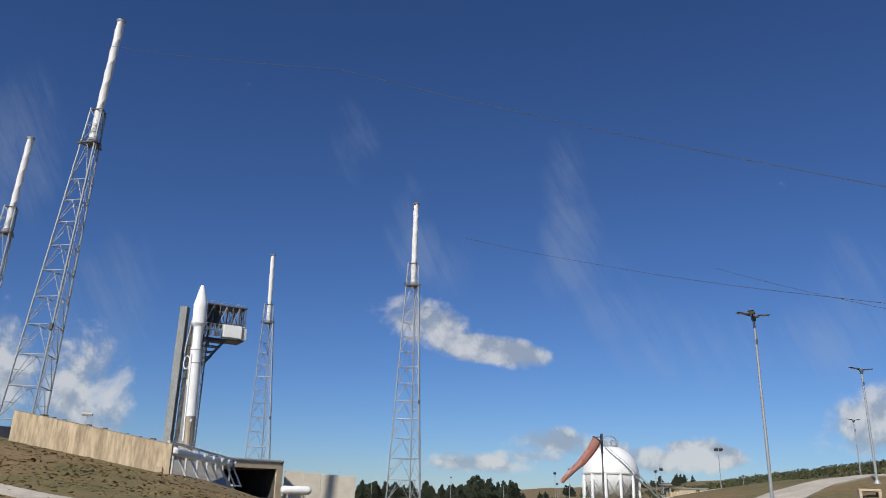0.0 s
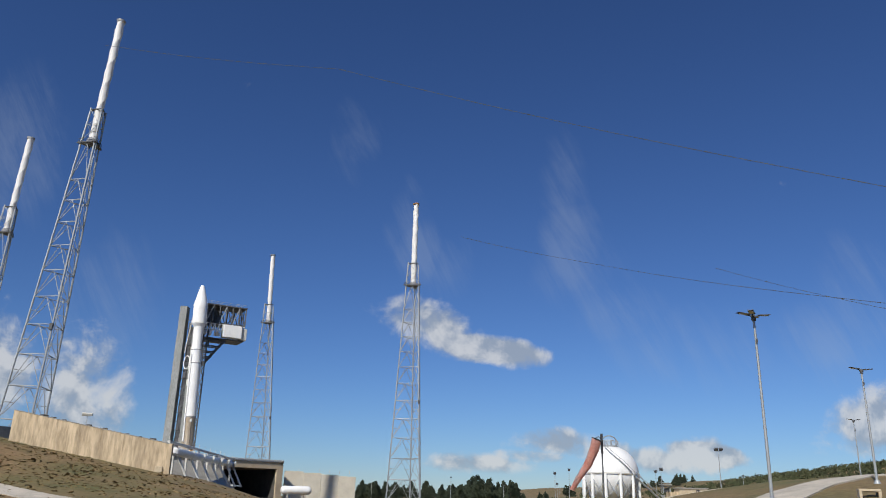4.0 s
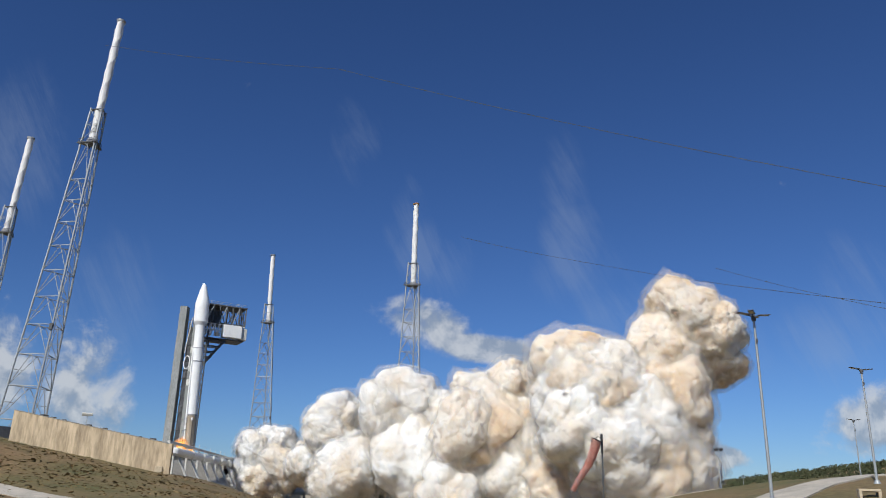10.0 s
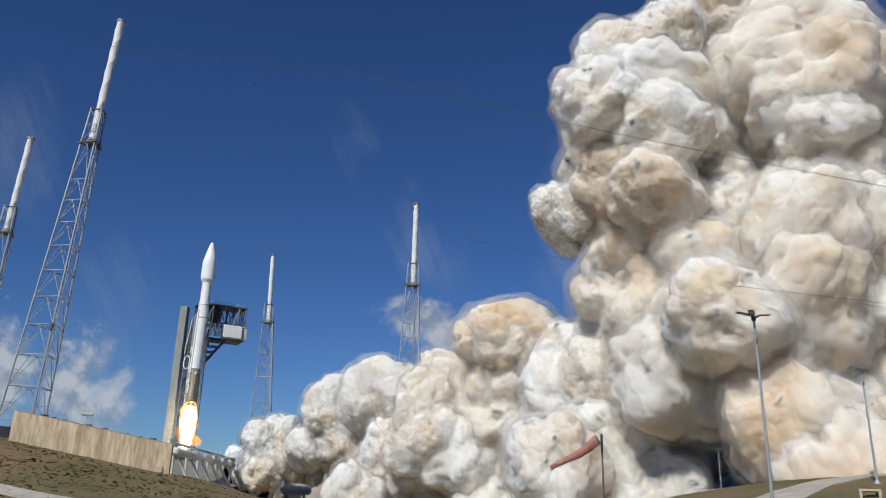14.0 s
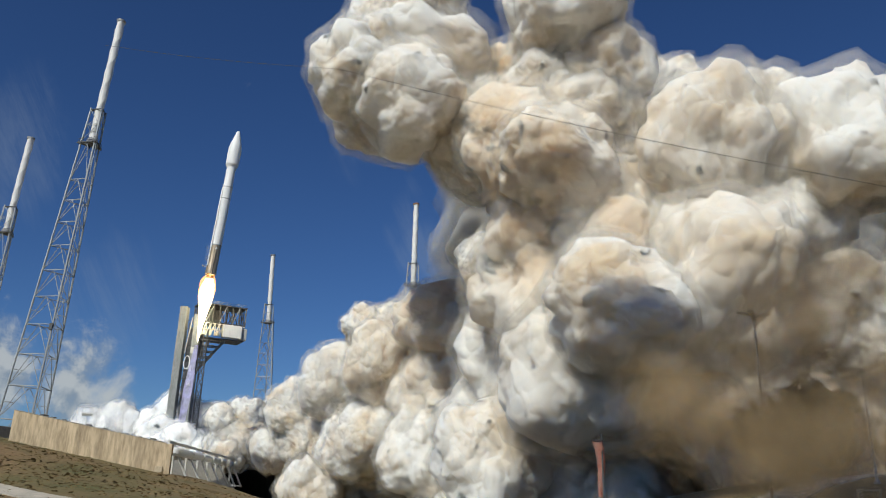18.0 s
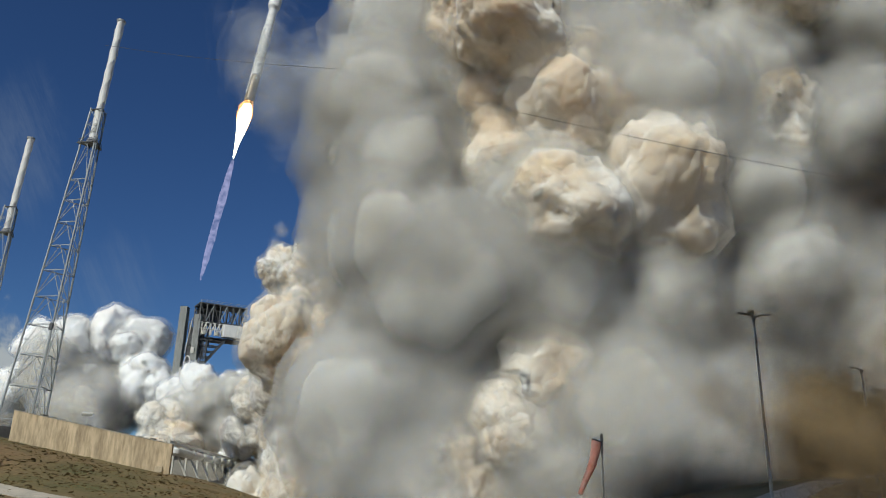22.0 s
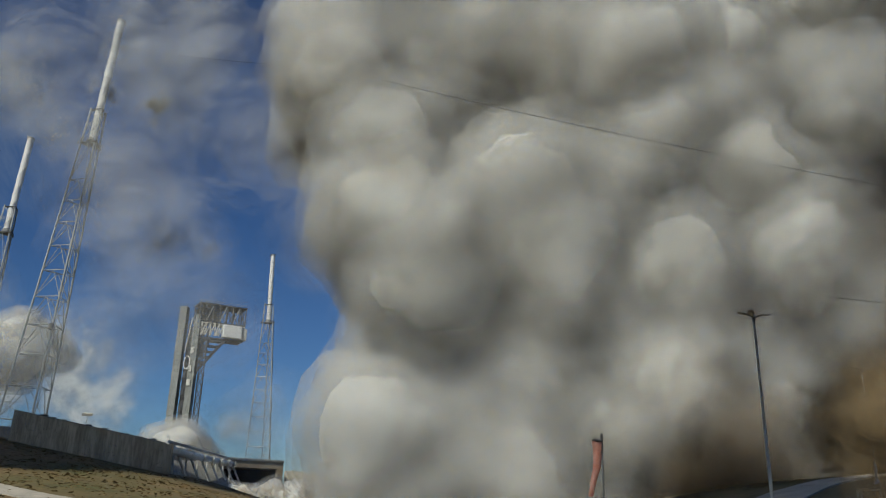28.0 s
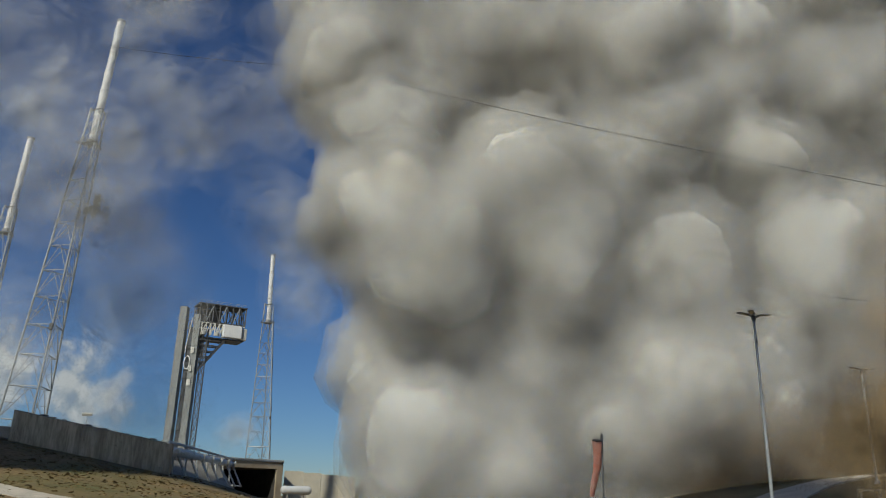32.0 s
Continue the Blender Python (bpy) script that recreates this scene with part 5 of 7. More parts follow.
# ---- everything that moves ----
def motions():
    smoke_wall()
    walk(ROCKET, [(t, pose(x, y, z, 0, lean)) for t, x, y, z, lean in (
        (0, -85.2, 270, 15.3, -1.75), (9.3, -85.2, 270, 15.3, -1.75), (10, -84.9, 270, 15.9, -1.50), (11, -84.9, 270, 17.4, -1.25), (11.5, -85.0, 270, 18.1, -1.25), (12, -85.1, 270, 19.3, -1.00), (12.5, -85.5, 270, 21.7, -0.75), (13, -85.8, 270, 24.7, 0.00), (13.5, -85.9, 270, 28.0, 0.25), (14, -85.9, 270, 31.6, 0.50), (14.5, -85.9, 270, 36.3, 1.25), (16.5, -85.7, 270, 60.0, 2.50), (17, -85.0, 270, 65.2, 3.00), (17.5, -84.9, 270, 71.3, 3.50), (18, -84.7, 270, 77.5, 4.00), (18.5, -84.4, 270, 85.1, 4.75), (19, -84.0, 270, 95.5, 5.75), (19.5, -83.0, 270, 103.9, 6.25), (20, -81.8, 270, 112.4, 6.25), (20.5, -80.8, 270, 122.5, 7.00), (21, -79.8, 270, 131.6, 8.00), (21.5, -78.8, 270, 140.2, 8.50), (22, -78.1, 270, 148.9, 7.75), (22.5, -77.3, 270, 160.3, 9.00), (23, -76.1, 270, 171.5, 8.75), (23.5, -75.2, 270, 178.6, 8.25), (24, -74.0, 270, 187.5, 9.25), (24.5, -72.8, 270, 203, 9.00), (25, -71.5, 270, 232, 9.5), (32, -45, 270, 520, 11))])
    walk(SOCK, [(t, pose(9.35 - 0.25 * math.cos(math.radians(swing)), 45, 5.15, nod, swing)) for t, swing, nod in (
        (0, 40, 0), (1, 36, 0), (2, 33, 0), (3, 28, 0), (5.5, 26, 0), (6, 25, 0), (7, 24, 0), (8, 31, 0), (9, 28, 0), (10, 25, 5), (11, 48, 0), (12, 62, 0), (13, 68, 0), (14, 57, 10), (14.5, 58, 15), (16.5, 8, 16), (17, 5, 14), (18, -6, 14), (19, 6, 12), (20, 13, 12), (21, 14, 12), (22, 16, 10), (23, 17, 10), (24, 8, 12), (25, 5, 12), (27.5, 2, 14), (28, 4, 14), (28.5, -8, 14), (29, -38, 14), (29.5, -15, 14), (30, 6, 14), (31, 8, 12), (32, 3, 14))])
    first, second, third = BIRDS
    walk(first[0], [(t, pose(x, y, z, 0, dip, 0)) for t, x, y, z, dip in (
        (0, -90, 30, 12, 0), (6.0, -30, 17, 6, 0), (6.5, -11.5, 14, 7.15, -12), (6.7, -5.2, 14, 8.3, -14), (6.9, -0.66, 14, 9.66, -14), (7.0, 1.54, 14, 10.29, -10), (7.1, 3.52, 14, 10.57, -4),
        (7.2, 5.2, 14, 10.51, 4), (7.3, 6.4, 14, 10.34, 8), (7.4, 7.22, 14, 10.1, 12), (7.6, 8.46, 14, 9.63, 14), (7.9, 10.2, 14, 9.0, 14), (9, 20, 13, 7, 10), (32, 160, 10, 9, 0))])
    walk(second[0], [(t, pose(x, y, z, 0, dip, 0)) for t, x, y, z, dip in (
        (0, -120, 40, 10, 0), (6.0, -30, 18, 3, 0), (6.6, -9.7, 16, 3.4, -6), (6.9, -0.7, 16, 4.51, -6), (7.0, 1.41, 16, 4.69, -6), (7.1, 3.36, 16, 4.98, -9), (7.2, 5.05, 16, 5.33, -10), (7.3, 6.58, 16, 5.56, -14),
        (7.4, 7.97, 16, 6.1, -14), (7.6, 10.6, 16, 6.75, -12), (9, 24, 15, 9, -5), (32, 190, 10, 12, 0))])
    walk(third[0], [(t, pose(x, y, z, 14, dip, 180)) for t, x, y, z, dip in (
        (0, 170, 60, 9, 0), (17.5, 40, 24, 5, 0), (18.3, 13.7, 20, 5.4, -4), (18.7, 5.53, 20, 5.79, -5), (19.0, 0.11, 20, 6.07, -12), (19.3, -4.7, 20, 8.03, -20), (19.5, -8.45, 20, 10.2, -20), (19.9, -18.3, 20, 13.6, -18), (32, -250, 60, 40, 0))])
    for (bird, wings), start in ((first, 6.4), (second, 6.4), (third, 18.2)):
        for side, wing in zip((1, -1), wings):
            beat = [(0, pose(0, 0, 0, 10 * side))]
            for i in range(16):
                beat.append((start + 0.1 * i, pose(0, 0, 0, side * (42 if i % 2 else -24))))
            beat.append((32, pose(0, 0, 0, 10 * side)))
            walk(wing, beat)
    billow("steam", 5.5, 4, [(0, -52.0, 238.0, -16.1, 0.30), (4.7, -52.0, 238.0, -16.1, 0.30), (5.3, -51.6, 226.0, 3.8, 0.80), (6.5, -51.3, 226.0, 4.4, 0.90), (7.5, -50.6, 226.0, 5.3, 1.00), (8.2, -51.6, 226.0, 7.1, 1.10), (9, -53.2, 226.0, 7.8, 1.10), (13, -53.0, 228.0, 9.0, 1.20), (14.5, -52.8, 230.0, 10.3, 1.20), (17, -55.9, 235.0, 13.7, 1.30), (19, -59.0, 240.0, 15.6, 1.30), (23, -60.5, 240.0, 13.9, 1.20), (25.8, -57.8, 240.0, -11.6, 1.00), (32, -54.7, 240.0, -39.9, 1.00)])
    billow("steam", 5, 4, [(0, -52.0, 238.0, -15.0, 0.30), (4.8, -52.0, 238.0, -15.0, 0.30), (5.4, -41.7, 222.0, 2.8, 0.80), (6.5, -40.9, 222.0, 3.4, 0.90), (7.5, -39.6, 222.0, 5.5, 1.00), (8.2, -38.2, 222.0, 8.1, 1.10), (9, -36.4, 220.0, 9.6, 1.20), (13, -33.7, 222.0, 11.2, 1.30), (17, -33.7, 222.0, 11.2, 1.30), (21, -36.7, 222.0, 8.9, 1.30), (25.8, -37.7, 222.0, -15.9, 1.00), (32, -38.4, 222.0, -31.9, 1.00)])
    billow("steam", 4.5, 3, [(0, -52.0, 238.0, -13.9, 0.30), (4.9, -52.0, 238.0, -13.9, 0.30), (5.5, -31.9, 220.0, 1.5, 0.80), (6.8, -31.2, 220.0, 2.1, 0.90), (7.8, -28.3, 220.0, 4.3, 1.00), (8.4, -23.6, 218.0, 7.6, 1.00), (9, -17.2, 214.0, 9.1, 1.00), (13, -17.0, 212.0, 7.6, 1.20), (21, -22.8, 212.0, 4.6, 1.20), (25.8, -24.5, 212.0, -14.8, 1.00), (32, -25.6, 212.0, -27.4, 1.00)])
    billow("smoke", 8, 6, [(0, -52.0, 238.0, -21.6, 0.30), (7.6, -52.0, 238.0, -21.6, 0.30), (8.2, -45.8, 222.0, 5.6, 0.60), (9, -49.1, 222.0, 7.4, 0.90), (10, -47.8, 222.0, 9.4, 1.00), (13, -46.4, 222.0, 11.7, 1.10), (14.5, -46.4, 222.0, 11.7, 1.10), (17, -56.6, 230.0, 15.0, 1.20), (19, -64.5, 240.0, 18.8, 1.20), (21, -79.9, 250.0, 20.9, 1.20), (23, -91.4, 250.0, 13.7, 1.10), (26, -99.4, 250.0, -3.4, 1.00), (32, -107.4, 250.0, -20.4, 1.00)])
    billow("smoke", 9, 7, [(0, -52.0, 238.0, -23.8, 0.30), (7.5, -52.0, 238.0, -23.8, 0.30), (8.1, -32.5, 216.0, 6.6, 0.50), (8.5, -32.5, 214.0, 10.9, 0.70), (9, -32.3, 212.0, 12.2, 0.90), (10, -29.3, 210.0, 15.1, 1.00), (11, -27.9, 210.0, 16.6, 1.00), (13, -28.0, 210.0, 18.1, 1.10), (14.5, -31.1, 210.0, 19.5, 1.10), (17, -37.3, 212.0, 18.0, 1.10), (19, -43.0, 216.0, 21.2, 1.10), (21, -48.7, 220.0, 23.8, 1.10), (23, -51.9, 222.0, 19.2, 1.00), (25, -52.1, 222.0, 5.5, 1.00), (32, -52.4, 222.0, -18.6, 1.00)])
    billow("smoke", 11, 7, [(0, -52.0, 238.0, -28.2, 0.30), (7.7, -52.0, 238.0, -28.2, 0.30), (8.3, -21.4, 212.0, 6.0, 0.40), (8.6, -22.8, 208.0, 10.8, 0.70), (9, -19.6, 204.0, 13.1, 0.90), (9.5, -10.8, 200.0, 17.0, 1.00), (10, -7.9, 198.0, 18.3, 1.00), (11, -10.8, 196.0, 22.2, 1.00), (12, -12.2, 196.0, 21.5, 1.00), (13, -13.6, 196.0, 20.1, 1.00), (14.5, -12.2, 196.0, 20.8, 1.05), (17, -19.6, 198.0, 22.9, 1.10), (19, -25.7, 200.0, 24.4, 1.10), (21, -31.6, 200.0, 26.4, 1.00), (23, -39.6, 200.0, 17.7, 1.00), (25, -44.0, 200.0, 3.8, 1.00), (32, -51.6, 200.0, -20.4, 1.00)])
    billow("brown", 12, 7, [(0, -52.0, 238.0, -30.4, 0.30), (8.2, -52.0, 238.0, -30.4, 0.30), (8.8, -4.7, 206.0, 3.5, 0.50), (9, -0.5, 200.0, 6.3, 0.80), (9.5, 6.2, 192.0, 16.1, 1.00), (10, 12.6, 186.0, 19.1, 1.00), (11, 3.0, 186.0, 28.2, 1.00), (12, 3.1, 186.0, 26.9, 1.00), (13, 5.8, 186.0, 26.9, 1.00), (14.5, 3.1, 184.0, 23.3, 1.00), (17, -2.3, 180.0, 27.2, 1.05), (19, -11.9, 176.0, 39.5, 1.00), (20, -18.4, 174.0, 41.6, 1.00), (21, -24.8, 172.0, 42.3, 1.00), (23, -29.7, 172.0, 22.9, 1.00), (25, -28.8, 172.0, -17.3, 1.00), (32, -27.2, 172.0, -87.7, 1.00)])
    billow("brown", 13, 7, [(0, -52.0, 238.0, -32.6, 0.30), (8.6, -52.0, 238.0, -32.6, 0.30), (9.2, 12.0, 196.0, 2.5, 0.50), (9.5, 18.0, 186.0, 11.5, 0.80), (10, 32.3, 176.0, 19.9, 1.00), (11, 19.7, 176.0, 28.5, 1.00), (12, 17.1, 176.0, 27.2, 1.00), (13, 17.1, 176.0, 31.0, 1.00), (14.5, 15.6, 174.0, 25.6, 1.00), (17, 7.7, 168.0, 25.8, 1.10), (19, -2.2, 162.0, 29.4, 1.10), (21, -11.7, 160.0, 28.8, 1.10), (23, -13.5, 160.0, 19.5, 1.00), (26, -13.5, 160.0, -20.6, 1.00), (32, -13.5, 160.0, -60.7, 1.00)])
    billow("smoke", 12, 6, [(0, -52.0, 238.0, -30.4, 0.30), (8.3, -52.0, 238.0, -30.4, 0.30), (8.9, -1.7, 196.0, 0.9, 0.60), (10, 8.8, 186.0, 6.2, 1.00), (11, 6.1, 186.0, 4.8, 1.00), (13, -7.1, 188.0, 5.8, 1.10), (17, -17.9, 190.0, 6.9, 1.10), (21, -34.9, 195.0, 6.6, 1.10), (24, -36.2, 195.0, -8.9, 1.10), (26, -34.7, 195.0, -25.9, 1.10), (32, -32.4, 195.0, -51.4, 1.10)])
    billow("smoke", 10, 6, [(0, -52.0, 238.0, -26.0, 0.30), (9.4, -52.0, 238.0, -26.0, 0.30), (10, -21.2, 196.0, 7.0, 0.60), (11, -18.1, 190.0, 10.8, 1.00), (13, -2.0, 184.0, 16.0, 1.00), (14.5, -0.7, 182.0, 14.6, 1.00), (17, -9.8, 182.0, 15.6, 1.10), (19, -17.5, 182.0, 12.9, 1.10), (22, -27.2, 182.0, 3.9, 1.10), (25, -30.2, 182.0, -21.8, 1.00), (32, -33.6, 182.0, -51.8, 1.00)])
    billow("brown", 12, 7, [(0, -52.0, 238.0, -30.4, 0.30), (8.7, -52.0, 238.0, -30.4, 0.30), (9.3, 11.6, 190.0, 7.6, 0.50), (9.5, 20.2, 182.0, 13.2, 0.80), (10, 48.6, 165.0, 24.0, 1.00), (10.5, 63.9, 150.0, 32.5, 1.10), (11, 72.4, 140.0, 48.3, 1.15), (12, 79.5, 135.0, 78.7, 1.20), (13, 75.5, 128.0, 99.9, 1.20), (14.5, 138.8, 240.0, 249.7, 1.20), (17, 163.5, 240.0, 298.3, 1.30), (20, 163.5, 240.0, 298.3, 1.30), (32, 139.8, 240.0, 297.5, 1.30)])
    billow("smoke", 13, 8, [(0, -52.0, 238.0, -32.6, 0.30), (8.9, -52.0, 238.0, -32.6, 0.30), (9.5, 20.6, 186.0, 11.5, 0.50), (10, 36.4, 165.0, 21.3, 1.00), (10.5, 40.7, 150.0, 38.7, 1.10), (11, 41.1, 145.0, 47.9, 1.20), (12, 42.7, 140.0, 60.4, 1.20), (13, 48.8, 135.0, 72.9, 1.20), (14.5, 31.3, 128.0, 77.0, 1.30), (17, 3.8, 120.0, 76.1, 1.30), (19, -9.2, 118.0, 74.5, 1.30), (20, -11.2, 125.0, 87.4, 1.30), (21, -21.3, 240.0, 209.0, 1.30), (23, -24.7, 240.0, 285.6, 1.20), (32, -32.3, 240.0, 458.1, 1.20)])
    billow("smoke", 12, 7, [(0, -52.0, 238.0, -30.4, 0.30), (9, -52.0, 238.0, -30.4, 0.30), (9.6, 33.9, 180.0, 6.7, 0.50), (10, 46.7, 165.0, 13.4, 1.00), (10.5, 60.0, 150.0, 15.9, 1.10), (11, 66.9, 140.0, 13.3, 1.20), (12, 66.3, 132.0, 30.0, 1.20), (13, 69.5, 128.0, 46.5, 1.20), (14.5, 70.6, 122.0, 62.4, 1.30), (17, 41.2, 112.0, 70.1, 1.30), (19, 12.9, 104.0, 64.5, 1.30), (21, 0.5, 100.0, 68.5, 1.30), (23, -23.4, 240.0, 255.8, 1.30), (32, -25.0, 240.0, 291.8, 1.30)])
    billow("brown", 15, 8, [(0, -52.0, 238.0, -37.0, 0.30), (9.2, -52.0, 238.0, -37.0, 0.30), (9.8, 29.2, 182.0, 7.8, 0.50), (10.4, 38.9, 165.0, 23.8, 1.00), (11, 44.7, 150.0, 30.8, 1.10), (12, 40.8, 145.0, 43.2, 1.10), (13, 35.4, 140.0, 48.5, 1.10), (14.5, 38.4, 135.0, 48.0, 1.15), (17, 22.1, 120.0, 45.5, 1.20), (19, 14.2, 110.0, 41.7, 1.20), (21, 9.5, 105.0, 48.7, 1.20), (23, 13.8, 152.0, 113.7, 1.20), (25, 21.9, 240.0, 287.2, 1.20), (32, 44.4, 485.0, 658.9, 1.20)])
    billow("brown", 15, 8, [(0, -52.0, 238.0, -37.0, 0.30), (9.4, -52.0, 238.0, -37.0, 0.30), (10, 43.2, 170.0, 12.5, 0.50), (10.5, 57.1, 158.0, 25.6, 1.00), (11, 63.2, 148.0, 33.2, 1.10), (12, 65.1, 140.0, 51.6, 1.15), (13, 66.8, 135.0, 66.1, 1.20), (14.5, 69.1, 128.0, 84.3, 1.20), (17, 65.9, 108.0, 93.8, 1.20), (19, 151.7, 240.0, 297.9, 1.20), (22, 128.0, 240.0, 297.1, 1.20), (32, 116.2, 240.0, 296.7, 1.20)])
    billow("smoke", 16, 8, [(0, -52.0, 238.0, -39.2, 0.30), (9.5, -52.0, 238.0, -39.2, 0.30), (10.1, 42.8, 170.0, 5.5, 0.50), (10.6, 50.1, 158.0, 9.8, 1.00), (11, 52.2, 150.0, 13.6, 1.10), (12, 48.1, 140.0, 16.8, 1.15), (13, 45.9, 132.0, 23.6, 1.20), (14.5, 47.5, 126.0, 32.2, 1.20), (17, 31.2, 112.0, 28.5, 1.20), (19, 24.7, 106.0, 26.9, 1.20), (21, 21.3, 104.0, 31.2, 1.20), (23, 26.1, 152.0, 77.7, 1.20), (26, 44.6, 240.0, 258.1, 1.20), (32, 71.9, 380.0, 465.1, 1.20)])
    billow("smoke", 16, 8, [(0, -52.0, 238.0, -39.2, 0.30), (9.7, -52.0, 238.0, -39.2, 0.30), (10.3, 59.5, 160.0, 5.7, 0.50), (11, 74.6, 142.0, 17.7, 1.10), (12, 71.6, 134.0, 18.7, 1.15), (13, 71.0, 128.0, 29.4, 1.20), (14.5, 67.4, 120.0, 33.2, 1.20), (17, 51.9, 108.0, 40.2, 1.20), (19, 46.1, 104.0, 40.4, 1.20), (21, 41.6, 100.0, 51.8, 1.20), (23, 60.0, 152.0, 115.2, 1.20), (26, 104.4, 240.0, 296.3, 1.20), (32, 171.2, 385.0, 520.5, 1.20)])
    billow("smoke", 14, 7, [(0, -52.0, 238.0, -34.8, 0.30), (9.4, -52.0, 238.0, -34.8, 0.30), (10, 24.5, 186.0, 5.3, 0.50), (10.6, 28.1, 175.0, 11.2, 1.00), (11, 28.4, 168.0, 16.7, 1.00), (12, 28.3, 160.0, 20.5, 1.10), (13, 27.3, 154.0, 23.2, 1.10), (14.5, 25.5, 150.0, 21.5, 1.10), (17, 17.2, 136.0, 25.5, 1.15), (19, 9.4, 126.0, 23.5, 1.20), (21, 6.5, 124.0, 23.1, 1.20), (24, 6.8, 128.0, 16.3, 1.20), (27, 11.6, 130.0, -19.8, 1.20), (32, 15.6, 131.7, -49.9, 1.20)])
    billow("smoke", 13, 7, [(0, -52.0, 238.0, -32.6, 0.30), (10.2, -52.0, 238.0, -32.6, 0.30), (10.8, 49.3, 160.0, 21.1, 0.60), (12, 56.1, 146.0, 37.1, 1.00), (13, 51.2, 140.0, 42.1, 1.10), (14.5, 59.7, 134.0, 53.8, 1.10), (17, 40.9, 124.0, 54.8, 1.10), (19, 30.8, 116.0, 51.2, 1.10), (21, 26.5, 110.0, 66.4, 1.10), (23, 54.9, 240.0, 230.2, 1.10), (32, 45.4, 240.0, 294.2, 1.10)])
    billow("brown", 12, 6, [(0, 69.1, 150.0, -30.4, 0.30), (10.8, 69.1, 150.0, -30.4, 0.30), (11.4, 69.1, 150.0, 29.2, 0.60), (12, 72.3, 144.0, 41.5, 1.00), (13, 56.8, 140.0, 56.0, 1.10), (14.5, 51.0, 136.0, 68.5, 1.10), (17, 22.0, 128.0, 68.5, 1.10), (19, 3.0, 120.0, 62.7, 1.10), (21, -8.7, 114.0, 67.7, 1.10), (23, -38.8, 240.0, 213.7, 1.00), (32, -71.7, 240.0, 290.2, 1.00)])
    billow("smoke", 7, 5, [(0, 31.3, 148.0, -19.4, 0.30), (10.7, 31.3, 148.0, -19.4, 0.30), (11.3, 31.3, 148.0, 41.5, 0.50), (12, 27.5, 144.0, 50.7, 1.00), (13, 24.3, 140.0, 59.3, 1.10), (14.5, 19.5, 136.0, 52.3, 1.10), (17, 10.4, 126.0, 42.2, 1.10), (19, 4.2, 118.0, 37.5, 1.10), (22, -0.3, 118.0, 38.4, 1.00), (24, 1.2, 125.0, 57.4, 1.00), (26, -0.2, 240.0, 228.4, 1.00), (32, -2.3, 412.5, 485.0, 1.00)])
    billow("smoke", 7.5, 5, [(0, 51.7, 140.0, -20.5, 0.30), (11.2, 51.7, 140.0, -20.5, 0.30), (11.8, 51.7, 140.0, 61.9, 0.50), (12.5, 50.3, 136.0, 74.7, 1.00), (13, 47.7, 134.0, 84.9, 1.10), (14.5, 33.5, 128.0, 88.3, 1.10), (17, -6.4, 120.0, 77.0, 1.10), (19, -20.1, 118.0, 74.2, 1.20), (20, -22.0, 120.0, 83.6, 1.20), (21, -42.8, 240.0, 208.3, 1.20), (23, -47.9, 240.0, 284.8, 1.00), (32, -59.5, 240.0, 457.0, 1.00)])
    billow("smoke", 12, 6, [(0, -52.0, 238.0, -30.4, 0.30), (8.7, -52.0, 238.0, -30.4, 0.30), (9.3, -10.1, 198.0, 2.0, 0.60), (10, -1.8, 190.0, 6.0, 1.00), (12, 3.4, 186.0, 8.6, 1.10), (14.5, 10.8, 176.0, 7.2, 1.10), (17, 5.4, 166.0, 6.7, 1.10), (21, -1.5, 160.0, 5.3, 1.10), (26, -0.7, 150.0, -18.9, 1.10), (32, -0.2, 144.0, -33.5, 1.10)])
    billow("brown", 12, 6, [(0, -52.0, 238.0, -30.4, 0.30), (9.3, -52.0, 238.0, -30.4, 0.30), (9.9, 23.9, 182.0, 2.8, 0.60), (10.5, 32.4, 172.0, 7.6, 1.00), (12, 39.6, 160.0, 14.0, 1.10), (14.5, 41.6, 150.0, 15.5, 1.10), (17, 35.2, 130.0, 15.4, 1.10), (21, 28.5, 122.0, 12.7, 1.10), (27, 26.6, 120.0, -17.8, 1.10), (32, 25.8, 119.2, -30.5, 1.10)])
    billow("smoke", 14, 7, [(0, -52.0, 238.0, -34.8, 0.30), (9.7, -52.0, 238.0, -34.8, 0.30), (10.3, 28.4, 178.0, 1.7, 0.60), (11, 36.6, 164.0, 4.1, 1.00), (13, 34.6, 150.0, 6.0, 1.10), (17, 22.7, 130.0, 7.0, 1.20), (21, 14.4, 122.0, 4.8, 1.20), (27, 10.5, 118.0, -17.8, 1.20), (32, 8.9, 116.3, -27.3, 1.20)])
    billow("brown", 14, 7, [(0, -52.0, 238.0, -34.8, 0.30), (10.4, -52.0, 238.0, -34.8, 0.30), (11, 63.2, 148.0, 3.7, 0.60), (12, 61.3, 138.0, 7.3, 1.00), (13, 58.0, 130.0, 8.8, 1.10), (14.5, 57.3, 124.0, 10.2, 1.15), (17, 46.4, 112.0, 12.4, 1.20), (20, 46.0, 130.0, 8.0, 1.20), (23, 50.0, 150.0, -10.0, 1.20), (32, 50.0, 160.0, -30.0, 1.20)])
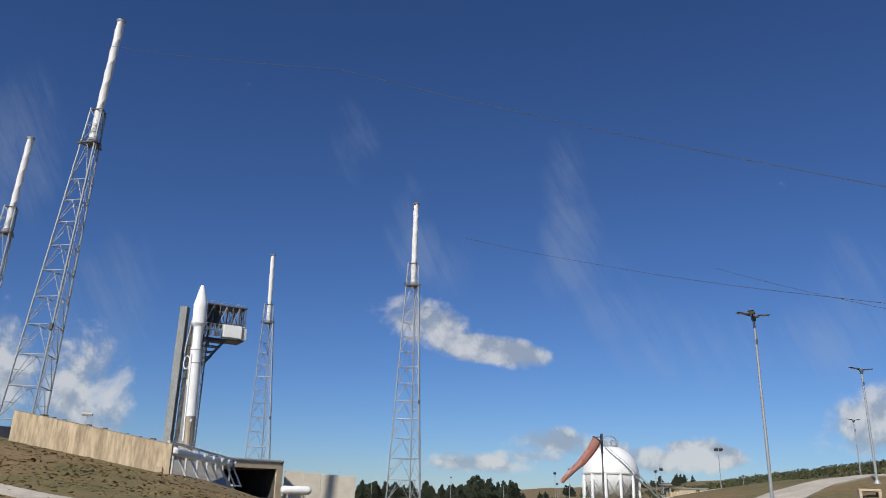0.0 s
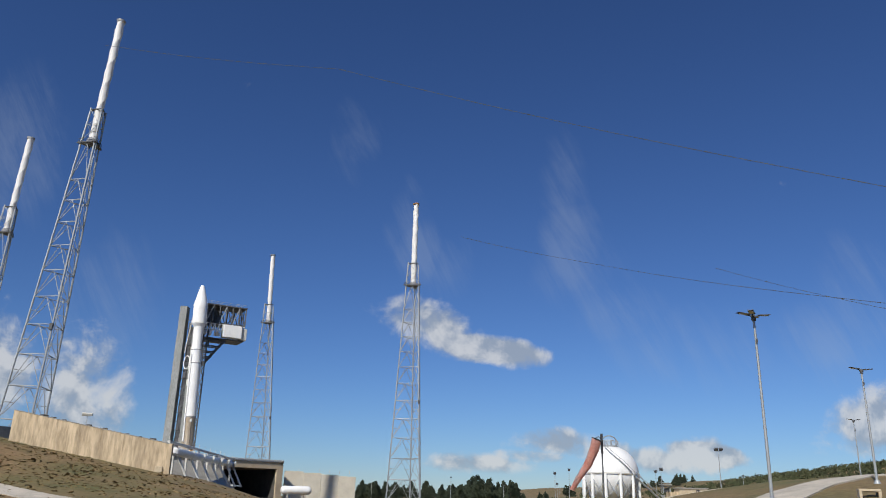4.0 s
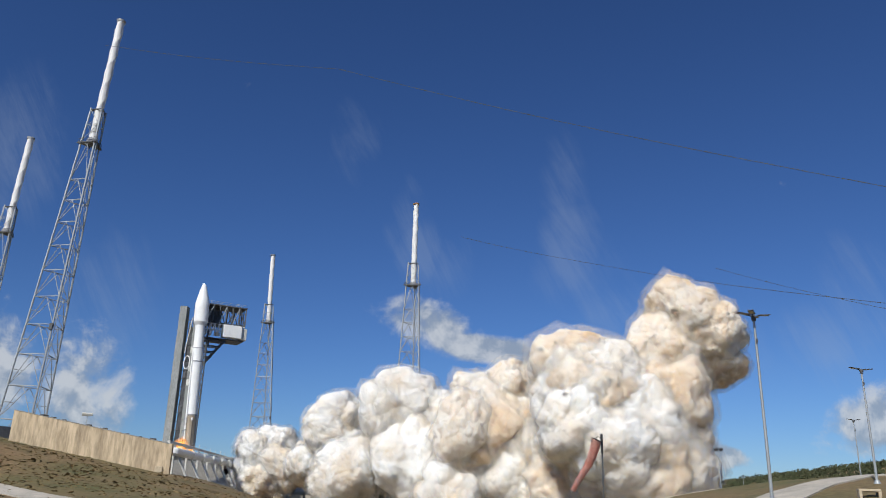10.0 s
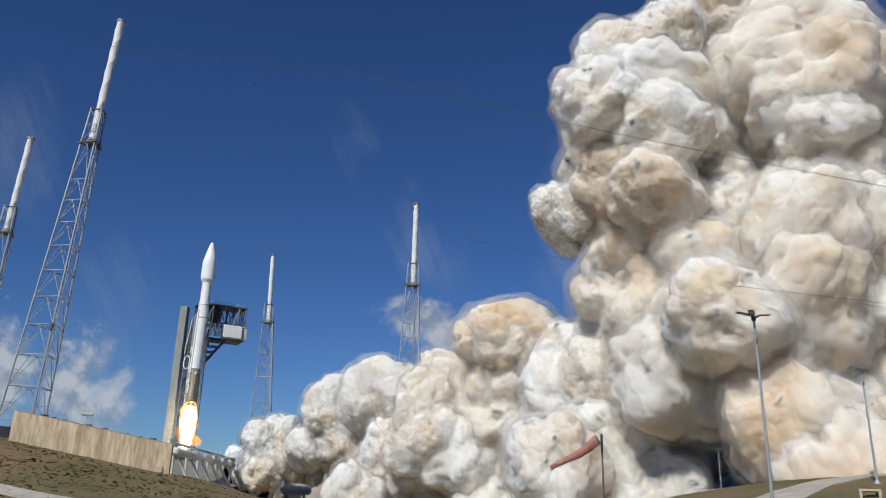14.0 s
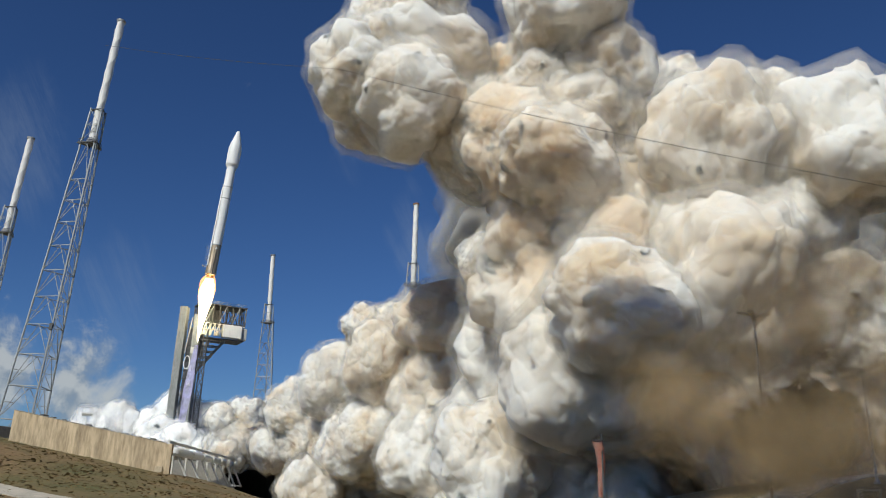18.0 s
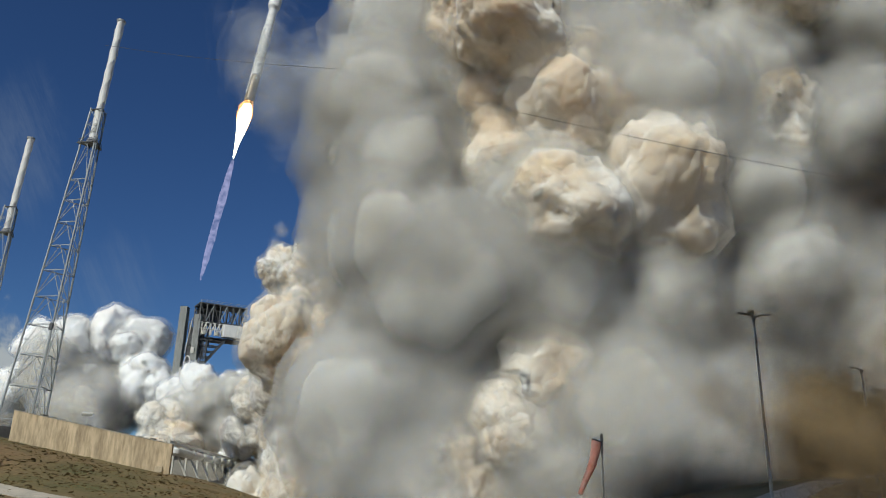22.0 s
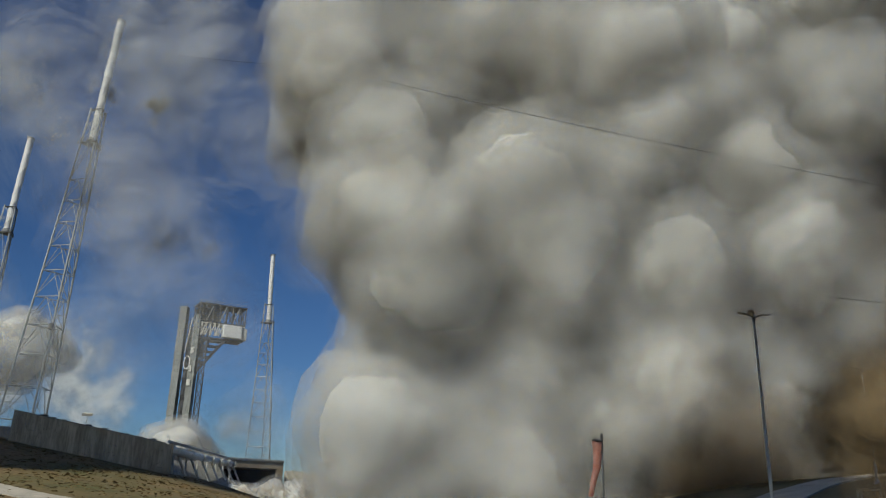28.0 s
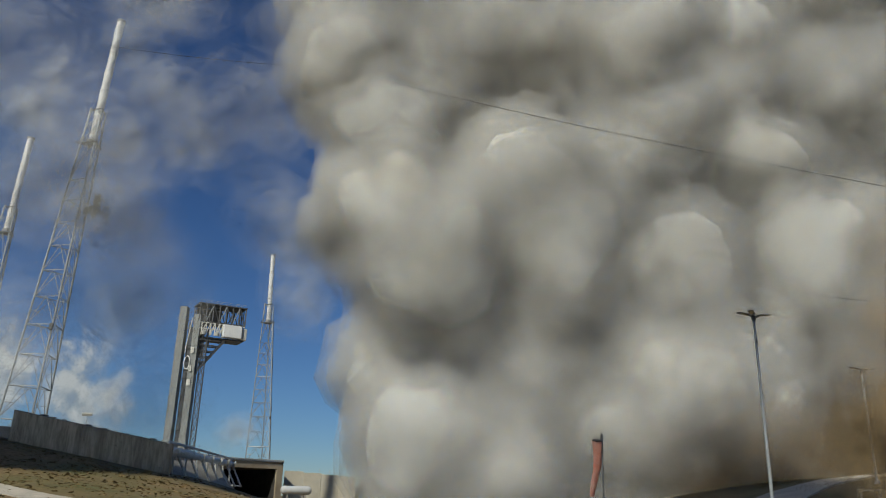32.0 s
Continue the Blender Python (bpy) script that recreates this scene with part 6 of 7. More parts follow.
    billow("brown", 11, 5, [(0, 41.9, 152.0, -28.2, 0.30), (11.6, 41.9, 152.0, -28.2, 0.30), (12.2, 41.9, 152.0, 31.1, 0.60), (13, 37.7, 148.0, 33.6, 1.00), (14.5, 35.4, 144.0, 29.5, 1.10), (17, 27.8, 124.0, 27.4, 1.10), (19, 19.4, 118.0, 24.2, 1.10), (22, 15.8, 118.0, 18.8, 1.10), (27, 15.5, 120.0, -18.1, 1.10), (32, 15.3, 121.0, -36.5, 1.10)])
    billow("smoke", 15, 7, [(0, -52.0, 238.0, -37.0, 0.30), (10.3, -52.0, 238.0, -37.0, 0.30), (10.9, 53.9, 176.0, 18.0, 0.60), (11.6, 58.5, 170.0, 37.5, 1.00), (13, 60.6, 166.0, 63.2, 1.10), (14.5, 59.3, 160.0, 71.9, 1.10), (17, 41.4, 150.0, 72.3, 1.10), (19, 29.9, 146.0, 76.7, 1.10), (21, 25.7, 146.0, 100.1, 1.10), (23, 44.9, 240.0, 272.8, 1.00), (32, 88.2, 451.5, 661.6, 1.00)])
    billow("smoke", 11, 6, [(0, 63.5, 132.0, -28.2, 0.30), (13.4, 63.5, 132.0, -28.2, 0.30), (14, 63.5, 132.0, 67.0, 0.60), (15.5, 35.1, 130.0, 68.7, 1.00), (17, 11.4, 126.0, 68.3, 1.10), (19, -1.9, 124.0, 61.2, 1.10), (20, -3.0, 124.0, 64.5, 1.10), (21, -1.4, 130.0, 83.4, 1.10), (22.5, -0.8, 240.0, 256.6, 1.00), (32, 1.3, 588.3, 804.8, 1.00)])
    billow("brown", 10, 5, [(0, -52.0, 238.0, -26.0, 0.30), (9, -52.0, 238.0, -26.0, 0.30), (9.6, 44.1, 176.0, 25.3, 0.60), (10, 54.0, 168.0, 35.7, 1.00), (10.5, 60.0, 158.0, 44.9, 1.10), (11, 64.8, 152.0, 55.7, 1.10), (12, 65.0, 146.0, 69.9, 1.10), (13, 65.1, 142.0, 86.2, 1.10), (14.5, 58.7, 140.0, 102.7, 1.10), (16.5, 85.5, 240.0, 259.5, 1.00), (32, 189.1, 627.5, 867.1, 1.00)])
    # four unseen bunches overhead, added to shade the ground and the lower right
    billow("haze", 12, 6, [(0, 150.0, 60.0, -30.4, 0.50), (12.7, 150.0, 60.0, -30.4, 0.50), (13.5, 150.0, 60.0, 40.0, 1.00), (15, 70.0, 20.0, 76.0, 1.00), (16.5, 10.0, 14.0, 78.0, 1.10), (19, 0.0, 14.0, 78.0, 1.20), (21, -2.0, 10.0, 78.0, 1.10), (23, -4.0, 4.0, 78.0, 1.10), (25, -6.0, 0.0, 78.0, 1.10), (28, -10.0, 0.0, 78.0, 1.20), (32, -12.0, 0.0, 78.0, 1.20)])
    billow("haze", 12, 6, [(0, 150.0, 50.0, -30.4, 0.50), (13.7, 150.0, 50.0, -30.4, 0.50), (14.5, 150.0, 50.0, 40.0, 1.00), (16, 60.0, 14.0, 76.0, 1.00), (17.5, -20.0, 14.0, 78.0, 1.20), (19, -24.0, 14.0, 78.0, 1.20), (21, -26.0, 10.0, 78.0, 1.10), (23, -28.0, 4.0, 78.0, 1.10), (25, -32.0, 2.0, 78.0, 1.10), (32, -40.0, 2.0, 78.0, 1.20)])
    billow("haze", 12, 6, [(0, 150.0, 50.0, -30.4, 0.50), (16.7, 150.0, 50.0, -30.4, 0.50), (17.5, 150.0, 50.0, 40.0, 1.00), (19.2, 60.0, 10.0, 76.0, 1.00), (21, -44.0, 8.0, 80.0, 1.10), (23, -50.0, 8.0, 80.0, 1.10), (28, -60.0, 6.0, 80.0, 1.10), (32, -64.0, 6.0, 80.0, 1.20)])
    billow("haze", 8, 5, [(0, 140.0, -14.0, -21.6, 0.50), (13.8, 140.0, -14.0, -21.6, 0.50), (14.6, 140.0, -14.0, 50.0, 1.00), (16.6, 20.0, -18.0, 74.0, 1.00), (19, -10.0, -20.0, 76.0, 1.10), (25, -12.0, -22.0, 76.0, 1.10), (29, -10.0, -20.0, 76.0, 1.10), (32, 10.0, -20.0, 76.0, 1.10)])
    # unseen bunch beyond the left edge, added to shade the wall and bank
    billow("smoke", 17, 9, [(0, -170.0, 30.0, -41.4, 0.50), (24.6, -170.0, 30.0, -41.4, 0.50), (25.4, -170.0, 30.0, 84.0, 1.00), (27.0, -104.0, 52.0, 88.0, 1.30), (32, -102.0, 52.0, 88.0, 1.30)])
    billow("steam", 4.5, 5, [(0, -84.0, 276.0, -13.9, 0.30), (11.7, -84.0, 276.0, -13.9, 0.30), (12.3, -67.8, 258.0, 5.9, 0.50), (13, -64.5, 257.0, 11.2, 0.70), (14.5, -62.8, 256.0, 14.7, 1.00), (16, -70.2, 258.0, 19.1, 1.20), (18, -65.0, 256.0, 18.2, 1.20), (22, -62.0, 256.0, 7.8, 1.00), (32, -58.3, 256.0, -5.3, 1.00)])
    billow("murk", 8, 4, [(0, 43.3, 60.0, -21.6, 0.30), (15.2, 43.3, 60.0, -21.6, 0.30), (15.8, 43.3, 60.0, 2.1, 0.80), (16.8, 21.6, 40.0, 10.3, 1.00), (19, 17.4, 36.0, 10.4, 1.10), (21, 19.6, 36.0, 14.5, 1.10), (23, 22.0, 36.0, 15.8, 1.10), (28, 21.8, 36.0, 14.6, 1.10), (30, 23.1, 36.0, 12.3, 1.10), (32, 25.1, 36.0, 10.6, 1.10)])
    billow("murk", 7, 4, [(0, 42.5, 60.0, -19.4, 0.30), (15.2, 42.5, 60.0, -19.4, 0.30), (15.8, 42.5, 60.0, -1.9, 0.80), (16.8, 19.2, 42.0, 2.8, 1.00), (19, 17.3, 40.0, 4.3, 1.10), (20.5, 19.0, 40.0, 3.8, 1.10), (22, 24.0, 40.0, 3.1, 1.10), (26, 27.7, 40.0, 3.2, 1.10), (32, 29.1, 40.0, 3.3, 1.10)])
    billow("steam", 11, 7, [(0, -84.0, 276.0, -28.2, 0.30), (15.6, -84.0, 276.0, -28.2, 0.30), (16.2, -88.1, 288.0, 16.9, 0.60), (17, -90.2, 286.0, 21.7, 0.90), (19, -97.8, 286.0, 25.5, 1.00), (21, -111.8, 284.0, 41.3, 1.10), (23, -122.7, 284.0, 57.9, 1.20), (25, -124.2, 284.0, 53.6, 1.20), (26.5, -156.0, 284.0, 54.9, 1.20), (28, -219.1, 284.0, 61.8, 1.20), (32, -303.1, 284.0, 71.1, 1.20)])
    billow("steam", 11, 7, [(0, -84.0, 276.0, -28.2, 0.30), (15.7, -84.0, 276.0, -28.2, 0.30), (16.3, -74.9, 282.0, 14.0, 0.60), (17, -74.8, 280.0, 17.7, 0.90), (19, -113.7, 280.0, 23.6, 1.00), (21, -99.4, 280.0, 36.9, 1.10), (23, -108.2, 280.0, 40.8, 1.20), (25, -113.4, 280.0, 34.5, 1.20), (26.5, -137.7, 280.0, 33.9, 1.20), (28, -210.5, 280.0, 40.1, 1.20), (32, -307.6, 280.0, 48.4, 1.20)])
    billow("steam", 12, 7, [(0, -84.0, 276.0, -30.4, 0.30), (16, -84.0, 276.0, -30.4, 0.30), (16.6, -102.4, 282.0, 10.4, 0.60), (17.5, -106.2, 280.0, 14.1, 0.90), (19, -133.5, 280.0, 22.1, 1.00), (21, -136.0, 280.0, 36.0, 1.10), (23, -137.3, 280.0, 54.5, 1.20), (25, -152.5, 280.0, 69.1, 1.20), (26.5, -190.9, 280.0, 70.3, 1.20), (28, -241.7, 280.0, 77.7, 1.20), (32, -309.5, 280.0, 87.7, 1.20)])
    billow("steam", 11, 6, [(0, -84.0, 276.0, -28.2, 0.30), (15.8, -84.0, 276.0, -28.2, 0.30), (16.4, -54.8, 262.0, 14.4, 0.60), (17, -56.6, 260.0, 17.8, 0.90), (19, -53.4, 258.0, 27.7, 1.00), (21, -58.8, 256.0, 30.1, 1.00), (23, -64.7, 256.0, 32.7, 1.10), (25, -63.7, 256.0, 23.6, 1.10), (26.8, -59.2, 256.0, -19.0, 1.00), (32, -52.7, 256.0, -80.5, 1.00)])
    billow("steam", 10, 7, [(0, -84.0, 276.0, -26.0, 0.30), (16.6, -84.0, 276.0, -26.0, 0.30), (17.2, -82.0, 262.0, 8.3, 0.60), (18, -83.0, 258.0, 11.7, 0.90), (19, -83.1, 256.0, 16.9, 1.00), (21, -80.1, 254.0, 26.6, 1.10), (23, -78.6, 254.0, 29.4, 1.20), (25, -78.0, 254.0, 24.9, 1.20), (27, -76.8, 254.0, -12.8, 1.00), (32, -75.3, 254.0, -59.9, 1.00)])
    billow("haze", 10, 4, [(0, -84.0, 276.0, -26.0, 0.30), (19.9, -84.0, 276.0, -26.0, 0.30), (20.5, -63.1, 250.0, 14.4, 0.60), (22, -66.4, 250.0, 28.3, 1.00), (23.5, -68.8, 250.0, 33.7, 1.10), (25, -66.4, 250.0, 28.3, 1.10), (26.8, -59.8, 250.0, -15.4, 1.00), (32, -50.4, 250.0, -78.5, 1.00)])
    billow("haze", 14, 5, [(0, -84.0, 276.0, -34.8, 0.30), (18.6, -84.0, 276.0, -34.8, 0.30), (19.2, -138.9, 276.0, 8.3, 0.60), (21, -129.7, 274.0, 27.5, 1.00), (23, -125.9, 272.0, 45.1, 1.20), (25, -134.1, 272.0, 57.1, 1.20), (26.5, -179.4, 272.0, 60.1, 1.20), (28, -242.6, 272.0, 66.8, 1.20), (32, -326.8, 272.0, 75.7, 1.20)])
    billow("steam", 11, 6, [(0, -84.0, 276.0, -28.2, 0.30), (17.4, -84.0, 276.0, -28.2, 0.30), (18, -137.6, 280.0, 11.3, 0.60), (19, -151.9, 280.0, 23.6, 0.90), (21, -156.3, 280.0, 35.5, 1.10), (23, -158.3, 280.0, 35.4, 1.20), (25, -176.8, 280.0, 45.1, 1.20), (27, -234.4, 280.0, 52.0, 1.20), (32, -306.3, 280.0, 60.5, 1.20)])
    billow("haze", 13, 5, [(0, -84.0, 276.0, -32.6, 0.30), (18.9, -84.0, 276.0, -32.6, 0.30), (19.5, -109.6, 270.0, 10.7, 0.60), (21, -115.3, 265.0, 23.1, 1.00), (23, -119.4, 262.0, 32.1, 1.10), (25, -129.2, 262.0, 33.7, 1.10), (26.5, -164.6, 262.0, 38.5, 1.10), (28, -217.1, 262.0, 41.0, 1.10), (32, -287.1, 262.0, 44.3, 1.10)])
    billow("thin", 11, 4, [(0, -94.4, 215.0, -28.2, 0.30), (20.9, -94.4, 215.0, -28.2, 0.30), (21.5, -94.4, 215.0, 5.7, 0.60), (22.5, -93.4, 205.0, 16.7, 1.00), (23, -95.9, 200.0, 19.0, 1.00), (23.6, -96.3, 195.0, 18.5, 1.00), (25, -100.0, 190.0, 28.9, 1.20), (27, -110.0, 190.0, 37.1, 1.20), (29, -125.3, 190.0, 42.4, 1.20), (32, -136.8, 190.0, 46.5, 1.20)])
    billow("smoke", 9, 6, [(0, -52.0, 238.0, -23.8, 0.30), (15.9, -52.0, 238.0, -23.8, 0.30), (16.5, -8.1, 196.0, 23.7, 0.50), (17.5, -12.6, 190.0, 36.8, 0.80), (18.5, -14.4, 186.0, 50.3, 1.00), (19, -14.5, 184.0, 54.1, 1.05), (20, -20.0, 182.0, 56.3, 1.05), (21, -29.7, 180.0, 58.3, 1.05), (22, -33.6, 180.0, 55.3, 1.00), (23, -38.0, 180.0, 42.5, 1.00), (25, -38.7, 180.0, 21.1, 1.00), (28, -36.6, 180.0, -1.1, 1.00), (32, -35.2, 180.0, -15.9, 1.00)])
    billow("haze", 16, 4, [(0, 20.7, 130.0, -39.2, 0.30), (18.9, 20.7, 130.0, -39.2, 0.30), (19.5, 20.7, 130.0, 0.8, 0.80), (21, 4.0, 124.0, 12.3, 1.00), (23, -4.1, 122.0, 13.6, 1.00), (25, -6.5, 120.0, 11.7, 1.00), (28, 2.1, 118.0, 9.3, 1.00), (32, 8.9, 118.0, 8.6, 1.00)])
    billow("haze", 16, 4, [(0, 30.7, 130.0, -39.2, 0.30), (18.4, 30.7, 130.0, -39.2, 0.30), (19, 30.7, 130.0, 19.1, 0.80), (20.5, 1.3, 128.0, 58.7, 1.00), (22, -6.7, 124.0, 56.7, 1.00), (24, -13.1, 122.0, 66.6, 1.00), (25, -19.0, 120.0, 68.6, 1.05), (28, -13.0, 120.0, 72.0, 1.0), (32, -8.0, 120.0, 80.0, 1.0)])
    billow("haze", 15, 4, [(0, 41.6, 130.0, -37.0, 0.30), (19.4, 41.6, 130.0, -37.0, 0.30), (20, 41.6, 130.0, 39.1, 0.80), (22, 1.7, 128.0, 37.4, 1.00), (24, -9.9, 124.0, 41.0, 1.00), (25, -9.9, 122.0, 43.3, 1.10), (28, -6.1, 120.0, 44.7, 1.10), (32, 6.0, 118.0, 44.3, 1.10)])
    billow("thin", 14, 5, [(0, 11.4, 126.0, -34.8, 0.30), (17.9, 11.4, 126.0, -34.8, 0.30), (18.5, 11.4, 126.0, 69.4, 0.60), (20, -15.6, 122.0, 75.6, 1.00), (21, -23.5, 120.0, 75.3, 1.00), (22, -25.0, 120.0, 69.6, 1.00), (23, -26.0, 120.0, 69.6, 1.10), (25, -30.9, 118.0, 72.7, 1.10), (28, -44.6, 116.0, 68.9, 1.10), (32, -50.6, 116.0, 91.8, 1.10)])
    billow("thin", 9, 2, [(0, -67.3, 260.0, -23.8, 0.30), (24.9, -67.3, 260.0, -23.8, 0.30), (25.5, -67.3, 260.0, -2.7, 0.80), (27.5, -62.0, 250.0, 21.4, 1.00), (30, -68.9, 240.0, 27.1, 1.20), (32, -59.5, 240.0, 20.6, 1.20)])
    billow("thin", 12, 4, [(0, -93.4, 200.0, -30.4, 0.30), (24.4, -93.4, 200.0, -30.4, 0.30), (25, -93.4, 200.0, -2.7, 0.80), (27, -94.9, 190.0, 31.8, 1.00), (29, -97.3, 180.0, 40.9, 1.20), (31, -87.1, 150.0, 66.0, 1.20), (32, -83.7, 140.0, 74.1, 1.20)])
    billow("thin", 8, 3, [(0, -25.3, 160.0, -21.6, 0.30), (20.9, -25.3, 160.0, -21.6, 0.30), (21.5, -25.3, 160.0, 21.5, 0.80), (23, -37.5, 156.0, 47.9, 0.90), (25, -49.3, 154.0, 50.7, 1.10), (28, -56.4, 150.0, 51.7, 1.30), (30, -61.0, 146.0, 61.2, 1.40), (32, -62.4, 140.0, 69.7, 1.40)])
    billow("thin", 3.6, 7, [(0, -26.5, 162.0, -11.9, 0.30), (19.9, -26.5, 162.0, -11.9, 0.30), (20.5, -26.5, 162.0, 33.6, 0.60), (21.5, -27.7, 160.0, 53.3, 1.40), (23, -43.5, 158.0, 54.8, 1.70), (25, -54.6, 156.0, 55.1, 1.80), (27, -65.8, 156.0, 61.3, 1.20), (29, -89.6, 156.0, 128.9, 1.20), (32, -107.5, 156.0, 179.6, 1.20)])
    billow("thin", 3.6, 7, [(0, -23.8, 162.0, -11.9, 0.30), (20.2, -23.8, 162.0, -11.9, 0.30), (20.8, -23.8, 162.0, 28.9, 0.60), (22, -29.7, 160.0, 46.8, 1.40), (23, -38.1, 158.0, 49.8, 1.70), (25, -47.5, 156.0, 46.4, 1.80), (27, -55.0, 156.0, 53.8, 1.20), (29, -75.9, 156.0, 129.3, 1.20), (32, -91.5, 156.0, 186.0, 1.20)])
    billow("thin", 18, 3, [(0, -112.3, 150.0, -43.6, 0.30), (26.4, -112.3, 150.0, -43.6, 0.30), (27, -112.3, 150.0, 92.7, 0.70), (28.5, -76.4, 148.0, 78.6, 1.00), (30, -61.1, 146.0, 78.0, 1.10), (32, -58.6, 144.0, 82.3, 1.20)])
    billow("thin", 18, 3, [(0, -109.0, 150.0, -43.6, 0.30), (26.6, -109.0, 150.0, -43.6, 0.30), (27.2, -109.0, 150.0, 29.0, 0.70), (28.8, -76.8, 148.0, 40.9, 1.00), (30.5, -69.2, 146.0, 47.6, 1.10), (32, -66.0, 144.0, 54.1, 1.20)])
    billow("thin", 16, 3, [(0, -8.4, 150.0, -39.2, 0.30), (26.9, -8.4, 150.0, -39.2, 0.30), (27.5, -8.4, 150.0, 20.6, 0.70), (29, -32.7, 148.0, 51.6, 1.00), (31, -30.0, 146.0, 51.0, 1.10), (32, -28.5, 144.0, 50.4, 1.20)])
    billow("murk", 6, 3, [(0, 41.2, 52.0, -17.2, 0.30), (15, 41.2, 52.0, -17.2, 0.30), (15.6, 41.2, 52.0, 2.1, 0.80), (16.9, 27.0, 50.0, 7.3, 1.00), (20, 26.7, 50.0, 8.0, 1.10), (26, 26.9, 50.0, 8.0, 1.10), (32, 27.4, 50.0, 7.3, 1.10)])
    billow("murk", 5, 3, [(0, 33.3, 42.0, -15.0, 0.30), (15, 33.3, 42.0, -15.0, 0.30), (15.6, 33.3, 42.0, 2.0, 0.80), (16.8, 17.7, 41.0, 9.1, 1.00), (19, 16.5, 41.0, 9.7, 1.10), (23, 16.5, 41.0, 11.3, 1.10), (26, 16.9, 41.0, 10.3, 1.10), (28, 17.1, 41.0, 12.2, 1.00), (29.5, 20.1, 41.0, 14.3, 1.00), (32, 26.0, 41.0, 15.4, 1.00)])
    billow("murk", 5, 3, [(0, 33.3, 42.0, -15.0, 0.30), (15.2, 33.3, 42.0, -15.0, 0.30), (15.8, 33.3, 42.0, 2.0, 0.80), (16.9, 16.5, 41.0, 3.8, 1.00), (20, 16.3, 41.0, 4.4, 1.10), (22, 20.5, 41.0, 3.1, 1.10), (32, 24.0, 41.0, 3.2, 1.00)])
    billow("haze", 14, 4, [(0, -84.0, 276.0, -34.8, 0.30), (19.9, -84.0, 276.0, -34.8, 0.30), (20.5, -102.0, 275.0, 11.1, 0.60), (22.5, -118.3, 272.0, 35.4, 1.00), (25, -129.7, 270.0, 48.7, 1.10), (27.5, -144.3, 270.0, 52.3, 1.20), (30, -174.1, 270.0, 59.7, 1.20), (32, -186.0, 270.0, 62.7, 1.20)])
    billow("haze", 13, 4, [(0, -84.0, 276.0, -32.6, 0.30), (20.4, -84.0, 276.0, -32.6, 0.30), (21, -72.9, 262.0, 9.4, 0.60), (23, -75.9, 260.0, 23.7, 1.00), (25, -77.2, 258.0, 23.5, 1.10), (28, -78.8, 258.0, 7.4, 1.00), (30, -75.4, 258.0, -19.5, 1.00), (32, -73.7, 258.0, -33.0, 1.00)])
    billow("thin", 1.2, 3, [(0, -85.2, 271.0, 6.0, 0.20), (8.1, -85.2, 271.0, 6.0, 0.20), (8.6, -86.6, 267.6, 18.3, 0.70), (9.4, -87.0, 267.4, 21.3, 1.00), (10, -86.3, 267.2, 21.9, 1.00), (11, -86.2, 267.2, 23.4, 1.00), (11.5, -86.3, 267.2, 24.1, 1.00), (12, -86.4, 267.2, 25.3, 1.00), (12.5, -86.7, 267.2, 27.7, 1.00), (13, -87.0, 267.2, 30.7, 1.00), (13.5, -87.0, 267.2, 34.0, 1.00), (14, -87.1, 267.2, 37.6, 1.00), (14.5, -87.0, 267.2, 42.3, 1.00), (16.5, -86.6, 267.2, 66.0, 1.00), (17, -86.4, 267.2, 71.2, 1.00), (17.5, -86.3, 267.2, 77.3, 1.00), (18, -85.9, 267.2, 83.5, 1.00), (18.5, -85.5, 267.2, 91.1, 1.00), (19, -85.0, 267.2, 101.5, 1.00), (21, -84.0, 290.0, 146.5, 0.30), (32, -45.0, 285.0, 430.0, 0.30)])
    billow("thin", 1.8, 2, [(0, -85.2, 271.0, 6.0, 0.20), (8.3, -85.2, 271.0, 6.0, 0.20), (8.8, -86.6, 267.6, 20.1, 0.70), (9.6, -87.0, 267.4, 24.8, 1.00), (10, -86.3, 267.2, 25.4, 1.00), (11, -86.3, 267.2, 26.9, 1.00), (11.5, -86.4, 267.2, 27.6, 1.00), (12, -86.5, 267.2, 28.8, 1.00), (12.5, -86.8, 267.2, 31.2, 1.00), (13, -87.0, 267.2, 34.2, 1.00), (13.5, -87.0, 267.2, 37.5, 1.00), (14, -87.1, 267.2, 41.1, 1.00), (14.5, -86.9, 267.2, 45.8, 1.00), (16.5, -86.5, 267.2, 69.5, 1.00), (17, -86.2, 267.2, 74.8, 1.00), (17.5, -86.1, 267.2, 80.8, 1.00), (18, -85.7, 267.2, 87.0, 1.00), (18.5, -85.2, 267.2, 94.6, 1.00), (19, -84.6, 267.2, 105.0, 1.00), (19.5, -83.8, 267.2, 113.4, 1.00), (20, -82.6, 267.2, 121.9, 1.00), (22, -81.6, 290.0, 166.9, 0.30), (32, -45.0, 285.0, 430.0, 0.30)])
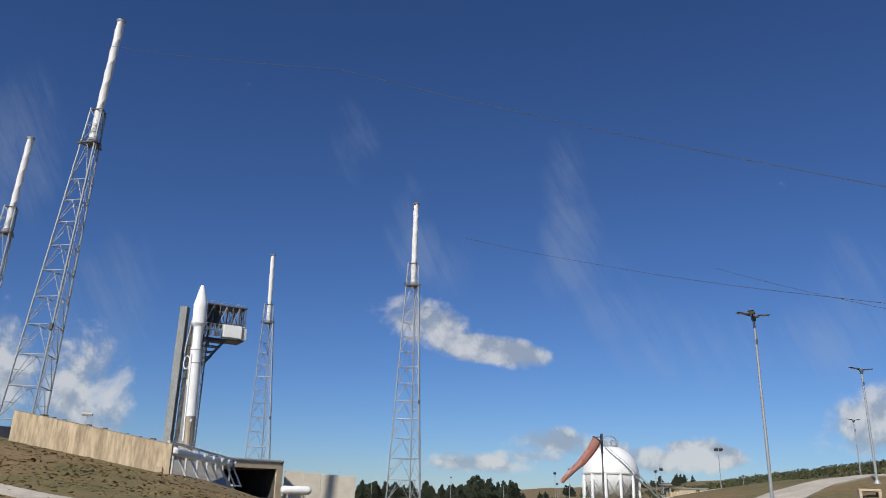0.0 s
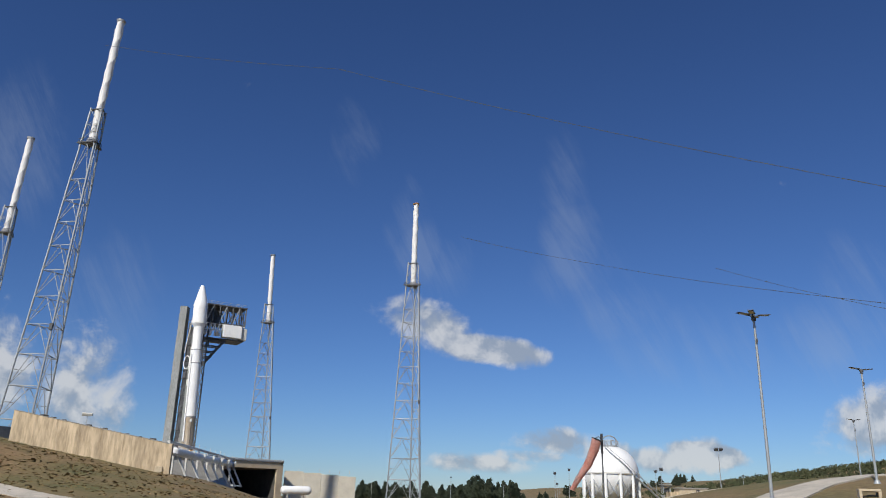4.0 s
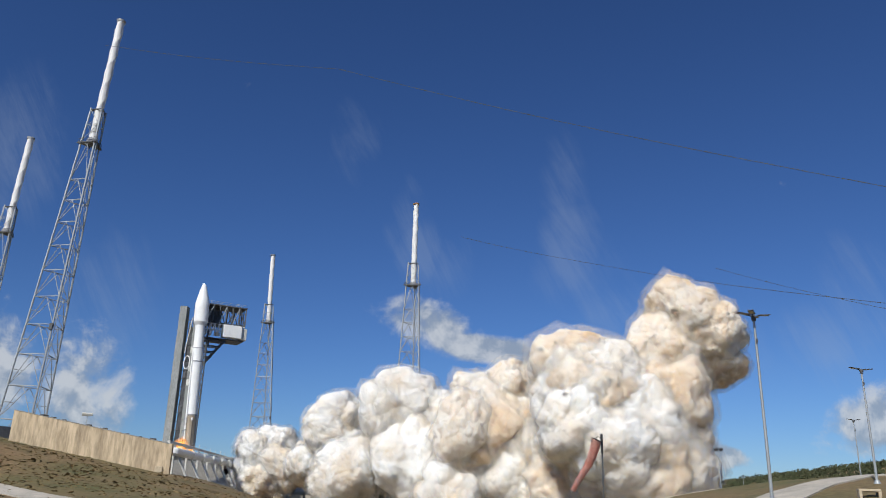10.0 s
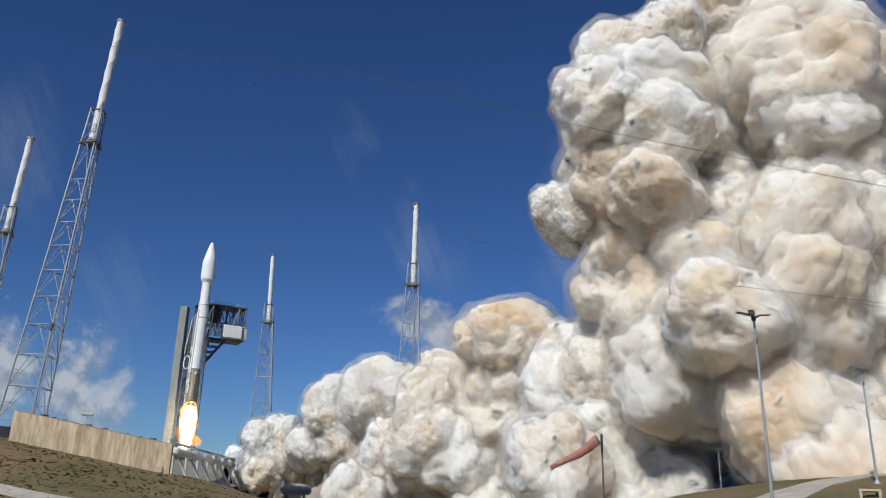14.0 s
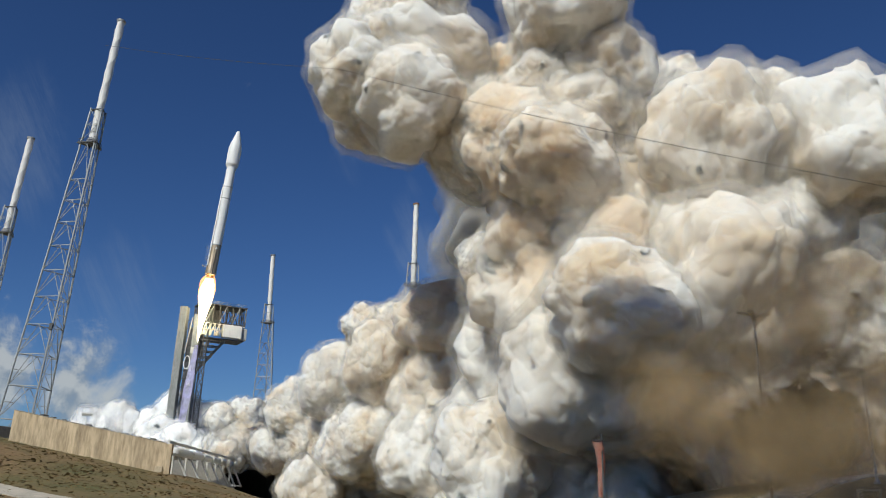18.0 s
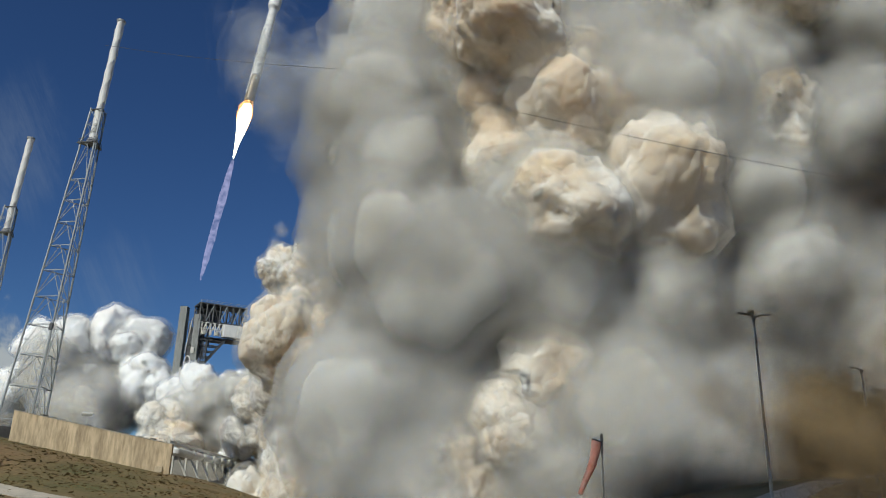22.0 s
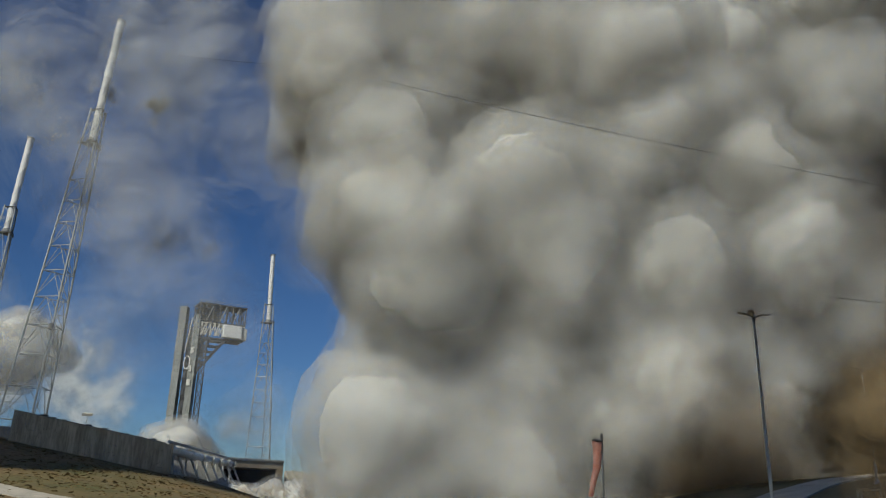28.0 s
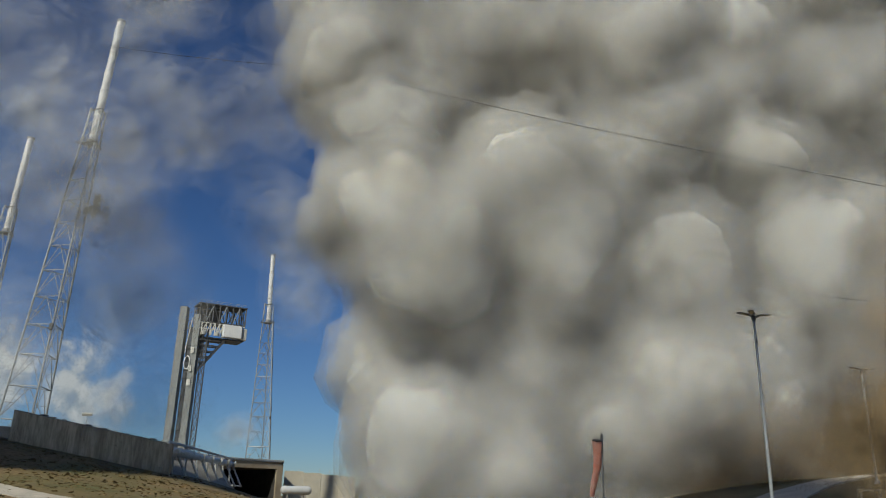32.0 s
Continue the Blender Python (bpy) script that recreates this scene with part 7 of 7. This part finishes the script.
    billow("thin", 0.9, 3, [(0, -85.2, 271.0, 6.0, 0.20), (7.9, -85.2, 271.0, 6.0, 0.20), (8.4, -86.6, 267.6, 16.6, 0.70), (9.2, -87.0, 267.4, 17.8, 1.00), (9.5, -86.5, 267.2, 17.8, 1.00), (10, -86.2, 267.2, 18.4, 1.00), (11, -86.2, 267.2, 19.9, 1.00), (11.5, -86.2, 267.2, 20.6, 1.00), (12, -86.4, 267.2, 21.8, 1.00), (12.5, -86.7, 267.2, 24.2, 1.00), (13, -87.0, 267.2, 27.2, 1.00), (13.5, -87.0, 267.2, 30.5, 1.00), (14, -87.1, 267.2, 34.1, 1.00), (14.5, -87.1, 267.2, 38.8, 1.00), (16.5, -86.8, 267.2, 62.5, 1.00), (17, -86.6, 267.2, 67.8, 1.00), (17.5, -86.5, 267.2, 73.8, 1.00), (18, -86.2, 267.2, 80.0, 1.00), (18.5, -85.8, 267.2, 87.6, 1.00), (19, -85.3, 267.2, 98.0, 1.00), (19.5, -84.6, 267.2, 106.4, 1.00), (20, -83.4, 267.2, 114.9, 1.00), (20.5, -82.5, 267.2, 125.0, 1.00), (21, -82.0, 267.2, 134.1, 1.00), (23, -81.0, 290.0, 179.1, 0.30), (32, -45.0, 285.0, 430.0, 0.30)])
    billow("fire", 3.2, 5, [(0, -87.5, 268.0, -11.0, 0.50), (8.4, -87.5, 268.0, -11.0, 0.50), (9.2, -87.5, 268.0, 15.0, 0.50), (11, -88.0, 267.0, 16.5, 0.70), (12, -88.0, 267.0, 18.0, 0.90), (13, -87.0, 266.5, 19.5, 1.00), (14, -86.5, 266.5, 21.0, 1.30), (15, -86.0, 266.5, 22.0, 1.30), (15.8, -85.5, 267.0, 18.0, 1.00), (16.5, -85.0, 272.0, -6.0, 0.40), (32, -85.0, 272.0, -8.0, 0.40)])
    billow("fire", 2.6, 4, [(0, -84.0, 266.0, -9.7, 0.50), (11.4, -84.0, 266.0, -9.7, 0.50), (12.2, -84.0, 266.0, 15.0, 0.40), (13, -82.0, 265.0, 16.5, 0.80), (14, -80.5, 264.0, 18.0, 1.20), (15, -80.0, 264.0, 18.5, 1.20), (15.8, -81.0, 266.0, 17.0, 1.00), (16.5, -82.0, 268.0, -6.0, 0.40), (32, -82.0, 268.0, -8.0, 0.40)])
    for x, z, late in ((52, 6, 0), (36, 3, 0.5), (66, 14, 0.3), (22, 2, 0.9)):
        billow("murk", 17, 2, [(0, x + 60, 120, -40, 0.4), (15.5 + late, x + 60, 120, -40, 0.4), (17 + late, x + 30, 100, z, 0.8), (19 + late, x + 8, 94, z, 1.0), (25, x, 92, z, 1.1), (28, x + 3, 92, z + 3, 1.1), (32, x + 6, 92, z + 1, 1.2)])
    for x, z, late in ((-72, 62, 0), (-44, 74, 0.3), (-88, 92, 0.2), (-58, 104, 0.5), (-30, 96, 0.1), (-58, 36, 0.9), (-80, 28, 1.1), (-30, 52, 0.4), (-52, 14, 1.3)):
        billow("veil", 27, 2, [(0, x + 90, 190, -60, 0.4), (23.5 + late, x + 90, 190, -60, 0.4), (24.8 + late, x + 60, 170, z * 0.8, 0.7), (27 + late, x + 10, 152, z, 1.0), (29, x, 148, z, 1.1), (32, x - 2, 144, z + 2, 1.3)])



motions()
